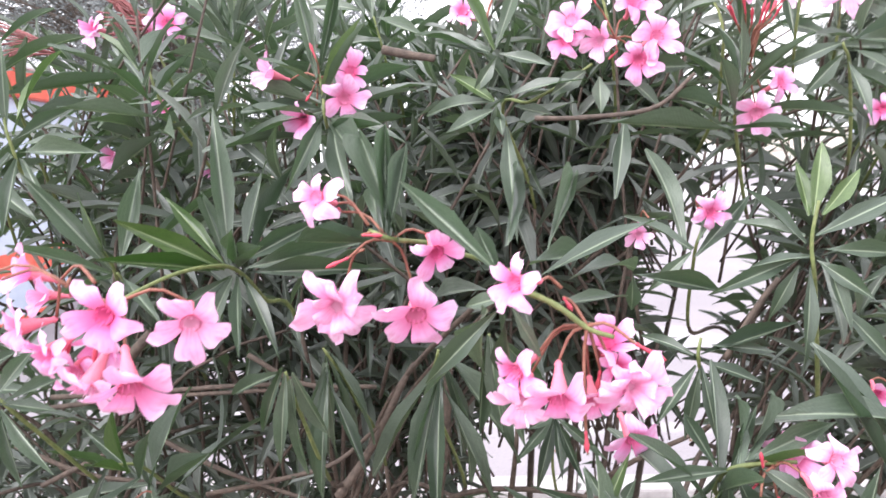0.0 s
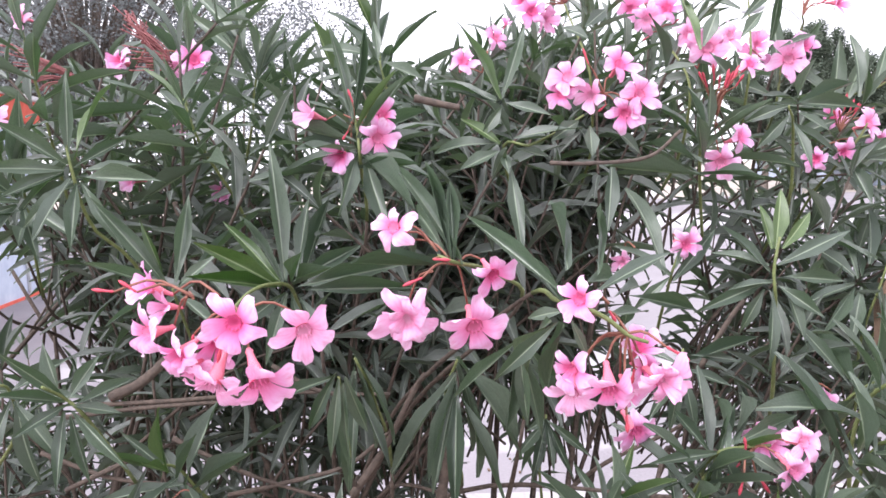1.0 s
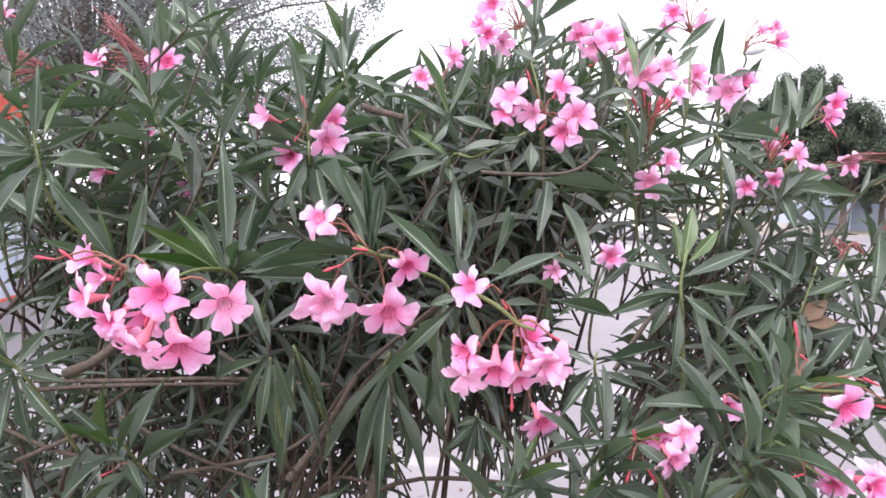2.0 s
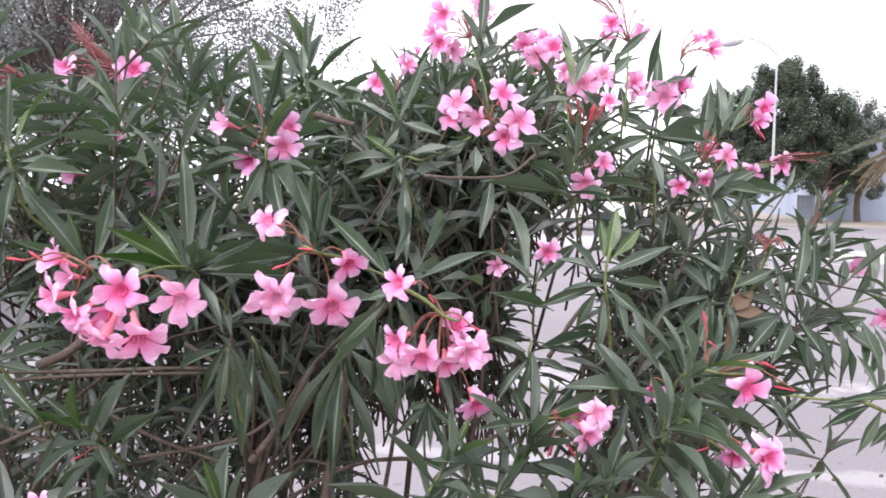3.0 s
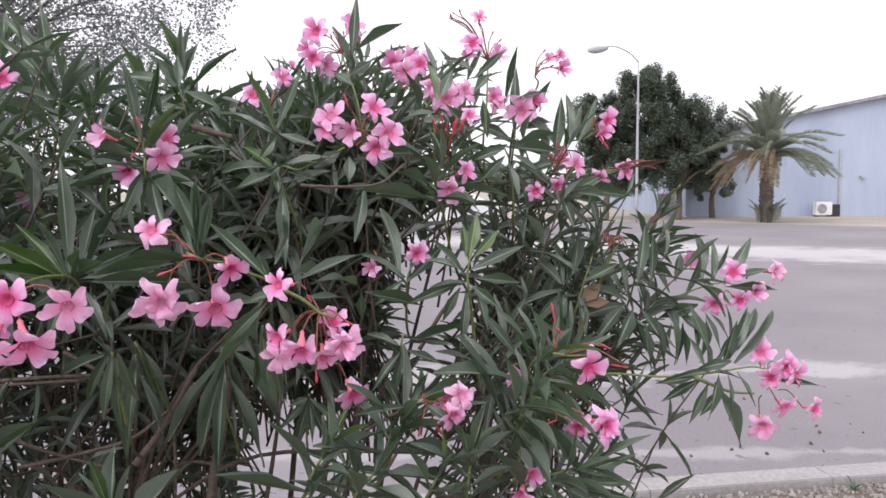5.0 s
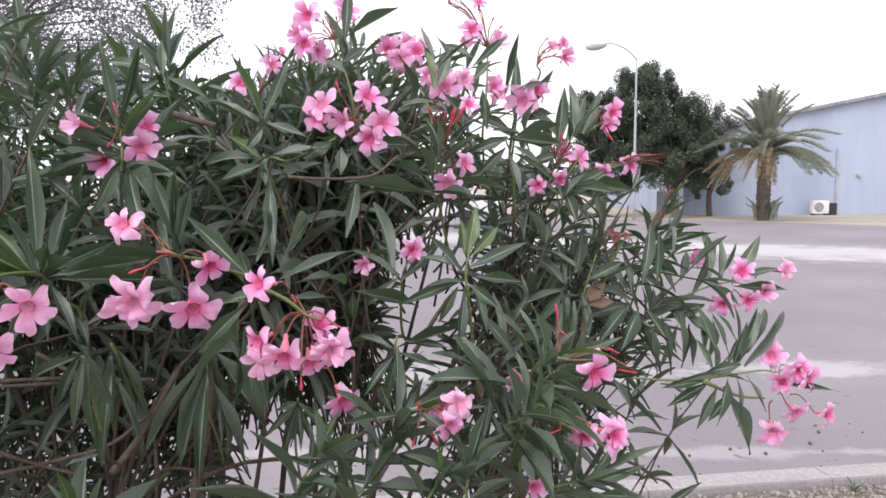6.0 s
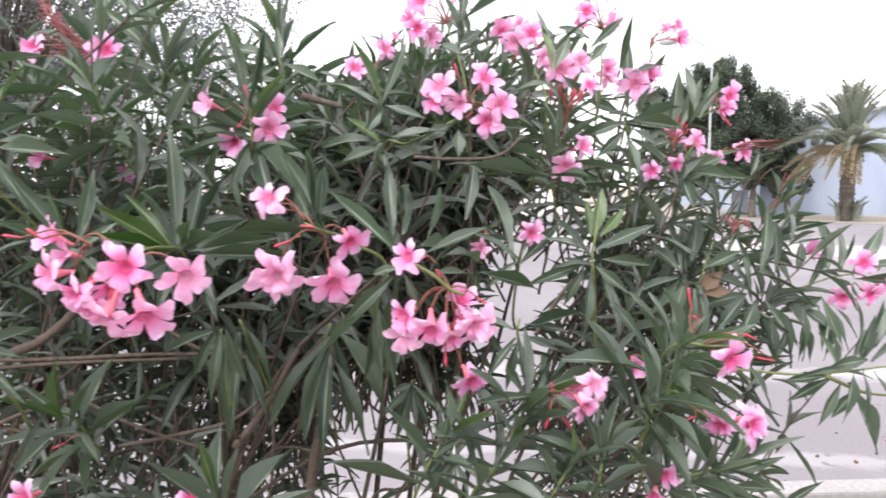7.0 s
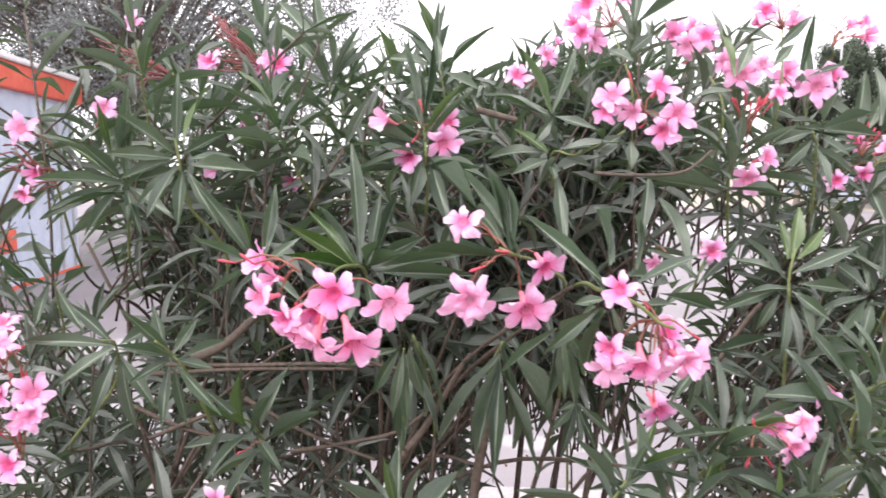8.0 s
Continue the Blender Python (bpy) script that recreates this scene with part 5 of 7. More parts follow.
leaf(b, (-0.336, 0.651, 1.531), (-0.376, 0.626, 1.498), 0.010)
leaf(b, (-0.328, 0.650, 1.528), (-0.289, 0.614, 1.472), 0.011)
leaf(b, (-0.333, 0.652, 1.548), (-0.322, 0.703, 1.634), 0.010, 'young')
b = stem(back_shrub, (-0.4, 1.15), [(-0.258, 1.014, 1.457), (-0.203, 0.873, 1.571), (-0.191, 0.846, 1.622), (-0.181, 0.829, 1.659)], 0.0032, 0.0012)
whorls(b, (-0.192, 0.826, 1.587), (-0.182, 0.829, 1.652), 5, 0.102, 85, 25)
leaf(b, (-0.188, 0.829, 1.652), (-0.258, 0.842, 1.729), 0.016)
leaf(b, (-0.189, 0.830, 1.659), (-0.248, 0.861, 1.764), 0.016)
leaf(b, (-0.197, 0.831, 1.665), (-0.208, 0.856, 1.770), 0.015)
leaf(b, (-0.181, 0.829, 1.659), (-0.143, 0.845, 1.715), 0.012)
leaf(b, (-0.178, 0.828, 1.652), (-0.123, 0.852, 1.704), 0.013)
leaf(b, (-0.188, 0.829, 1.639), (-0.253, 0.837, 1.653), 0.015)
b = stem(back_shrub, (-0.5, 1.15), [(-0.308, 1.045, 1.490), (-0.275, 0.904, 1.597), (-0.288, 0.880, 1.655), (-0.296, 0.863, 1.679)], 0.0032, 0.0012)
flower(b, (-0.254, 0.838, 1.667), (0.074, -0.987, 0.144), 0.046, (-0.296, 0.863, 1.682), 0)
flower(b, (-0.347, 0.869, 1.672), (-0.613, -0.778, 0.136), 0.041, (-0.306, 0.864, 1.686), 3)
spent(b, (-0.301, 0.853, 1.687), (-0.329, 0.856, 1.703), (-0.283, 0.860, 1.665))
spent(b, (-0.299, 0.872, 1.687), (-0.332, 0.876, 1.711), (-0.283, 0.860, 1.665))
spent(b, (-0.291, 0.857, 1.682), (-0.316, 0.862, 1.701), (-0.283, 0.860, 1.665))
spent(b, (-0.300, 0.850, 1.677), (-0.310, 0.852, 1.690), (-0.283, 0.860, 1.665))
spent(b, (-0.301, 0.876, 1.679), (-0.334, 0.881, 1.685), (-0.283, 0.860, 1.665))
spent(b, (-0.289, 0.848, 1.669), (-0.320, 0.852, 1.672), (-0.283, 0.860, 1.665))
spent(b, (-0.306, 0.872, 1.671), (-0.323, 0.873, 1.674), (-0.283, 0.860, 1.665))
spent(b, (-0.299, 0.866, 1.667), (-0.315, 0.868, 1.668), (-0.283, 0.860, 1.665))
spent(b, (-0.290, 0.853, 1.661), (-0.328, 0.857, 1.665), (-0.283, 0.860, 1.665))
spent(b, (-0.315, 0.863, 1.705), (-0.338, 0.868, 1.730), (-0.289, 0.862, 1.679))
spent(b, (-0.312, 0.852, 1.699), (-0.325, 0.855, 1.720), (-0.289, 0.862, 1.679))
spent(b, (-0.318, 0.875, 1.701), (-0.330, 0.877, 1.723), (-0.289, 0.862, 1.679))
spent(b, (-0.313, 0.855, 1.693), (-0.316, 0.856, 1.713), (-0.289, 0.862, 1.679))
spent(b, (-0.314, 0.857, 1.690), (-0.308, 0.857, 1.708), (-0.289, 0.862, 1.679))
b = stem(back_shrub, (-0.7, 1.15), [(-0.390, 1.082, 1.492), (-0.371, 0.930, 1.607), (-0.393, 0.896, 1.651), (-0.420, 0.900, 1.665)], 0.0032, 0.0012)
whorls(b, (-0.340, 0.885, 1.574), (-0.386, 0.894, 1.643), 5, 0.106, 80, 35)
spent(b, (-0.429, 0.892, 1.677), (-0.481, 0.900, 1.700), (-0.393, 0.896, 1.651))
spent(b, (-0.428, 0.888, 1.672), (-0.468, 0.894, 1.691), (-0.393, 0.896, 1.651))
spent(b, (-0.439, 0.917, 1.675), (-0.478, 0.923, 1.688), (-0.393, 0.896, 1.651))
spent(b, (-0.436, 0.910, 1.670), (-0.473, 0.915, 1.675), (-0.393, 0.896, 1.651))
spent(b, (-0.433, 0.901, 1.665), (-0.462, 0.904, 1.662), (-0.393, 0.896, 1.651))
spent(b, (-0.428, 0.887, 1.659), (-0.453, 0.890, 1.658), (-0.393, 0.896, 1.651))
spent(b, (-0.438, 0.913, 1.660), (-0.458, 0.915, 1.657), (-0.393, 0.896, 1.651))
spent(b, (-0.428, 0.886, 1.652), (-0.441, 0.887, 1.643), (-0.393, 0.896, 1.651))
b = stem(back_shrub, (-0.5, 1.1), [(-0.311, 1.060, 1.388), (-0.292, 0.889, 1.502), (-0.304, 0.873, 1.542)], 0.0032, 0.0012)
whorls(b, (-0.282, 0.867, 1.474), (-0.300, 0.873, 1.550), 5, 0.105, 80, 30)
flower(b, (-0.345, 0.878, 1.532), (-0.617, -0.786, -0.035), 0.030, (-0.308, 0.873, 1.535), 4)
flower(b, (-0.312, 0.974, 1.590), (0.074, -0.987, 0.144), 0.031, None, 4)
flower(b, (-0.245, 0.913, 1.512), (-0.385, -0.87, -0.308), 0.029, None, 4)
b = stem(back_shrub, (-0.5, 0.95), [(-0.314, 0.696, 1.214), (-0.314, 0.576, 1.325), (-0.326, 0.560, 1.353), (-0.333, 0.533, 1.372)], 0.0032, 0.0012)
leaf(b, (-0.326, 0.560, 1.353), (-0.357, 0.519, 1.405), 0.010)
leaf(b, (-0.328, 0.561, 1.351), (-0.365, 0.518, 1.372), 0.011)
leaf(b, (-0.326, 0.560, 1.352), (-0.307, 0.589, 1.384), 0.010)
leaf(b, (-0.324, 0.560, 1.348), (-0.286, 0.573, 1.334), 0.010)
leaf(b, (-0.322, 0.559, 1.343), (-0.274, 0.531, 1.300), 0.010)
leaf(b, (-0.329, 0.560, 1.343), (-0.330, 0.528, 1.290), 0.011)
leaf(b, (-0.328, 0.560, 1.348), (-0.355, 0.525, 1.337), 0.010)
leaf(b, (-0.324, 0.559, 1.340), (-0.312, 0.555, 1.284), 0.010)
leaf(b, (-0.331, 0.561, 1.358), (-0.345, 0.566, 1.402), 0.009)
leaf(b, (-0.320, 0.559, 1.348), (-0.278, 0.593, 1.358), 0.009)
b = stem(near_shrub, (-0.2, 0.95), [(-0.251, 0.740, 1.177), (-0.270, 0.669, 1.245), (-0.285, 0.652, 1.257)], 0.0032, 0.0012)
whorls(b, (-0.252, 0.675, 1.214), (-0.275, 0.651, 1.249), 4, 0.106, 85, 40)
bud(b, (-0.271, 0.640, 1.227), (-0.284, 0.641, 1.221), (-0.255, 0.647, 1.230))
b = stem(near_shrub, (-0.1, 0.95), [(-0.058, 0.760, 1.160), (-0.075, 0.660, 1.300), (-0.092, 0.628, 1.352)], 0.0032, 0.0012)
hanging(b, (-0.092, 0.628, 1.352), 9, 0.112)
b = stem(near_shrub, (0.1, 0.95), [(0.020, 0.760, 1.150), (-0.004, 0.660, 1.290), (0.004, 0.618, 1.345)], 0.0032, 0.0012)
hanging(b, (0.004, 0.618, 1.345), 9, 0.112)
b = stem(near_shrub, (0.0, 0.95), [(0.065, 0.632, 1.251), (0.040, 0.528, 1.343), (0.038, 0.502, 1.384)], 0.0032, 0.0012)
leaf(b, (0.038, 0.502, 1.384), (0.041, 0.498, 1.314), 0.012)
leaf(b, (0.040, 0.502, 1.380), (0.061, 0.522, 1.291), 0.012)
leaf(b, (0.035, 0.502, 1.380), (0.026, 0.518, 1.308), 0.010)
leaf(b, (0.037, 0.502, 1.375), (0.097, 0.538, 1.308), 0.009)
leaf(b, (0.034, 0.503, 1.384), (-0.007, 0.552, 1.329), 0.011)
leaf(b, (0.042, 0.502, 1.384), (0.083, 0.540, 1.328), 0.011)
b = stem(near_shrub, (-0.1, 0.95), [(-0.101, 0.671, 1.212), (-0.104, 0.562, 1.321), (-0.106, 0.535, 1.360)], 0.0032, 0.0012)
leaf(b, (-0.106, 0.535, 1.360), (-0.117, 0.534, 1.292), 0.010)
leaf(b, (-0.101, 0.534, 1.360), (-0.085, 0.559, 1.302), 0.011)
leaf(b, (-0.108, 0.536, 1.364), (-0.138, 0.565, 1.303), 0.011)
leaf(b, (-0.103, 0.535, 1.355), (-0.104, 0.550, 1.272), 0.012)
leaf(b, (-0.110, 0.536, 1.360), (-0.163, 0.590, 1.331), 0.010)
b = stem(side_shrub, (0.18, 0.98), [(0.323, 0.538, 1.142), (0.322, 0.491, 1.294), (0.325, 0.454, 1.341), (0.354, 0.443, 1.341), (0.374, 0.437, 1.341)], 0.0032, 0.0012)
whorls(b, (0.307, 0.457, 1.310), (0.330, 0.452, 1.344), 4, 0.104, 85, 40)
flower(b, (0.370, 0.427, 1.329), (-0.032, -0.993, -0.117), 0.043, (0.348, 0.445, 1.341), 1)
bud(b, (0.392, 0.420, 1.350), (0.380, 0.425, 1.356), (0.348, 0.445, 1.341))
bud(b, (0.416, 0.424, 1.327), (0.396, 0.431, 1.331), (0.348, 0.445, 1.341))
bud(b, (0.354, 0.457, 1.363), (0.346, 0.460, 1.369), (0.340, 0.449, 1.346))
bud(b, (0.344, 0.457, 1.376), (0.341, 0.460, 1.398), (0.340, 0.449, 1.346))
leaf(b, (0.339, 0.448, 1.341), (0.419, 0.454, 1.359), 0.010)
leaf(b, (0.388, 0.431, 1.326), (0.419, 0.418, 1.283), 0.012)
leaf(b, (0.383, 0.433, 1.323), (0.434, 0.436, 1.324), 0.009)
leaf(b, (0.354, 0.443, 1.335), (0.442, 0.433, 1.319), 0.008)
b = stem(side_shrub, (0.18, 0.98), [(0.295, 0.517, 1.180), (0.307, 0.445, 1.295), (0.329, 0.418, 1.286), (0.346, 0.411, 1.274)], 0.0032, 0.0012)
flower(b, (0.348, 0.410, 1.273), (-0.559, -0.804, -0.204), 0.036, (0.332, 0.417, 1.286), 3)
flower(b, (0.371, 0.393, 1.278), (0.061, -0.996, 0.069), 0.044, (0.335, 0.416, 1.286), 3)
bud(b, (0.323, 0.411, 1.283), (0.304, 0.417, 1.275), (0.329, 0.418, 1.289))
whorls(b, (0.274, 0.436, 1.283), (0.299, 0.428, 1.299), 4, 0.100, 85, 45)
leaf(b, (0.301, 0.427, 1.286), (0.327, 0.414, 1.239), 0.012)
leaf(b, (0.296, 0.428, 1.286), (0.272, 0.431, 1.221), 0.013)
leaf(b, (0.307, 0.425, 1.292), (0.358, 0.420, 1.209), 0.011)
b = stem(side_shrub, (0.18, 0.98), [(0.263, 0.534, 1.088), (0.305, 0.450, 1.198), (0.338, 0.422, 1.223), (0.361, 0.415, 1.229)], 0.0032, 0.0012)
whorls(b, (0.298, 0.434, 1.200), (0.367, 0.413, 1.232), 6, 0.093, 85, 25)
leaf(b, (0.361, 0.415, 1.223), (0.412, 0.399, 1.241), 0.009)
leaf(b, (0.360, 0.414, 1.211), (0.411, 0.396, 1.211), 0.009)
leaf(b, (0.354, 0.415, 1.205), (0.406, 0.397, 1.193), 0.010)
leaf(b, (0.338, 0.421, 1.205), (0.371, 0.408, 1.187), 0.011)
leaf(b, (0.314, 0.428, 1.193), (0.279, 0.437, 1.170), 0.014)
flower(b, (0.287, 0.418, 1.208), (-0.376, -0.847, -0.376), 0.026, (0.303, 0.433, 1.211), 4)
flower(b, (0.306, 0.433, 1.220), (-0.032, -0.993, -0.117), 0.024, (0.309, 0.431, 1.211), 4)
b = stem(side_shrub, (0.18, 0.98), [(0.166, 0.554, 1.178), (0.176, 0.472, 1.270), (0.176, 0.446, 1.300)], 0.0032, 0.0012)
whorls(b, (0.152, 0.450, 1.255), (0.174, 0.446, 1.298), 4, 0.100, 85, 35)
b = stem(side_shrub, (0.18, 0.98), [(0.075, 0.590, 1.089), (0.074, 0.477, 1.215), (0.094, 0.455, 1.267)], 0.0032, 0.0012)
whorls(b, (0.071, 0.458, 1.223), (0.094, 0.455, 1.267), 4, 0.084, 85, 30)
b = stem(side_shrub, (0.18, 0.98), [(0.127, 0.570, 1.076), (0.118, 0.458, 1.204), (0.143, 0.434, 1.250)], 0.0032, 0.0012)
whorls(b, (0.115, 0.441, 1.211), (0.143, 0.434, 1.250), 4, 0.084, 85, 30)
b = stem(side_shrub, (0.18, 0.98), [(0.199, 0.537, 1.068), (0.181, 0.430, 1.196), (0.198, 0.410, 1.248)], 0.0032, 0.0012)
whorls(b, (0.176, 0.413, 1.204), (0.198, 0.410, 1.248), 4, 0.083, 85, 30)
b = stem(side_shrub, (0.18, 0.98), [(0.250, 0.520, 1.084), (0.225, 0.416, 1.210), (0.225, 0.400, 1.262)], 0.0032, 0.0012)
whorls(b, (0.219, 0.399, 1.218), (0.225, 0.400, 1.262), 4, 0.083, 85, 30)
b = stem(side_shrub, (0.18, 0.98), [(0.524, 0.795, 1.134), (0.514, 0.739, 1.295), (0.519, 0.713, 1.368), (0.536, 0.712, 1.419)], 0.0032, 0.0012)
leaf(b, (0.503, 0.710, 1.394), (0.545, 0.760, 1.462), 0.0195)
leaf(b, (0.488, 0.710, 1.378), (0.502, 0.760, 1.450), 0.0090)
leaf(b, (0.512, 0.710, 1.399), (0.457, 0.760, 1.434), 0.0135)
leaf(b, (0.484, 0.710, 1.381), (0.470, 0.760, 1.419), 0.0165)
leaf(b, (0.493, 0.710, 1.380), (0.520, 0.760, 1.404), 0.0105)
leaf(b, (0.511, 0.710, 1.288), (0.566, 0.760, 1.377), 0.0165, 'dry')
leaf(b, (0.496, 0.710, 1.307), (0.512, 0.760, 1.360), 0.0135)
leaf(b, (0.522, 0.710, 1.383), (0.573, 0.700, 1.407), 0.0150)
leaf(b, (0.484, 0.710, 1.372), (0.411, 0.700, 1.357), 0.0135)
leaf(b, (0.493, 0.710, 1.368), (0.450, 0.670, 1.311), 0.0150)
leaf(b, (0.512, 0.710, 1.367), (0.509, 0.670, 1.306), 0.0150)
leaf(b, (0.484, 0.710, 1.368), (0.410, 0.670, 1.322), 0.0120)
leaf(b, (0.518, 0.712, 1.351), (0.548, 0.705, 1.380), 0.020, 'dry')
leaf(b, (0.522, 0.710, 1.347), (0.559, 0.699, 1.351), 0.017, 'dry')
b = stem(side_shrub, (0.18, 0.98), [(0.537, 0.781, 1.266), (0.559, 0.714, 1.400), (0.557, 0.688, 1.436), (0.560, 0.688, 1.449)], 0.0032, 0.0012)
spent(b, (0.558, 0.700, 1.436), (0.551, 0.704, 1.451), (0.547, 0.691, 1.428))
spent(b, (0.558, 0.696, 1.439), (0.553, 0.699, 1.451), (0.547, 0.691, 1.428))
spent(b, (0.557, 0.690, 1.442), (0.555, 0.691, 1.449), (0.547, 0.691, 1.428))
spent(b, (0.555, 0.682, 1.446), (0.557, 0.682, 1.447), (0.547, 0.691, 1.428))
spent(b, (0.555, 0.677, 1.449), (0.560, 0.675, 1.444), (0.547, 0.691, 1.428))
spent(b, (0.567, 0.691, 1.450), (0.575, 0.687, 1.439), (0.547, 0.691, 1.428))
leaf(b, (0.594, 0.720, 1.361), (0.573, 0.770, 1.413), 0.0152)
leaf(b, (0.601, 0.720, 1.348), (0.527, 0.710, 1.373), 0.0182)
leaf(b, (0.598, 0.720, 1.343), (0.522, 0.710, 1.335), 0.0182)
leaf(b, (0.596, 0.720, 1.342), (0.522, 0.680, 1.299), 0.0167)
leaf(b, (0.620, 0.720, 1.373), (0.668, 0.770, 1.463), 0.0167)
leaf(b, (0.644, 0.720, 1.372), (0.686, 0.770, 1.454), 0.0121)
leaf(b, (0.627, 0.720, 1.333), (0.653, 0.680, 1.270), 0.0159)
leaf(b, (0.608, 0.720, 1.329), (0.611, 0.680, 1.270), 0.0068)
leaf(b, (0.604, 0.720, 1.352), (0.616, 0.770, 1.426), 0.0121)
leaf(b, (0.614, 0.720, 1.338), (0.562, 0.680, 1.284), 0.0152)
b = stem(side_shrub, (0.18, 0.98), [(0.562, 0.945, 1.081), (0.632, 0.870, 1.248), (0.731, 0.814, 1.321), (0.796, 0.795, 1.350), (0.843, 0.781, 1.360)], 0.0032, 0.0012)
leaf(b, (0.675, 0.810, 1.330), (0.807, 0.800, 1.316), 0.0207)
leaf(b, (0.775, 0.810, 1.334), (0.869, 0.860, 1.424), 0.0182)
leaf(b, (0.807, 0.810, 1.368), (0.844, 0.860, 1.447), 0.0124)
leaf(b, (0.795, 0.810, 1.304), (0.770, 0.770, 1.238), 0.0108)
leaf(b, (0.813, 0.810, 1.308), (0.823, 0.770, 1.239), 0.0108)
leaf(b, (0.822, 0.810, 1.305), (0.845, 0.770, 1.265), 0.0141)
leaf(b, (0.819, 0.810, 1.297), (0.784, 0.770, 1.227), 0.0091)
leaf(b, (0.772, 0.810, 1.290), (0.732, 0.770, 1.227), 0.0083)
leaf(b, (0.769, 0.810, 1.285), (0.748, 0.770, 1.222), 0.0074)
leaf(b, (0.749, 0.810, 1.287), (0.690, 0.770, 1.225), 0.0124)
leaf(b, (0.731, 0.810, 1.322), (0.733, 0.770, 1.279), 0.0182)
leaf(b, (0.801, 0.810, 1.317), (0.711, 0.800, 1.300), 0.0215)
leaf(b, (0.760, 0.810, 1.306), (0.796, 0.770, 1.270), 0.0215)
leaf(b, (0.826, 0.810, 1.357), (0.912, 0.860, 1.421), 0.0099)
leaf(b, (0.753, 0.810, 1.360), (0.801, 0.860, 1.404), 0.0149)
leaf(b, (0.742, 0.810, 1.341), (0.730, 0.860, 1.396), 0.0149)
leaf(b, (0.812, 0.810, 1.353), (0.839, 0.770, 1.317), 0.0132)
flower(b, (0.838, 0.765, 1.377), (-0.309, -0.935, 0.175), 0.046, (0.834, 0.783, 1.354), 0)
flower(b, (0.922, 0.756, 1.377), (0.221, -0.964, 0.148), 0.045, (0.870, 0.772, 1.364), 1)
flower(b, (0.818, 0.785, 1.320), (-0.481, -0.851, -0.209), 0.043, (0.833, 0.782, 1.340), 1)
flower(b, (0.860, 0.772, 1.325), (-0.217, -0.953, -0.213), 0.043, (0.833, 0.782, 1.340), 1)
flower(b, (0.884, 0.765, 1.340), (0.137, -0.984, -0.11), 0.035, (0.843, 0.780, 1.350), 4)
flower(b, (0.813, 0.849, 1.388), (-0.302, -0.914, 0.271), 0.035, None, 4)
leaf(b, (0.834, 0.783, 1.360), (0.886, 0.773, 1.436), 0.019)
leaf(b, (0.815, 0.789, 1.360), (0.831, 0.809, 1.431), 0.017)
leaf(b, (0.797, 0.796, 1.360), (0.821, 0.822, 1.440), 0.017)
leaf(b, (0.834, 0.783, 1.350), (0.925, 0.752, 1.347), 0.013)
leaf(b, (0.843, 0.781, 1.364), (0.922, 0.757, 1.388), 0.013)
b = stem(side_shrub, (0.18, 0.98), [(0.491, 0.716, 1.210), (0.540, 0.702, 1.242), (0.637, 0.670, 1.238), (0.702, 0.649, 1.243), (0.759, 0.630, 1.252), (0.783, 0.622, 1.247)], 0.0032, 0.0012)
leaf(b, (0.723, 0.640, 1.269), (0.800, 0.690, 1.329), 0.0119)
leaf(b, (0.742, 0.640, 1.276), (0.831, 0.690, 1.340), 0.0139)
leaf(b, (0.765, 0.640, 1.283), (0.856, 0.690, 1.324), 0.0112)
leaf(b, (0.706, 0.640, 1.259), (0.775, 0.690, 1.292), 0.0098)
leaf(b, (0.717, 0.640, 1.253), (0.600, 0.630, 1.245), 0.0098)
leaf(b, (0.732, 0.640, 1.260), (0.669, 0.630, 1.259), 0.0153)
leaf(b, (0.724, 0.640, 1.248), (0.712, 0.600, 1.187), 0.0112)
leaf(b, (0.710, 0.640, 1.246), (0.667, 0.600, 1.192), 0.0098)
leaf(b, (0.743, 0.640, 1.243), (0.745, 0.600, 1.202), 0.0105)
leaf(b, (0.686, 0.640, 1.253), (0.693, 0.690, 1.289), 0.0098)
flower(b, (0.775, 0.627, 1.273), (-0.466, -0.811, 0.354), 0.041, (0.774, 0.625, 1.251), 1)
flower(b, (0.805, 0.606, 1.253), (-0.118, -0.978, 0.171), 0.047, (0.783, 0.622, 1.247), 3)
flower(b, (0.827, 0.607, 1.238), (0.141, -0.99, -0.023), 0.045, (0.783, 0.622, 1.247), 1)
flower(b, (0.789, 0.619, 1.234), (-0.404, -0.907, -0.12), 0.039, (0.779, 0.623, 1.247), 1)
flower(b, (0.774, 0.618, 1.162), (-0.456, -0.809, -0.371), 0.046, (0.774, 0.622, 1.209), 1)
flower(b, (0.814, 0.617, 1.187), (-0.124, -0.97, -0.21), 0.039, (0.782, 0.620, 1.217), 2)
flower(b, (0.852, 0.595, 1.187), (0.212, -0.972, -0.106), 0.036, (0.798, 0.615, 1.217), 1)
b = stem(side_shrub, None, [(0.681, 0.658, 1.236), (0.729, 0.641, 1.215), (0.766, 0.628, 1.211)], 0.0032, 0.0012)
leaf(b, (0.722, 0.646, 1.254), (0.744, 0.645, 1.321), 0.015)
leaf(b, (0.738, 0.641, 1.257), (0.790, 0.630, 1.327), 0.016)
leaf(b, (0.730, 0.645, 1.262), (0.777, 0.654, 1.331), 0.015)
leaf(b, (0.681, 0.658, 1.236), (0.628, 0.676, 1.226), 0.015)
leaf(b, (0.689, 0.656, 1.233), (0.632, 0.672, 1.199), 0.014)
leaf(b, (0.701, 0.651, 1.228), (0.671, 0.656, 1.164), 0.014)
leaf(b, (0.709, 0.648, 1.228), (0.740, 0.612, 1.138), 0.017)
leaf(b, (0.721, 0.644, 1.219), (0.687, 0.652, 1.177), 0.014)
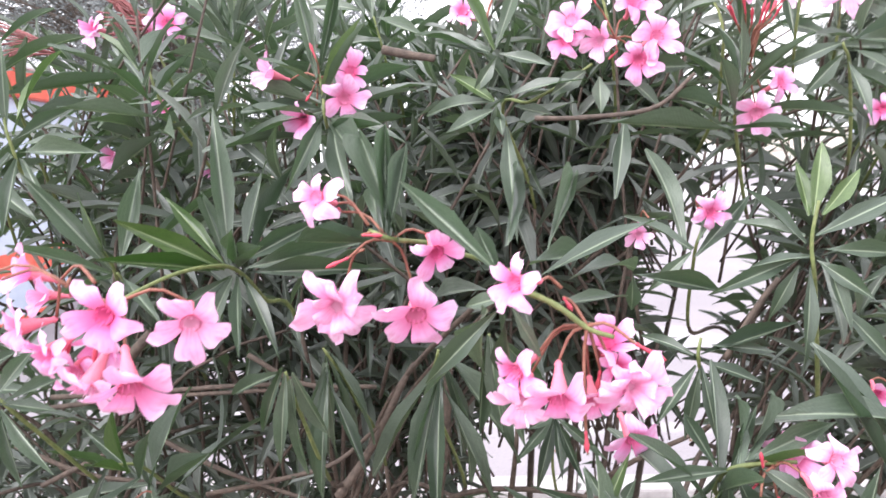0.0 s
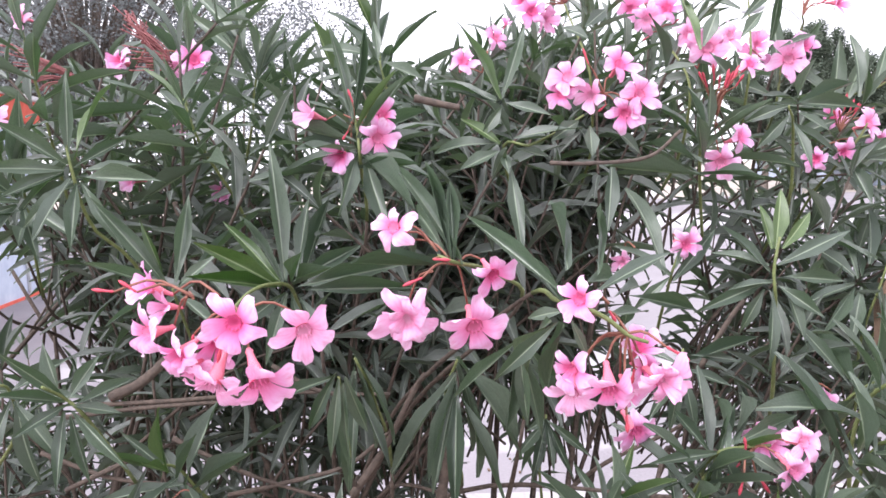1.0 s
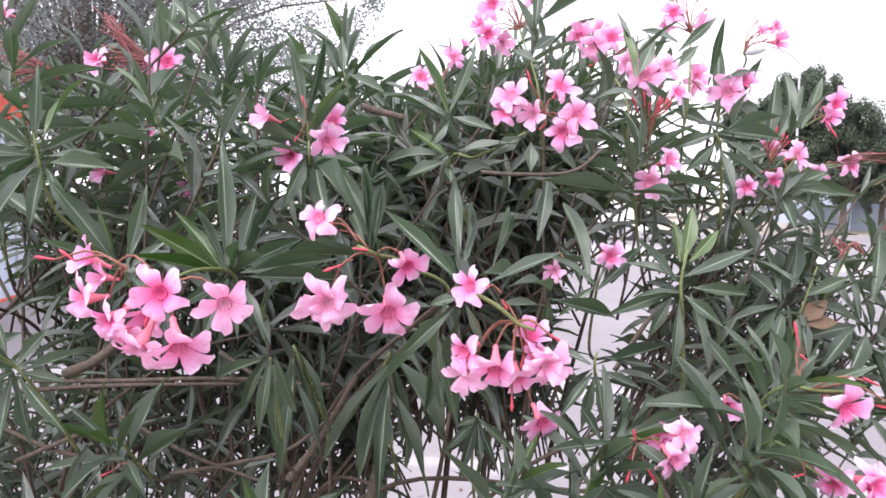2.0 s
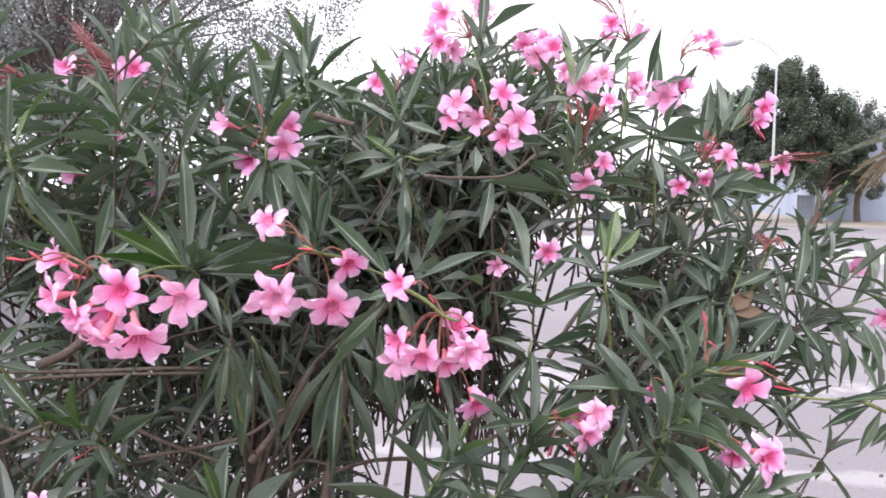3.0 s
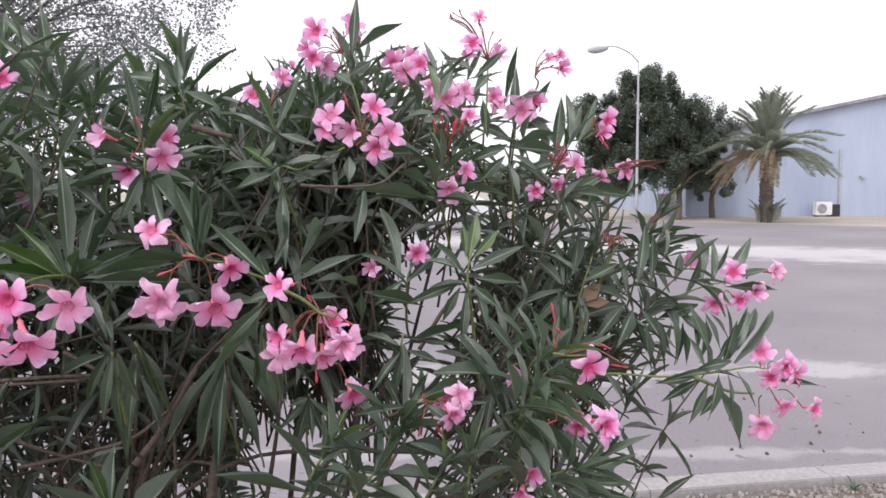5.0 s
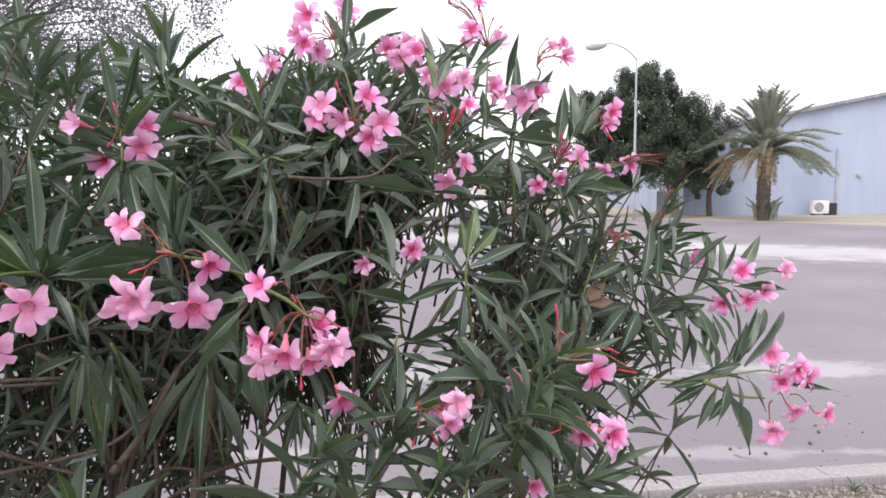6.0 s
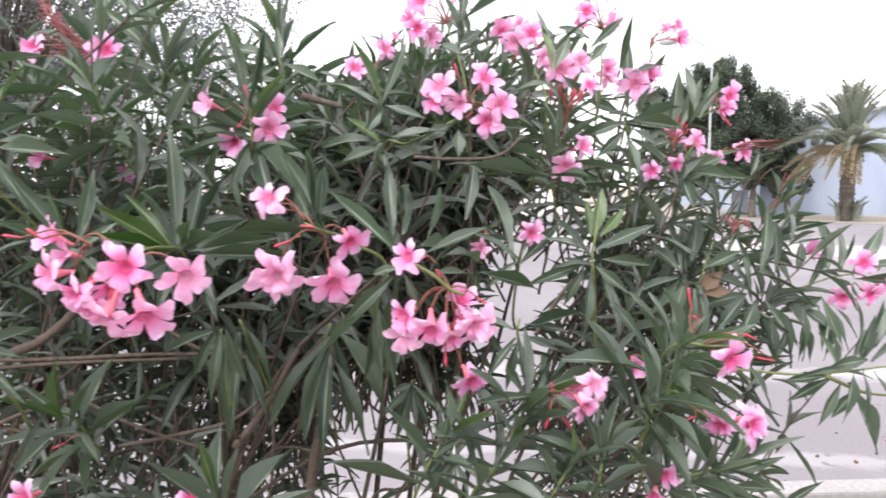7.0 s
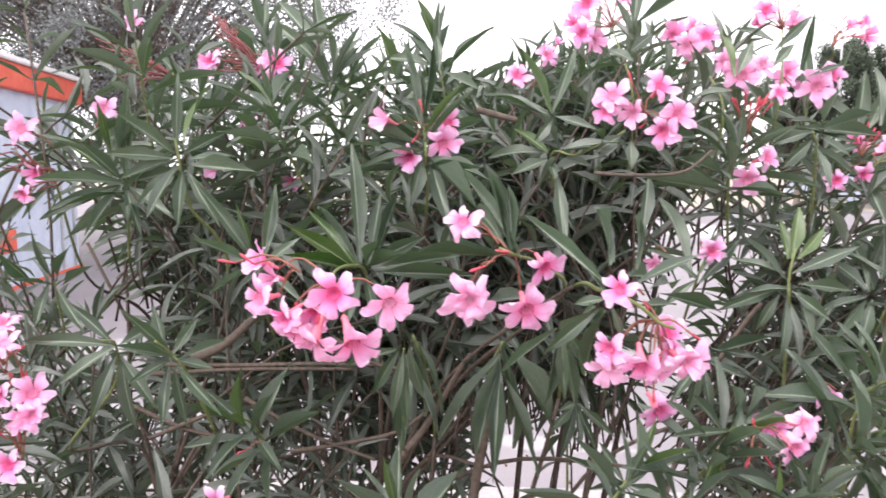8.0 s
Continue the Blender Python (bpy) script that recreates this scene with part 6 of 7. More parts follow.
leaf(b, (0.786, 0.624, 1.232), (0.870, 0.595, 1.221), 0.009)
leaf(b, (0.652, 0.676, 1.338), (0.665, 0.665, 1.254), 0.016)
leaf(b, (0.627, 0.684, 1.330), (0.641, 0.673, 1.245), 0.016)
leaf(b, (0.611, 0.688, 1.322), (0.621, 0.679, 1.245), 0.015)
leaf(b, (0.676, 0.669, 1.347), (0.706, 0.653, 1.270), 0.015)
b = stem(side_shrub, (0.18, 0.98), [(0.512, 0.983, 1.330), (0.551, 0.924, 1.494), (0.587, 0.889, 1.533), (0.642, 0.872, 1.548), (0.684, 0.858, 1.554)], 0.0032, 0.0012)
flower(b, (0.686, 0.858, 1.550), (-0.028, -0.997, 0.072), 0.039, (0.652, 0.869, 1.553), 1)
flower(b, (0.640, 0.872, 1.537), (-0.49, -0.864, -0.117), 0.039, (0.624, 0.878, 1.543), 1)
flower(b, (0.560, 0.858, 1.571), (-0.025, -0.986, 0.167), 0.043, (0.564, 0.897, 1.543), 0)
spent(b, (0.684, 0.849, 1.562), (0.708, 0.842, 1.564), (0.661, 0.866, 1.553))
spent(b, (0.689, 0.846, 1.561), (0.721, 0.836, 1.561), (0.661, 0.866, 1.553))
spent(b, (0.701, 0.855, 1.560), (0.729, 0.845, 1.555), (0.661, 0.866, 1.553))
leaf(b, (0.684, 0.858, 1.553), (0.762, 0.834, 1.571), 0.007, 'dry')
leaf(b, (0.577, 0.892, 1.524), (0.697, 0.850, 1.503), 0.023)
leaf(b, (0.586, 0.889, 1.528), (0.670, 0.863, 1.553), 0.019)
leaf(b, (0.605, 0.884, 1.533), (0.702, 0.871, 1.563), 0.014)
leaf(b, (0.568, 0.894, 1.515), (0.659, 0.862, 1.485), 0.020)
leaf(b, (0.577, 0.891, 1.515), (0.631, 0.868, 1.456), 0.020)
b = stem(side_shrub, (0.18, 0.98), [(0.461, 0.881, 1.371), (0.526, 0.817, 1.570), (0.563, 0.783, 1.599), (0.593, 0.775, 1.617)], 0.0032, 0.0012)
flower(b, (0.599, 0.774, 1.626), (0.065, -0.966, 0.25), 0.041, (0.580, 0.778, 1.608), 0)
bud(b, (0.577, 0.773, 1.607), (0.594, 0.765, 1.581), (0.571, 0.781, 1.603))
bud(b, (0.566, 0.772, 1.616), (0.573, 0.771, 1.630), (0.563, 0.783, 1.603))
flower(b, (0.588, 0.775, 1.608), (-0.037, -0.93, -0.366), 0.027, (0.571, 0.781, 1.603), 4)
leaf(b, (0.516, 0.797, 1.569), (0.530, 0.800, 1.665), 0.018)
leaf(b, (0.529, 0.793, 1.582), (0.560, 0.789, 1.652), 0.018)
leaf(b, (0.554, 0.786, 1.595), (0.585, 0.779, 1.639), 0.011)
leaf(b, (0.512, 0.797, 1.569), (0.446, 0.822, 1.591), 0.018)
leaf(b, (0.521, 0.794, 1.564), (0.470, 0.810, 1.547), 0.019)
leaf(b, (0.504, 0.800, 1.560), (0.507, 0.828, 1.633), 0.014)
leaf(b, (0.529, 0.793, 1.578), (0.478, 0.831, 1.641), 0.017)
b = stem(side_shrub, (0.18, 0.98), [(0.712, 0.931, 1.266), (0.732, 0.875, 1.417), (0.758, 0.846, 1.487), (0.783, 0.841, 1.526)], 0.0032, 0.0012)
spent(b, (0.753, 0.856, 1.487), (0.763, 0.854, 1.509), (0.728, 0.852, 1.437))
spent(b, (0.753, 0.850, 1.494), (0.771, 0.845, 1.512), (0.728, 0.852, 1.437))
whorls(b, (0.709, 0.855, 1.388), (0.748, 0.848, 1.467), 3, 0.083, 80, 40)
leaf(b, (0.718, 0.854, 1.408), (0.827, 0.820, 1.435), 0.012)
leaf(b, (0.718, 0.853, 1.403), (0.794, 0.829, 1.417), 0.014)
leaf(b, (0.713, 0.854, 1.398), (0.769, 0.833, 1.359), 0.016)
leaf(b, (0.709, 0.855, 1.398), (0.738, 0.850, 1.452), 0.014)
b = stem(back_shrub, (-0.8, 1.0), [(-0.512, 0.781, 1.180), (-0.423, 0.683, 1.287), (-0.403, 0.637, 1.345), (-0.411, 0.619, 1.355)], 0.0032, 0.0012)
leaf(b, (-0.403, 0.637, 1.345), (-0.494, 0.627, 1.361), 0.013)
leaf(b, (-0.403, 0.637, 1.345), (-0.456, 0.621, 1.311), 0.013)
leaf(b, (-0.403, 0.637, 1.343), (-0.357, 0.663, 1.369), 0.012)
leaf(b, (-0.400, 0.636, 1.341), (-0.337, 0.648, 1.330), 0.012)
leaf(b, (-0.400, 0.636, 1.335), (-0.361, 0.628, 1.277), 0.014)
leaf(b, (-0.403, 0.636, 1.335), (-0.424, 0.605, 1.274), 0.013)
leaf(b, (-0.406, 0.637, 1.348), (-0.452, 0.645, 1.391), 0.012)
leaf(b, (-0.397, 0.636, 1.335), (-0.393, 0.629, 1.254), 0.014)
b = stem(back_shrub, (-0.9, 1.0), [(-0.640, 0.788, 1.081), (-0.574, 0.695, 1.237), (-0.531, 0.645, 1.287), (-0.520, 0.645, 1.304)], 0.0032, 0.0012)
truss(b, (-0.521, 0.647, 1.324), (0, -0.3, 1), 3, 6, 0.043, 0.034)
truss(b, (-0.496, 0.641, 1.278), (0, -0.3, 1), 4, 5, 0.043, 0.035)
truss(b, (-0.505, 0.639, 1.232), (0, -0.3, 1), 3, 4, 0.039, 0.034)
b = stem(back_shrub, (-0.8, 1.1), [(-0.468, 0.911, 1.377), (-0.437, 0.801, 1.515), (-0.438, 0.773, 1.541)], 0.0032, 0.0012)
whorls(b, (-0.426, 0.768, 1.488), (-0.445, 0.774, 1.548), 4, 0.106, 85, 35)
leaf(b, (-0.430, 0.775, 1.517), (-0.424, 0.780, 1.631), 0.0175, face=(0.1, -0.8, 0.5))
leaf(b, (-0.435, 0.775, 1.517), (-0.471, 0.740, 1.562), 0.0164, face=(0.1, -0.8, 0.5))
leaf(b, (-0.441, 0.775, 1.518), (-0.522, 0.800, 1.582), 0.0095, 'young', face=(0.1, -0.8, 0.5))
leaf(b, (-0.434, 0.775, 1.513), (-0.503, 0.700, 1.521), 0.0141, face=(0.1, -0.8, 0.5))
leaf(b, (-0.437, 0.775, 1.509), (-0.508, 0.720, 1.483), 0.0156, face=(0.1, -0.8, 0.5))
leaf(b, (-0.428, 0.775, 1.510), (-0.359, 0.720, 1.472), 0.0156, face=(0.1, -0.8, 0.5))
leaf(b, (-0.431, 0.775, 1.509), (-0.392, 0.700, 1.454), 0.0128, face=(0.1, -0.8, 0.5))
leaf(b, (-0.436, 0.775, 1.509), (-0.460, 0.720, 1.452), 0.0130, face=(0.1, -0.8, 0.5))
leaf(b, (-0.425, 0.775, 1.514), (-0.355, 0.760, 1.529), 0.0120, face=(0.1, -0.8, 0.5))
b = stem(back_shrub, (-0.9, 1.1), [(-0.532, 0.918, 1.378), (-0.529, 0.811, 1.523), (-0.543, 0.784, 1.536)], 0.0032, 0.0012)
flower(b, (-0.541, 0.760, 1.576), (-0.2, -0.95, 0.2), 0.035, (-0.521, 0.800, 1.555), 0)
flower(b, (-0.454, 0.780, 1.602), (0.1, -0.98, 0.1), 0.033, (-0.485, 0.800, 1.543), 1)
flower(b, (-0.527, 0.760, 1.525), (-0.3, -0.9, -0.2), 0.025, (-0.526, 0.790, 1.515), 4)
flower(b, (-0.543, 0.760, 1.499), (-0.4, -0.85, -0.2), 0.024, (-0.526, 0.790, 1.515), 2)
spent(b, (-0.549, 0.780, 1.554), (-0.555, 0.760, 1.556), (-0.526, 0.790, 1.515))
spent(b, (-0.555, 0.780, 1.546), (-0.562, 0.760, 1.544), (-0.526, 0.790, 1.515))
spent(b, (-0.537, 0.780, 1.539), (-0.545, 0.760, 1.535), (-0.526, 0.790, 1.515))
spent(b, (-0.514, 0.780, 1.529), (-0.525, 0.760, 1.532), (-0.526, 0.790, 1.515))
spent(b, (-0.512, 0.780, 1.512), (-0.523, 0.760, 1.509), (-0.526, 0.790, 1.515))
spent(b, (-0.538, 0.780, 1.509), (-0.547, 0.760, 1.504), (-0.526, 0.790, 1.515))
spent(b, (-0.560, 0.780, 1.529), (-0.562, 0.760, 1.530), (-0.526, 0.790, 1.515))
b = stem(back_shrub, (-0.6, 1.15), [(-0.417, 0.905, 1.457), (-0.412, 0.799, 1.626), (-0.413, 0.775, 1.688)], 0.0032, 0.0012)
flower(b, (-0.416, 0.776, 1.704), (-0.287, -0.944, 0.163), 0.027, None, 1)
flower(b, (-0.279, 0.857, 1.661), (0.002, -0.992, -0.129), 0.025, None, 1)
whorls(b, (-0.394, 0.767, 1.595), (-0.413, 0.775, 1.681), 4, 0.105, 80, 30)
b = stem(back_shrub, (-0.5, 1.1), [(-0.213, 0.885, 1.446), (-0.243, 0.768, 1.567), (-0.255, 0.763, 1.613)], 0.0032, 0.0012)
whorls(b, (-0.231, 0.710, 1.544), (-0.246, 0.715, 1.601), 4, 0.100, 85, 35)
b = stem(back_shrub, (-0.4, 0.95), [(-0.272, 0.647, 1.058), (-0.297, 0.592, 1.154), (-0.292, 0.564, 1.189)], 0.0032, 0.0012)
flower(b, (-0.291, 0.564, 1.200), (-0.409, -0.872, 0.269), 0.037, (-0.287, 0.561, 1.173), 0)
b = stem(near_shrub, (-0.2, 0.95), [(-0.113, 0.608, 1.058), (-0.135, 0.553, 1.154), (-0.134, 0.525, 1.188)], 0.0032, 0.0012)
flower(b, (-0.138, 0.528, 1.199), (-0.397, -0.845, 0.357), 0.033, (-0.126, 0.522, 1.172), 1)
flower(b, (-0.154, 0.550, 1.186), (-0.578, -0.812, 0.075), 0.022, (-0.126, 0.522, 1.172), 4)
whorls(b, (-0.096, 0.514, 1.151), (-0.111, 0.520, 1.198), 4, 0.115, 80, 30)
stem(near_shrub, None, [(-0.384, 0.747, 1.295), (-0.289, 0.736, 1.295), (-0.202, 0.724, 1.298), (-0.126, 0.715, 1.297)], 0.0028, 0.002, False)
stem(near_shrub, None, [(-0.402, 0.749, 1.283), (-0.298, 0.736, 1.290), (-0.157, 0.719, 1.292)], 0.0028, 0.002, False)
stem(near_shrub, None, [(-0.103, 0.706, 1.184), (-0.068, 0.704, 1.230), (-0.031, 0.703, 1.294), (-0.019, 0.702, 1.312)], 0.005, 0.002, False)
stem(near_shrub, None, [(-0.235, 0.724, 1.190), (-0.171, 0.716, 1.201), (-0.106, 0.708, 1.217), (-0.058, 0.704, 1.252)], 0.0028, 0.002, False)
stem(near_shrub, None, [(-0.406, 0.747, 1.204), (-0.323, 0.738, 1.238), (-0.268, 0.828, 1.227)], 0.0028, 0.002, False)
stem(near_shrub, None, [(-0.018, 0.700, 1.097), (-0.012, 0.700, 1.156), (-0.000, 0.700, 1.214), (0.009, 0.700, 1.271), (0.015, 0.700, 1.322)], 0.0066, 0.0040, False)
stem(near_shrub, None, [(-0.351, 0.744, 1.302), (-0.315, 0.740, 1.318), (-0.274, 0.736, 1.354)], 0.006, 0.005, False)
stem(near_shrub, None, [(0.223, 0.568, 1.332), (0.249, 0.566, 1.373), (0.265, 0.565, 1.393)], 0.0028, 0.002, False)
stem(near_shrub, None, [(-0.289, 0.734, 1.255), (-0.214, 0.722, 1.213), (-0.133, 0.709, 1.182)], 0.0028, 0.002, False)
stem(near_shrub, None, [(-0.179, 0.722, 1.328), (-0.127, 0.714, 1.297), (-0.057, 0.705, 1.291)], 0.0028, 0.002, False)
stem(near_shrub, None, [(-0.429, 0.751, 1.246), (-0.354, 0.739, 1.215), (-0.266, 0.727, 1.202)], 0.0028, 0.002, False)
stem(near_shrub, None, [(-0.022, 0.639, 1.593), (-0.001, 0.636, 1.587), (0.020, 0.633, 1.582)], 0.004, 0.003, False)
stem(near_shrub, None, [(0.089, 0.576, 1.526), (0.125, 0.572, 1.524), (0.175, 0.565, 1.527), (0.205, 0.563, 1.549)], 0.002, 0.0015, False)
b = stem(back_shrub, (-0.5, 1.1), [(-0.362, 1.225, 1.515), (-0.326, 1.120, 1.626), (-0.309, 1.103, 1.743)], 0.0032, 0.0012)
whorls(b, (-0.321, 1.097, 1.625), (-0.309, 1.103, 1.743), 5, 0.121, 80, 22)
b = stem(back_shrub, (-0.5, 1.1), [(-0.294, 1.192, 1.463), (-0.263, 1.090, 1.578), (-0.247, 1.073, 1.693)], 0.0032, 0.0012)
whorls(b, (-0.260, 1.067, 1.577), (-0.247, 1.073, 1.693), 5, 0.120, 80, 22)
b = stem(near_shrub, (-0.15, 1.1), [(-0.216, 1.159, 1.442), (-0.191, 1.058, 1.557), (-0.168, 1.040, 1.673)], 0.0032, 0.0012)
whorls(b, (-0.188, 1.037, 1.557), (-0.168, 1.040, 1.673), 5, 0.120, 80, 22)
b = stem(near_shrub, (-0.15, 1.1), [(-0.110, 1.133, 1.463), (-0.093, 1.035, 1.578), (-0.095, 1.022, 1.666)], 0.0032, 0.0012)
whorls(b, (-0.092, 1.014, 1.577), (-0.095, 1.022, 1.666), 5, 0.120, 80, 22)
b = stem(near_shrub, (-0.15, 1.1), [(-0.062, 1.114, 1.413), (-0.049, 1.017, 1.531), (-0.037, 1.000, 1.630)], 0.0032, 0.0012)
whorls(b, (-0.048, 0.997, 1.531), (-0.037, 1.000, 1.630), 5, 0.121, 80, 22)
b = stem(near_shrub, (-0.15, 1.1), [(-0.028, 1.076, 1.503), (-0.021, 0.982, 1.613), (-0.036, 0.975, 1.709)], 0.0032, 0.0012)
whorls(b, (-0.021, 0.962, 1.612), (-0.036, 0.975, 1.709), 5, 0.119, 80, 22)
b = stem(near_shrub, (0.0, 1.1), [(-0.016, 0.974, 1.528), (-0.028, 0.905, 1.614), (-0.038, 0.890, 1.667)], 0.0032, 0.0012)
leaf(b, (-0.048, 0.891, 1.671), (-0.076, 0.896, 1.717), 0.015)
leaf(b, (-0.039, 0.890, 1.667), (-0.041, 0.911, 1.723), 0.012)
leaf(b, (-0.052, 0.892, 1.675), (-0.112, 0.900, 1.694), 0.015)
leaf(b, (-0.036, 0.889, 1.655), (-0.020, 0.917, 1.696), 0.011)
leaf(b, (-0.045, 0.890, 1.661), (-0.098, 0.866, 1.626), 0.013)
leaf(b, (-0.034, 0.889, 1.665), (0.017, 0.881, 1.638), 0.015)
leaf(b, (-0.033, 0.888, 1.640), (-0.097, 0.915, 1.648), 0.012)
leaf(b, (-0.030, 0.886, 1.626), (-0.065, 0.850, 1.572), 0.016)
leaf(b, (-0.028, 0.886, 1.618), (0.016, 0.879, 1.589), 0.016)
b = stem(near_shrub, (0.2, 1.0), [(0.247, 0.650, 1.250), (0.210, 0.577, 1.310), (0.197, 0.553, 1.340), (0.200, 0.554, 1.355)], 0.0032, 0.0012)
leaf(b, (0.199, 0.553, 1.342), (0.279, 0.562, 1.357), 0.010)
leaf(b, (0.200, 0.553, 1.337), (0.247, 0.546, 1.317), 0.010)
leaf(b, (0.207, 0.552, 1.349), (0.270, 0.562, 1.337), 0.009)
leaf(b, (0.195, 0.553, 1.334), (0.158, 0.538, 1.297), 0.010)
leaf(b, (0.199, 0.553, 1.334), (0.204, 0.532, 1.277), 0.010)
leaf(b, (0.194, 0.554, 1.342), (0.164, 0.585, 1.358), 0.008)
leaf(b, (0.198, 0.553, 1.332), (0.184, 0.552, 1.277), 0.010)
leaf(b, (0.153, 0.563, 1.405), (0.240, 0.586, 1.382), 0.011)
leaf(b, (0.153, 0.562, 1.404), (0.156, 0.578, 1.372), 0.010)
b = stem(near_shrub, (0.3, 1.1), [(0.426, 0.755, 1.449), (0.392, 0.686, 1.548), (0.377, 0.671, 1.575)], 0.0032, 0.0012)
leaf(b, (0.381, 0.671, 1.577), (0.462, 0.661, 1.573), 0.012)
leaf(b, (0.377, 0.671, 1.575), (0.332, 0.677, 1.563), 0.012)
leaf(b, (0.384, 0.670, 1.569), (0.435, 0.662, 1.543), 0.013)
leaf(b, (0.377, 0.671, 1.565), (0.340, 0.674, 1.530), 0.012)
leaf(b, (0.381, 0.670, 1.559), (0.386, 0.640, 1.503), 0.012)
leaf(b, (0.383, 0.670, 1.575), (0.472, 0.696, 1.597), 0.011)

b = stem(back_shrub, (-0.5, 1.0), [(-0.262, 0.850, 1.262), (-0.262, 0.740, 1.357), (-0.250, 0.620, 1.430)], 0.0032, 0.0014)
leaf(b, (-0.254, 0.620, 1.433), (-0.307, 0.600, 1.518), 0.0152)
leaf(b, (-0.256, 0.620, 1.441), (-0.274, 0.620, 1.497), 0.0083, 'young')
leaf(b, (-0.247, 0.620, 1.435), (-0.236, 0.660, 1.517), 0.0142)
leaf(b, (-0.244, 0.620, 1.432), (-0.173, 0.700, 1.499), 0.0070)
leaf(b, (-0.255, 0.620, 1.430), (-0.300, 0.560, 1.465), 0.0095)
leaf(b, (-0.248, 0.620, 1.430), (-0.206, 0.620, 1.461), 0.0099)
leaf(b, (-0.255, 0.620, 1.427), (-0.281, 0.540, 1.422), 0.0094)
leaf(b, (-0.246, 0.620, 1.426), (-0.197, 0.560, 1.396), 0.0095)

b = stem(near_shrub, (0.1, 0.95), [(0.176, 0.720, 1.058), (0.158, 0.660, 1.133), (0.145, 0.620, 1.179)], 0.0032, 0.0014)
leaf(b, (0.145, 0.620, 1.179), (0.094, 0.600, 1.182), 0.0089)
leaf(b, (0.145, 0.620, 1.179), (0.196, 0.600, 1.169), 0.0089)
leaf(b, (0.145, 0.620, 1.179), (0.176, 0.660, 1.202), 0.0089)
leaf(b, (0.145, 0.620, 1.179), (0.127, 0.660, 1.218), 0.0089)
leaf(b, (0.145, 0.620, 1.179), (0.099, 0.570, 1.167), 0.0089)
leaf(b, (0.145, 0.620, 1.179), (0.186, 0.570, 1.154), 0.0089)
leaf(b, (0.145, 0.620, 1.179), (0.150, 0.560, 1.160), 0.0089)
leaf(b, (0.145, 0.620, 1.179), (0.077, 0.650, 1.205), 0.0089)
leaf(b, (0.145, 0.620, 1.179), (0.118, 0.570, 1.154), 0.0089)
b = stem(near_shrub, (0.05, 0.95), [(0.125, 0.800, 1.074), (0.112, 0.740, 1.180), (0.111, 0.700, 1.254)], 0.0030, 0.0014)
leaf(b, (0.111, 0.700, 1.249), (0.065, 0.670, 1.217), 0.0089)
leaf(b, (0.111, 0.700, 1.249), (0.085, 0.670, 1.187), 0.0119)
leaf(b, (0.111, 0.700, 1.249), (0.110, 0.670, 1.196), 0.0089)
leaf(b, (0.111, 0.700, 1.249), (0.131, 0.670, 1.191), 0.0082)
leaf(b, (0.111, 0.700, 1.249), (0.153, 0.670, 1.213), 0.0089)
leaf(b, (0.111, 0.700, 1.249), (0.081, 0.670, 1.250), 0.0089)
b = stem(back_shrub, (-0.9, 1.0), [(-0.534, 0.860, 1.273), (-0.521, 0.800, 1.339), (-0.504, 0.740, 1.398)], 0.0032, 0.0014)
leaf(b, (-0.505, 0.740, 1.400), (-0.515, 0.700, 1.462), 0.0093)
leaf(b, (-0.501, 0.740, 1.399), (-0.475, 0.700, 1.444), 0.0073)
leaf(b, (-0.526, 0.740, 1.395), (-0.549, 0.700, 1.442), 0.0120)
leaf(b, (-0.508, 0.740, 1.395), (-0.533, 0.700, 1.410), 0.0107)
leaf(b, (-0.495, 0.740, 1.394), (-0.442, 0.700, 1.422), 0.0093)
leaf(b, (-0.511, 0.740, 1.395), (-0.512, 0.700, 1.353), 0.0107)
leaf(b, (-0.502, 0.740, 1.391), (-0.458, 0.700, 1.345), 0.0107)
stalks()


def top_of(x):
    return float(np.interp(x, (-2.2, -1.2, -0.5, -0.2, 0.02, 0.18, 0.45, 0.65, 0.85, 1.0, 1.2), (1.80, 1.80, 1.78, 1.76, 1.70, 1.76, 1.78, 1.70, 1.56, 1.42, 1.2)))


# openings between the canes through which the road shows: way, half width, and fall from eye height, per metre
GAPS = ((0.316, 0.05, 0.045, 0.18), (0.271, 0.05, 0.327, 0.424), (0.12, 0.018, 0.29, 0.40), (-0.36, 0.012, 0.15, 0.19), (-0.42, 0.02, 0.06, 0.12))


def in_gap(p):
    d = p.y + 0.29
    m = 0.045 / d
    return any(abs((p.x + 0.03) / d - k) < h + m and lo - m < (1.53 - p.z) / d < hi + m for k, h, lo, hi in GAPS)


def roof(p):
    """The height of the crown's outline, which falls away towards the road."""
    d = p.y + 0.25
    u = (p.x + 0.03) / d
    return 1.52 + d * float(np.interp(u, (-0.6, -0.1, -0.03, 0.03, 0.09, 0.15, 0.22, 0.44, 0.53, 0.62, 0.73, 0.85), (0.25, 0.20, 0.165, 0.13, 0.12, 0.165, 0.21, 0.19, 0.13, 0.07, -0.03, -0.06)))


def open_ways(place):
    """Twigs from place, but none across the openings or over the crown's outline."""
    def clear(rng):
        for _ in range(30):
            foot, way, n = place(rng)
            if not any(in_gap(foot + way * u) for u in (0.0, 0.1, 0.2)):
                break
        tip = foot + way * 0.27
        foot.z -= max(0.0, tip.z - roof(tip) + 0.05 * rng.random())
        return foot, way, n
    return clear


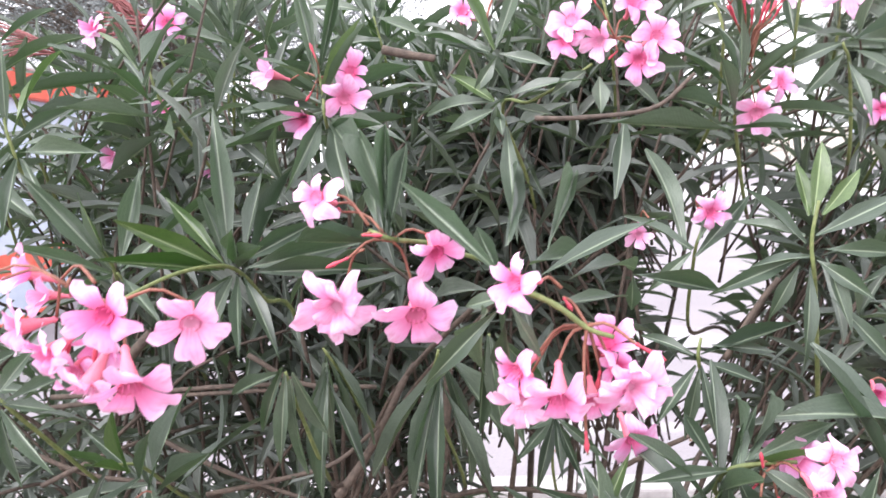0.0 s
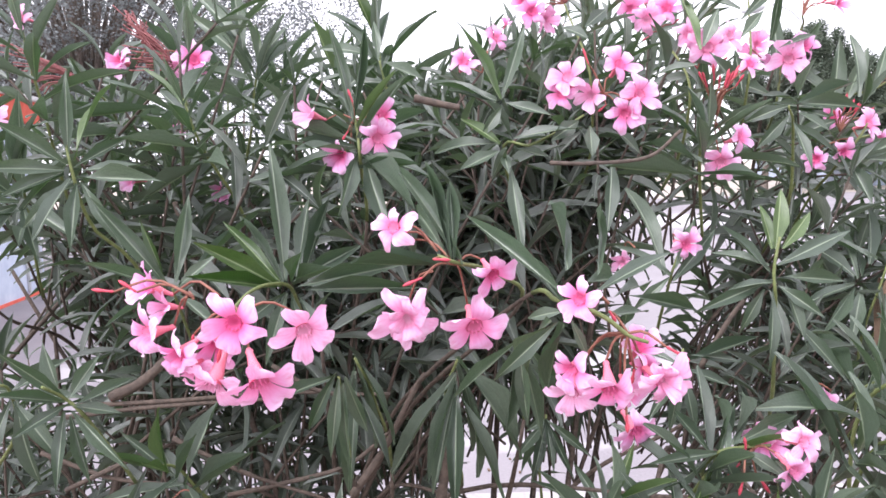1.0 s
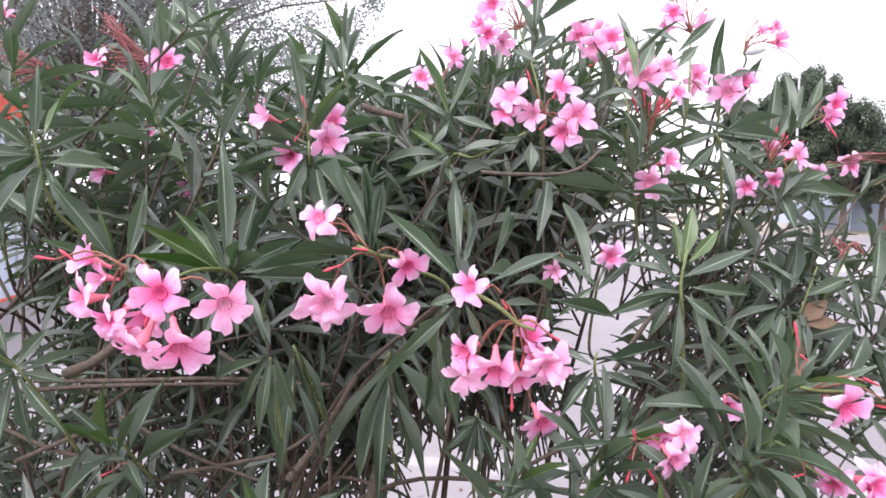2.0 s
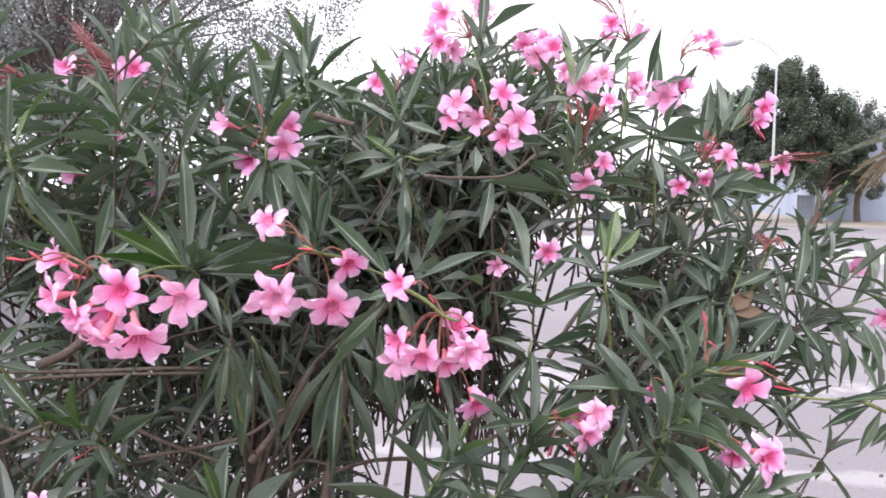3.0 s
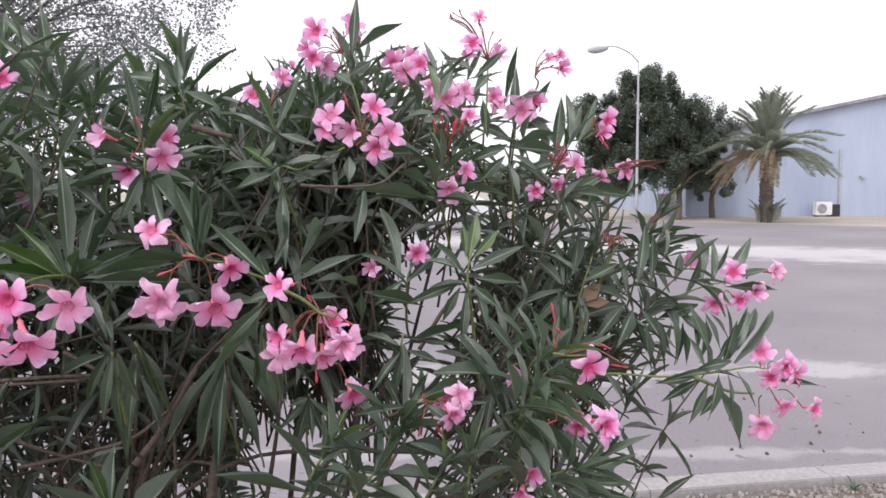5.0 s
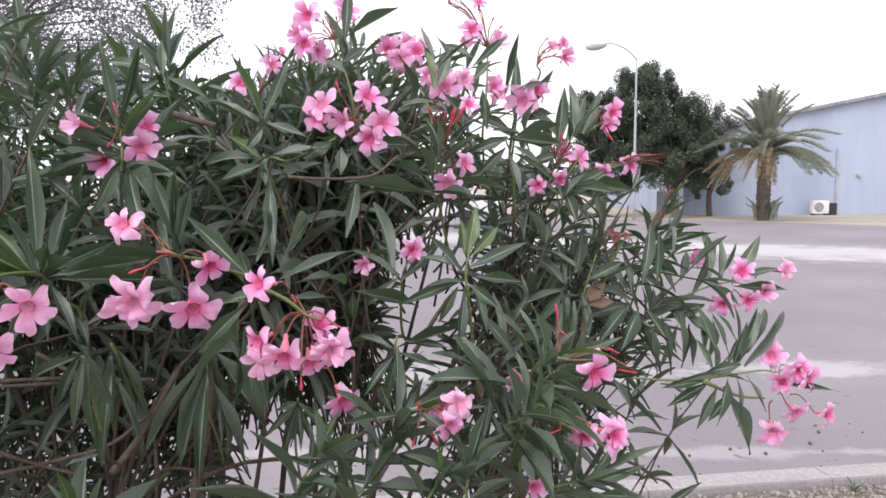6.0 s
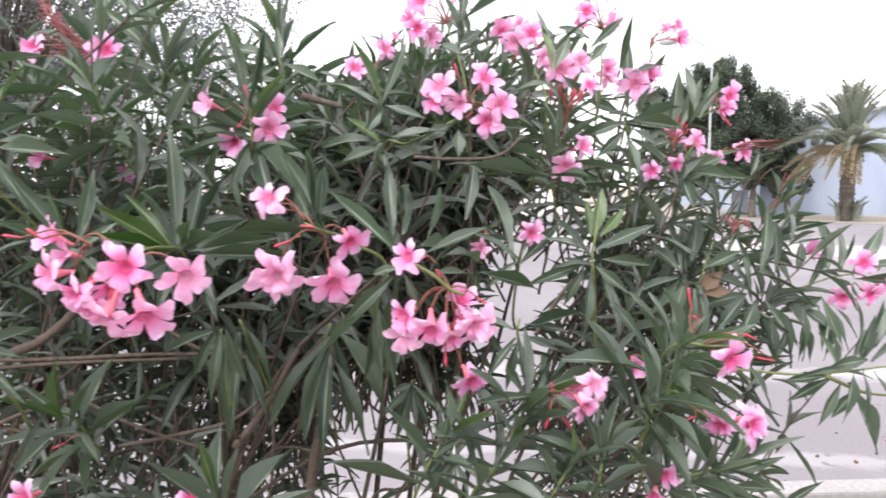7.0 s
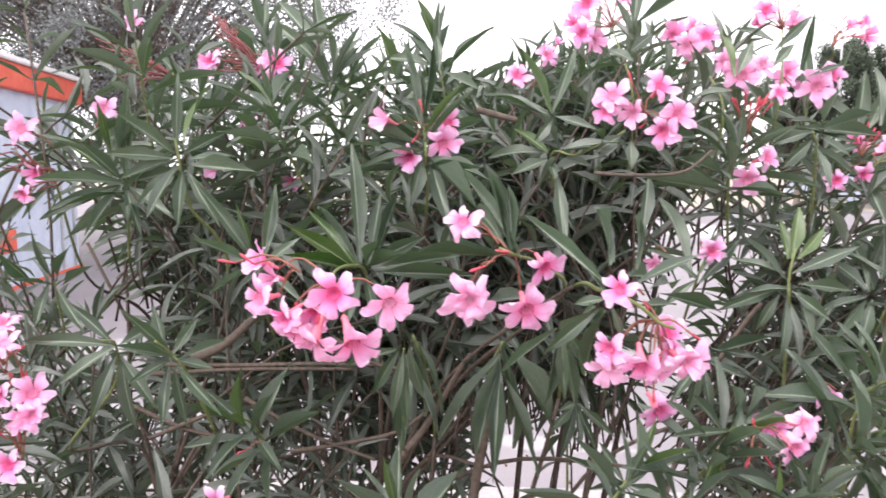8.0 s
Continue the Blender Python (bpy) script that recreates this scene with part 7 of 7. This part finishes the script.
def grow(x0, x1, y0, y1, z0, lean):
    def place(rng):
        while True:
            x, y, z = rng.uniform(x0, x1), rng.uniform(y0, y1), rng.uniform(z0, 1.75)
            top = top_of(x / max(0.6, y) * 0.85) - 0.19
            if z < top - 0.25 * (abs(y - 0.95) / 0.6) ** 2 and x < 0.72 - 0.5 * abs(z - 1.2) + 0.1 * rng.random():
                if ((x + 0.7) / 1.75) ** 2 + ((y - 1.1) / 0.62) ** 2 > 1.0:
                    continue
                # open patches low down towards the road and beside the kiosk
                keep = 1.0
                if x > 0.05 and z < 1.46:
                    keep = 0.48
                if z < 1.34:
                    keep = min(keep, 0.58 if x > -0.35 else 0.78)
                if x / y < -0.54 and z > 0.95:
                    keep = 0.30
                if rng.random() < keep:
                    break
        way = Vector((rng.gauss(lean, 0.45), rng.gauss(-0.15, 0.45), rng.gauss(0.75, 0.4))).normalized()
        return Vector((x - 0.047 * y, y, z)), way, rng.randint(3, 6)
    return place


def crest(rng):
    """Shoots along the top of the shrub."""
    x, y = rng.uniform(-0.6, 0.26), rng.uniform(0.85, 1.35)
    z = rng.uniform(1.02, 1.45) - (0.06 if -0.02 < x < 0.12 else 0.0)
    return Vector((x - 0.047 * y, y, z)), Vector((rng.gauss(0, 0.3), rng.gauss(-0.1, 0.3), 0.9)).normalized(), rng.randint(4, 6)


def crown(rng):
    """Leafy shoots among the upper flower heads."""
    x, y = rng.uniform(0.15, 0.58), rng.uniform(1.08, 1.4)
    z = rng.uniform(1.10, 1.60) - 1.1 * max(0.0, x - 0.32)
    return Vector((x - 0.047 * y, y, z)), Vector((rng.gauss(0, 0.35), rng.gauss(-0.1, 0.3), 0.9)).normalized(), rng.randint(3, 6)


def brow(rng):
    """The leafy wall just under the upper flower heads."""
    x, y = rng.uniform(0.12, 0.56), rng.uniform(1.0, 1.35)
    return Vector((x - 0.047 * y, y, rng.uniform(1.36, 1.60) - 0.9 * max(0.0, x - 0.36))), Vector((rng.gauss(0, 0.5), rng.gauss(-0.15, 0.4), 0.7)).normalized(), rng.randint(4, 6)


def flank(rng):
    """Leafy shoots on the side towards the road."""
    x, y = rng.uniform(0.34, 0.62), rng.uniform(0.72, 1.1)
    return Vector((x, y, rng.uniform(1.08, 1.40))), Vector((rng.gauss(0.2, 0.5), rng.gauss(-0.15, 0.4), 0.7)).normalized(), rng.randint(3, 5)


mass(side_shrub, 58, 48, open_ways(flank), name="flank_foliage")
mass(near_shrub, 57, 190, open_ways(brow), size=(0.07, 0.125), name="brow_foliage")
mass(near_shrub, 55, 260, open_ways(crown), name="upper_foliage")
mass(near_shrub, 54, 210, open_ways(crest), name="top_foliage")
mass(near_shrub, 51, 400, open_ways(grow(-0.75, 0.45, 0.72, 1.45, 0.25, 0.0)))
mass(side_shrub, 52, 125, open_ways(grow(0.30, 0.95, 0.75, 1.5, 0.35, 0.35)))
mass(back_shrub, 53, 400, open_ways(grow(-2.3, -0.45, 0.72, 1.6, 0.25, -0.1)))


def canes(shrub, seed, n, cx, cy, r):
    """Bare woody stems that rise from the foot of a shrub."""
    rng = random.Random(seed)
    for _ in range(n):
        a = Vector((cx + rng.uniform(-r, r) * 0.5, cy + rng.uniform(-0.2, 0.2), -0.02))
        b = Vector((cx + rng.uniform(-r, r) * 1.6, cy + rng.uniform(-0.35, 0.3), rng.uniform(1.1, 1.55)))
        mid = a.lerp(b, 0.5) + Vector((rng.uniform(-0.12, 0.12), rng.uniform(-0.08, 0.1), 0.08))
        v, f = [], []
        tube(v, f, spline([a, mid, b], 12), rng.uniform(0.006, 0.010), 0.003, 7, 0.2, rng)
        child("cane", mesh_from("cane", v, f, [M_WOOD]), shrub)


canes(near_shrub, 61, 8, -0.15, 1.1, 0.45)
canes(side_shrub, 62, 4, 0.25, 1.1, 0.22)
canes(back_shrub, 63, 9, -1.25, 1.15, 0.7)
